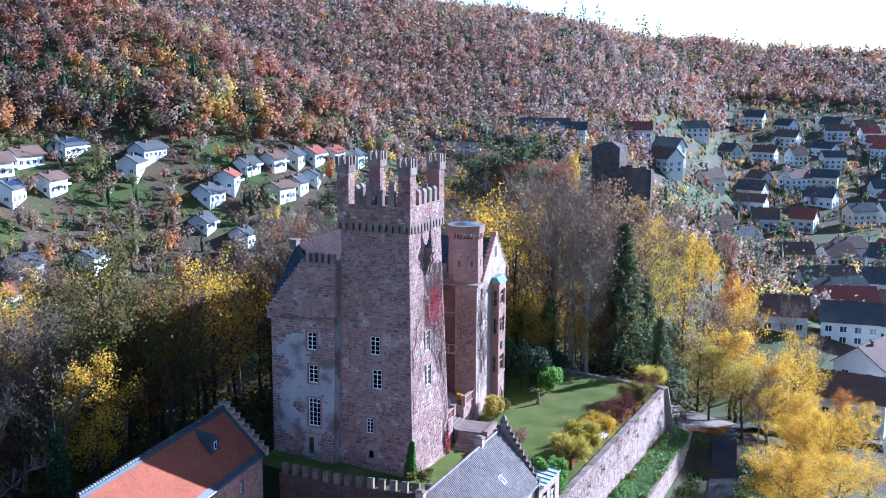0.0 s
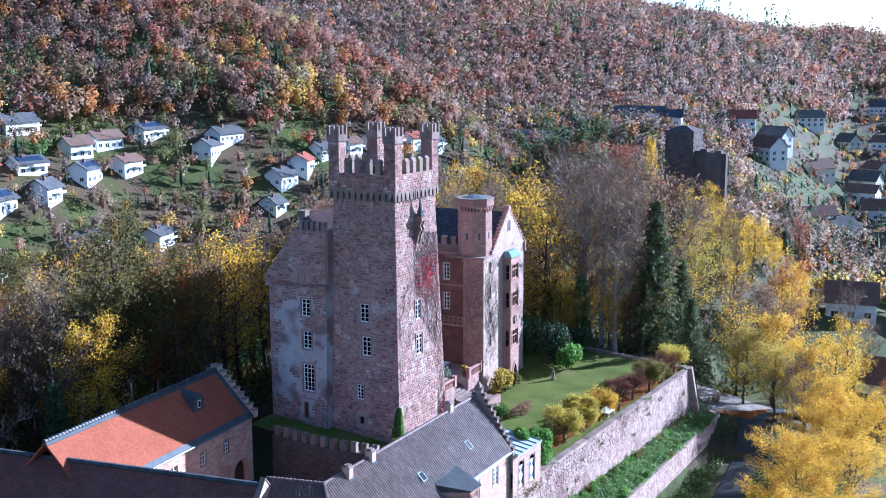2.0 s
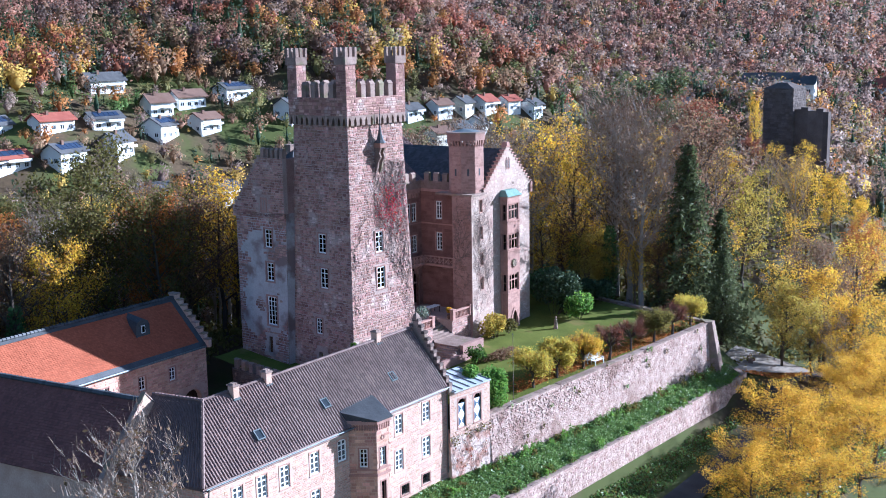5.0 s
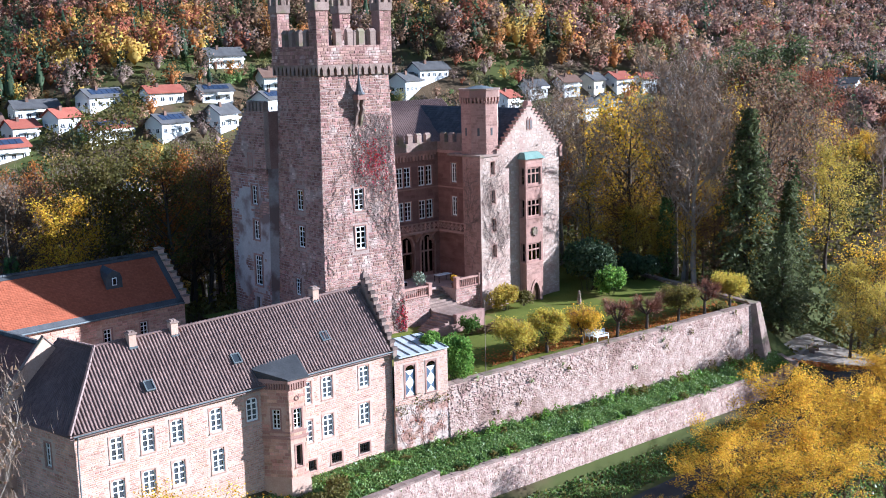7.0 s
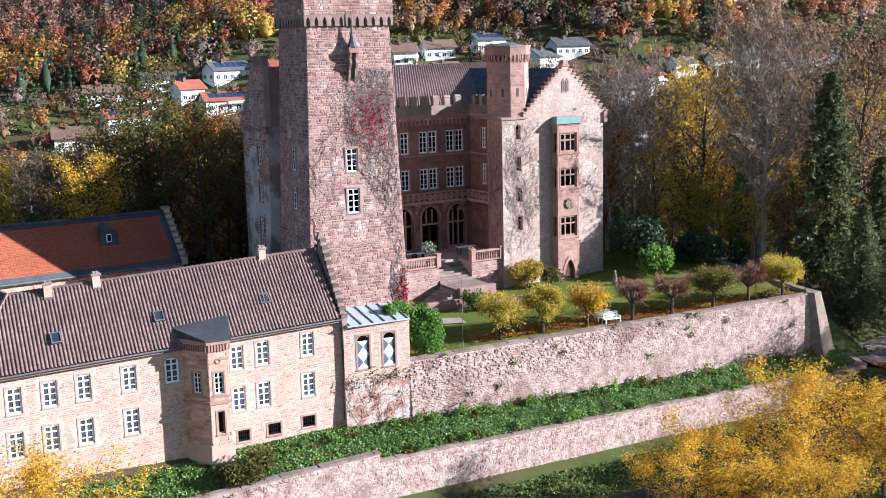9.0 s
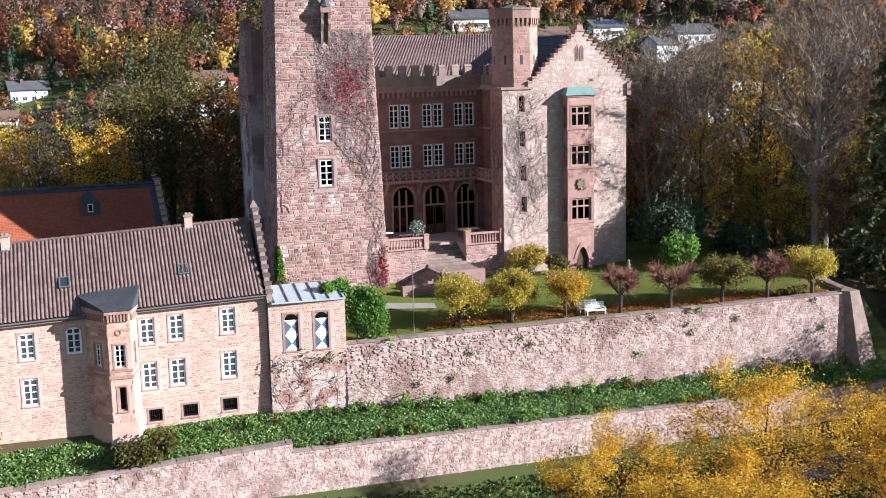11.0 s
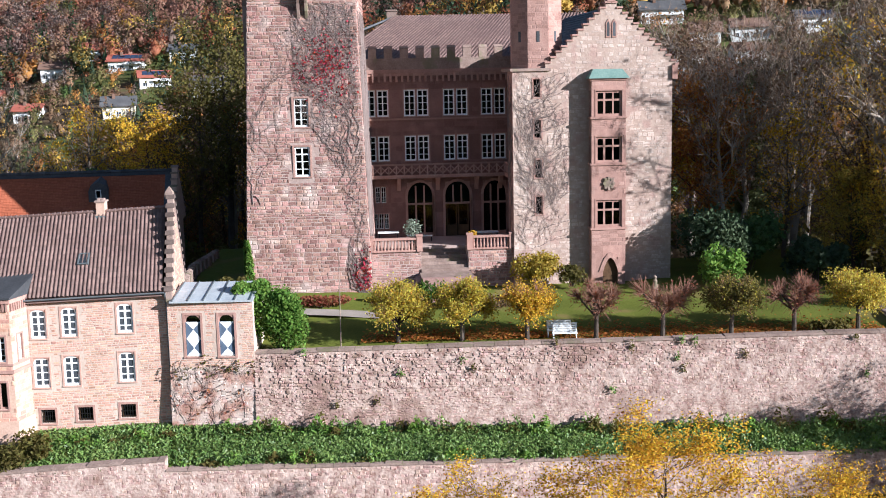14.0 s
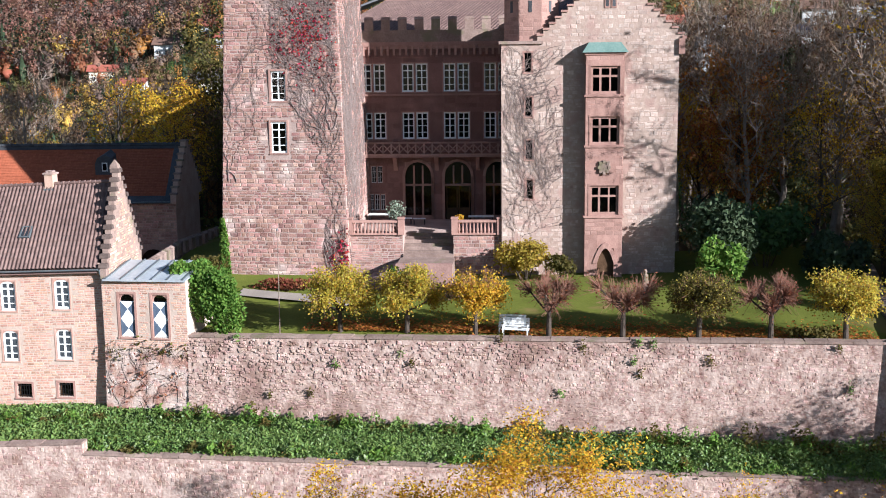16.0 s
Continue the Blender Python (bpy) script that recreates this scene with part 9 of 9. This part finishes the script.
# ball finials on chimneypots and lane below the walls
mb = MB()
lane = [(-11.2, 84.0), (-12.4, 104.0), (-13.9, 124.0), (-15.8, 139.5), (-17.6, 148.5), (-13.0, 160.0), (-6.0, 168.0), (2.0, 172.0)]
rows_ = []
for i in range(len(lane) - 1):
    for k in range(6):
        t = k / 6
        rows_.append(Vector((*lane[i], 0)).lerp(Vector((*lane[i + 1], 0)), t))
rows_.append(Vector((*lane[-1], 0)))
for i, q in enumerate(rows_):
    d = (rows_[min(i + 1, len(rows_) - 1)] - rows_[max(i - 1, 0)]).normalized()
    n_ = Vector((d.y, -d.x, 0)) * 1.5
    zc = max(ground_z(q.x + n_.x * s, q.y + n_.y * s) for s in (-1, 0, 1)) + 0.1
    for s in (-1, -0.33, 0.33, 1):
        e = q + n_ * s
        mb.v.append((e.x, e.y, zc))
for i in range(len(rows_) - 1):
    for s in range(3):
        k = i * 4 + s
        mb.f.append((k, k + 1, k + 5, k + 4))
tagged(part("lane", mb, "asphalt", None, smooth=True), "narrow asphalt lane climbing below the castle walls", "lane", kind="structure")
sheet("leafy_platform", [(-20.2, 142.5, -6.1), (-16.5, 152, -7.5), (-27, 153, -6.0), (-25, 142.5, -5.6)], 10, 10, "gravel", "leaf-strewn gravel platform with a bench", "ground", 0.08, 9)
bench = thing("park_bench", (-22.5, 147.5, -6.2), "weathered wooden bench on the gravel platform", "bench")
bm_ = Matrix.Translation((-22.5, 147.5, -6.35)) @ Matrix.Rotation(radians(15), 4, "Z")
for x0 in (-0.2, 0.0, 0.2):
    mb = MB()
    mb.box(x0 - 0.08, x0 + 0.08, -0.9, 0.9, 0.5, 0.55, bm_)
    part("seat_slat", mb, "merlon", bench)
mb = MB()
mb.box(-0.34, -0.29, -0.9, 0.9, 0.65, 1.0, bm_)
part("backrest", mb, "merlon", bench)
for s in (-0.7, 0.7):
    mb = MB()
    mb.box(-0.3, 0.28, s - 0.05, s + 0.05, 0, 0.5, bm_)
    part("leg", mb, "merlon", bench)

# ---- single stones of the walls nearest to the walk ----
for name, blocks, material, parent in LATER:
    for k, b in enumerate(blocks):
        c = sum((Vector(q) for q in b[:4]), Vector()) / 4
        mb = MB()
        add_stones(mb, [[Vector(q) - c for q in b]])
        hang(name, mb.mesh(name, material), parent, Matrix.Translation(c))
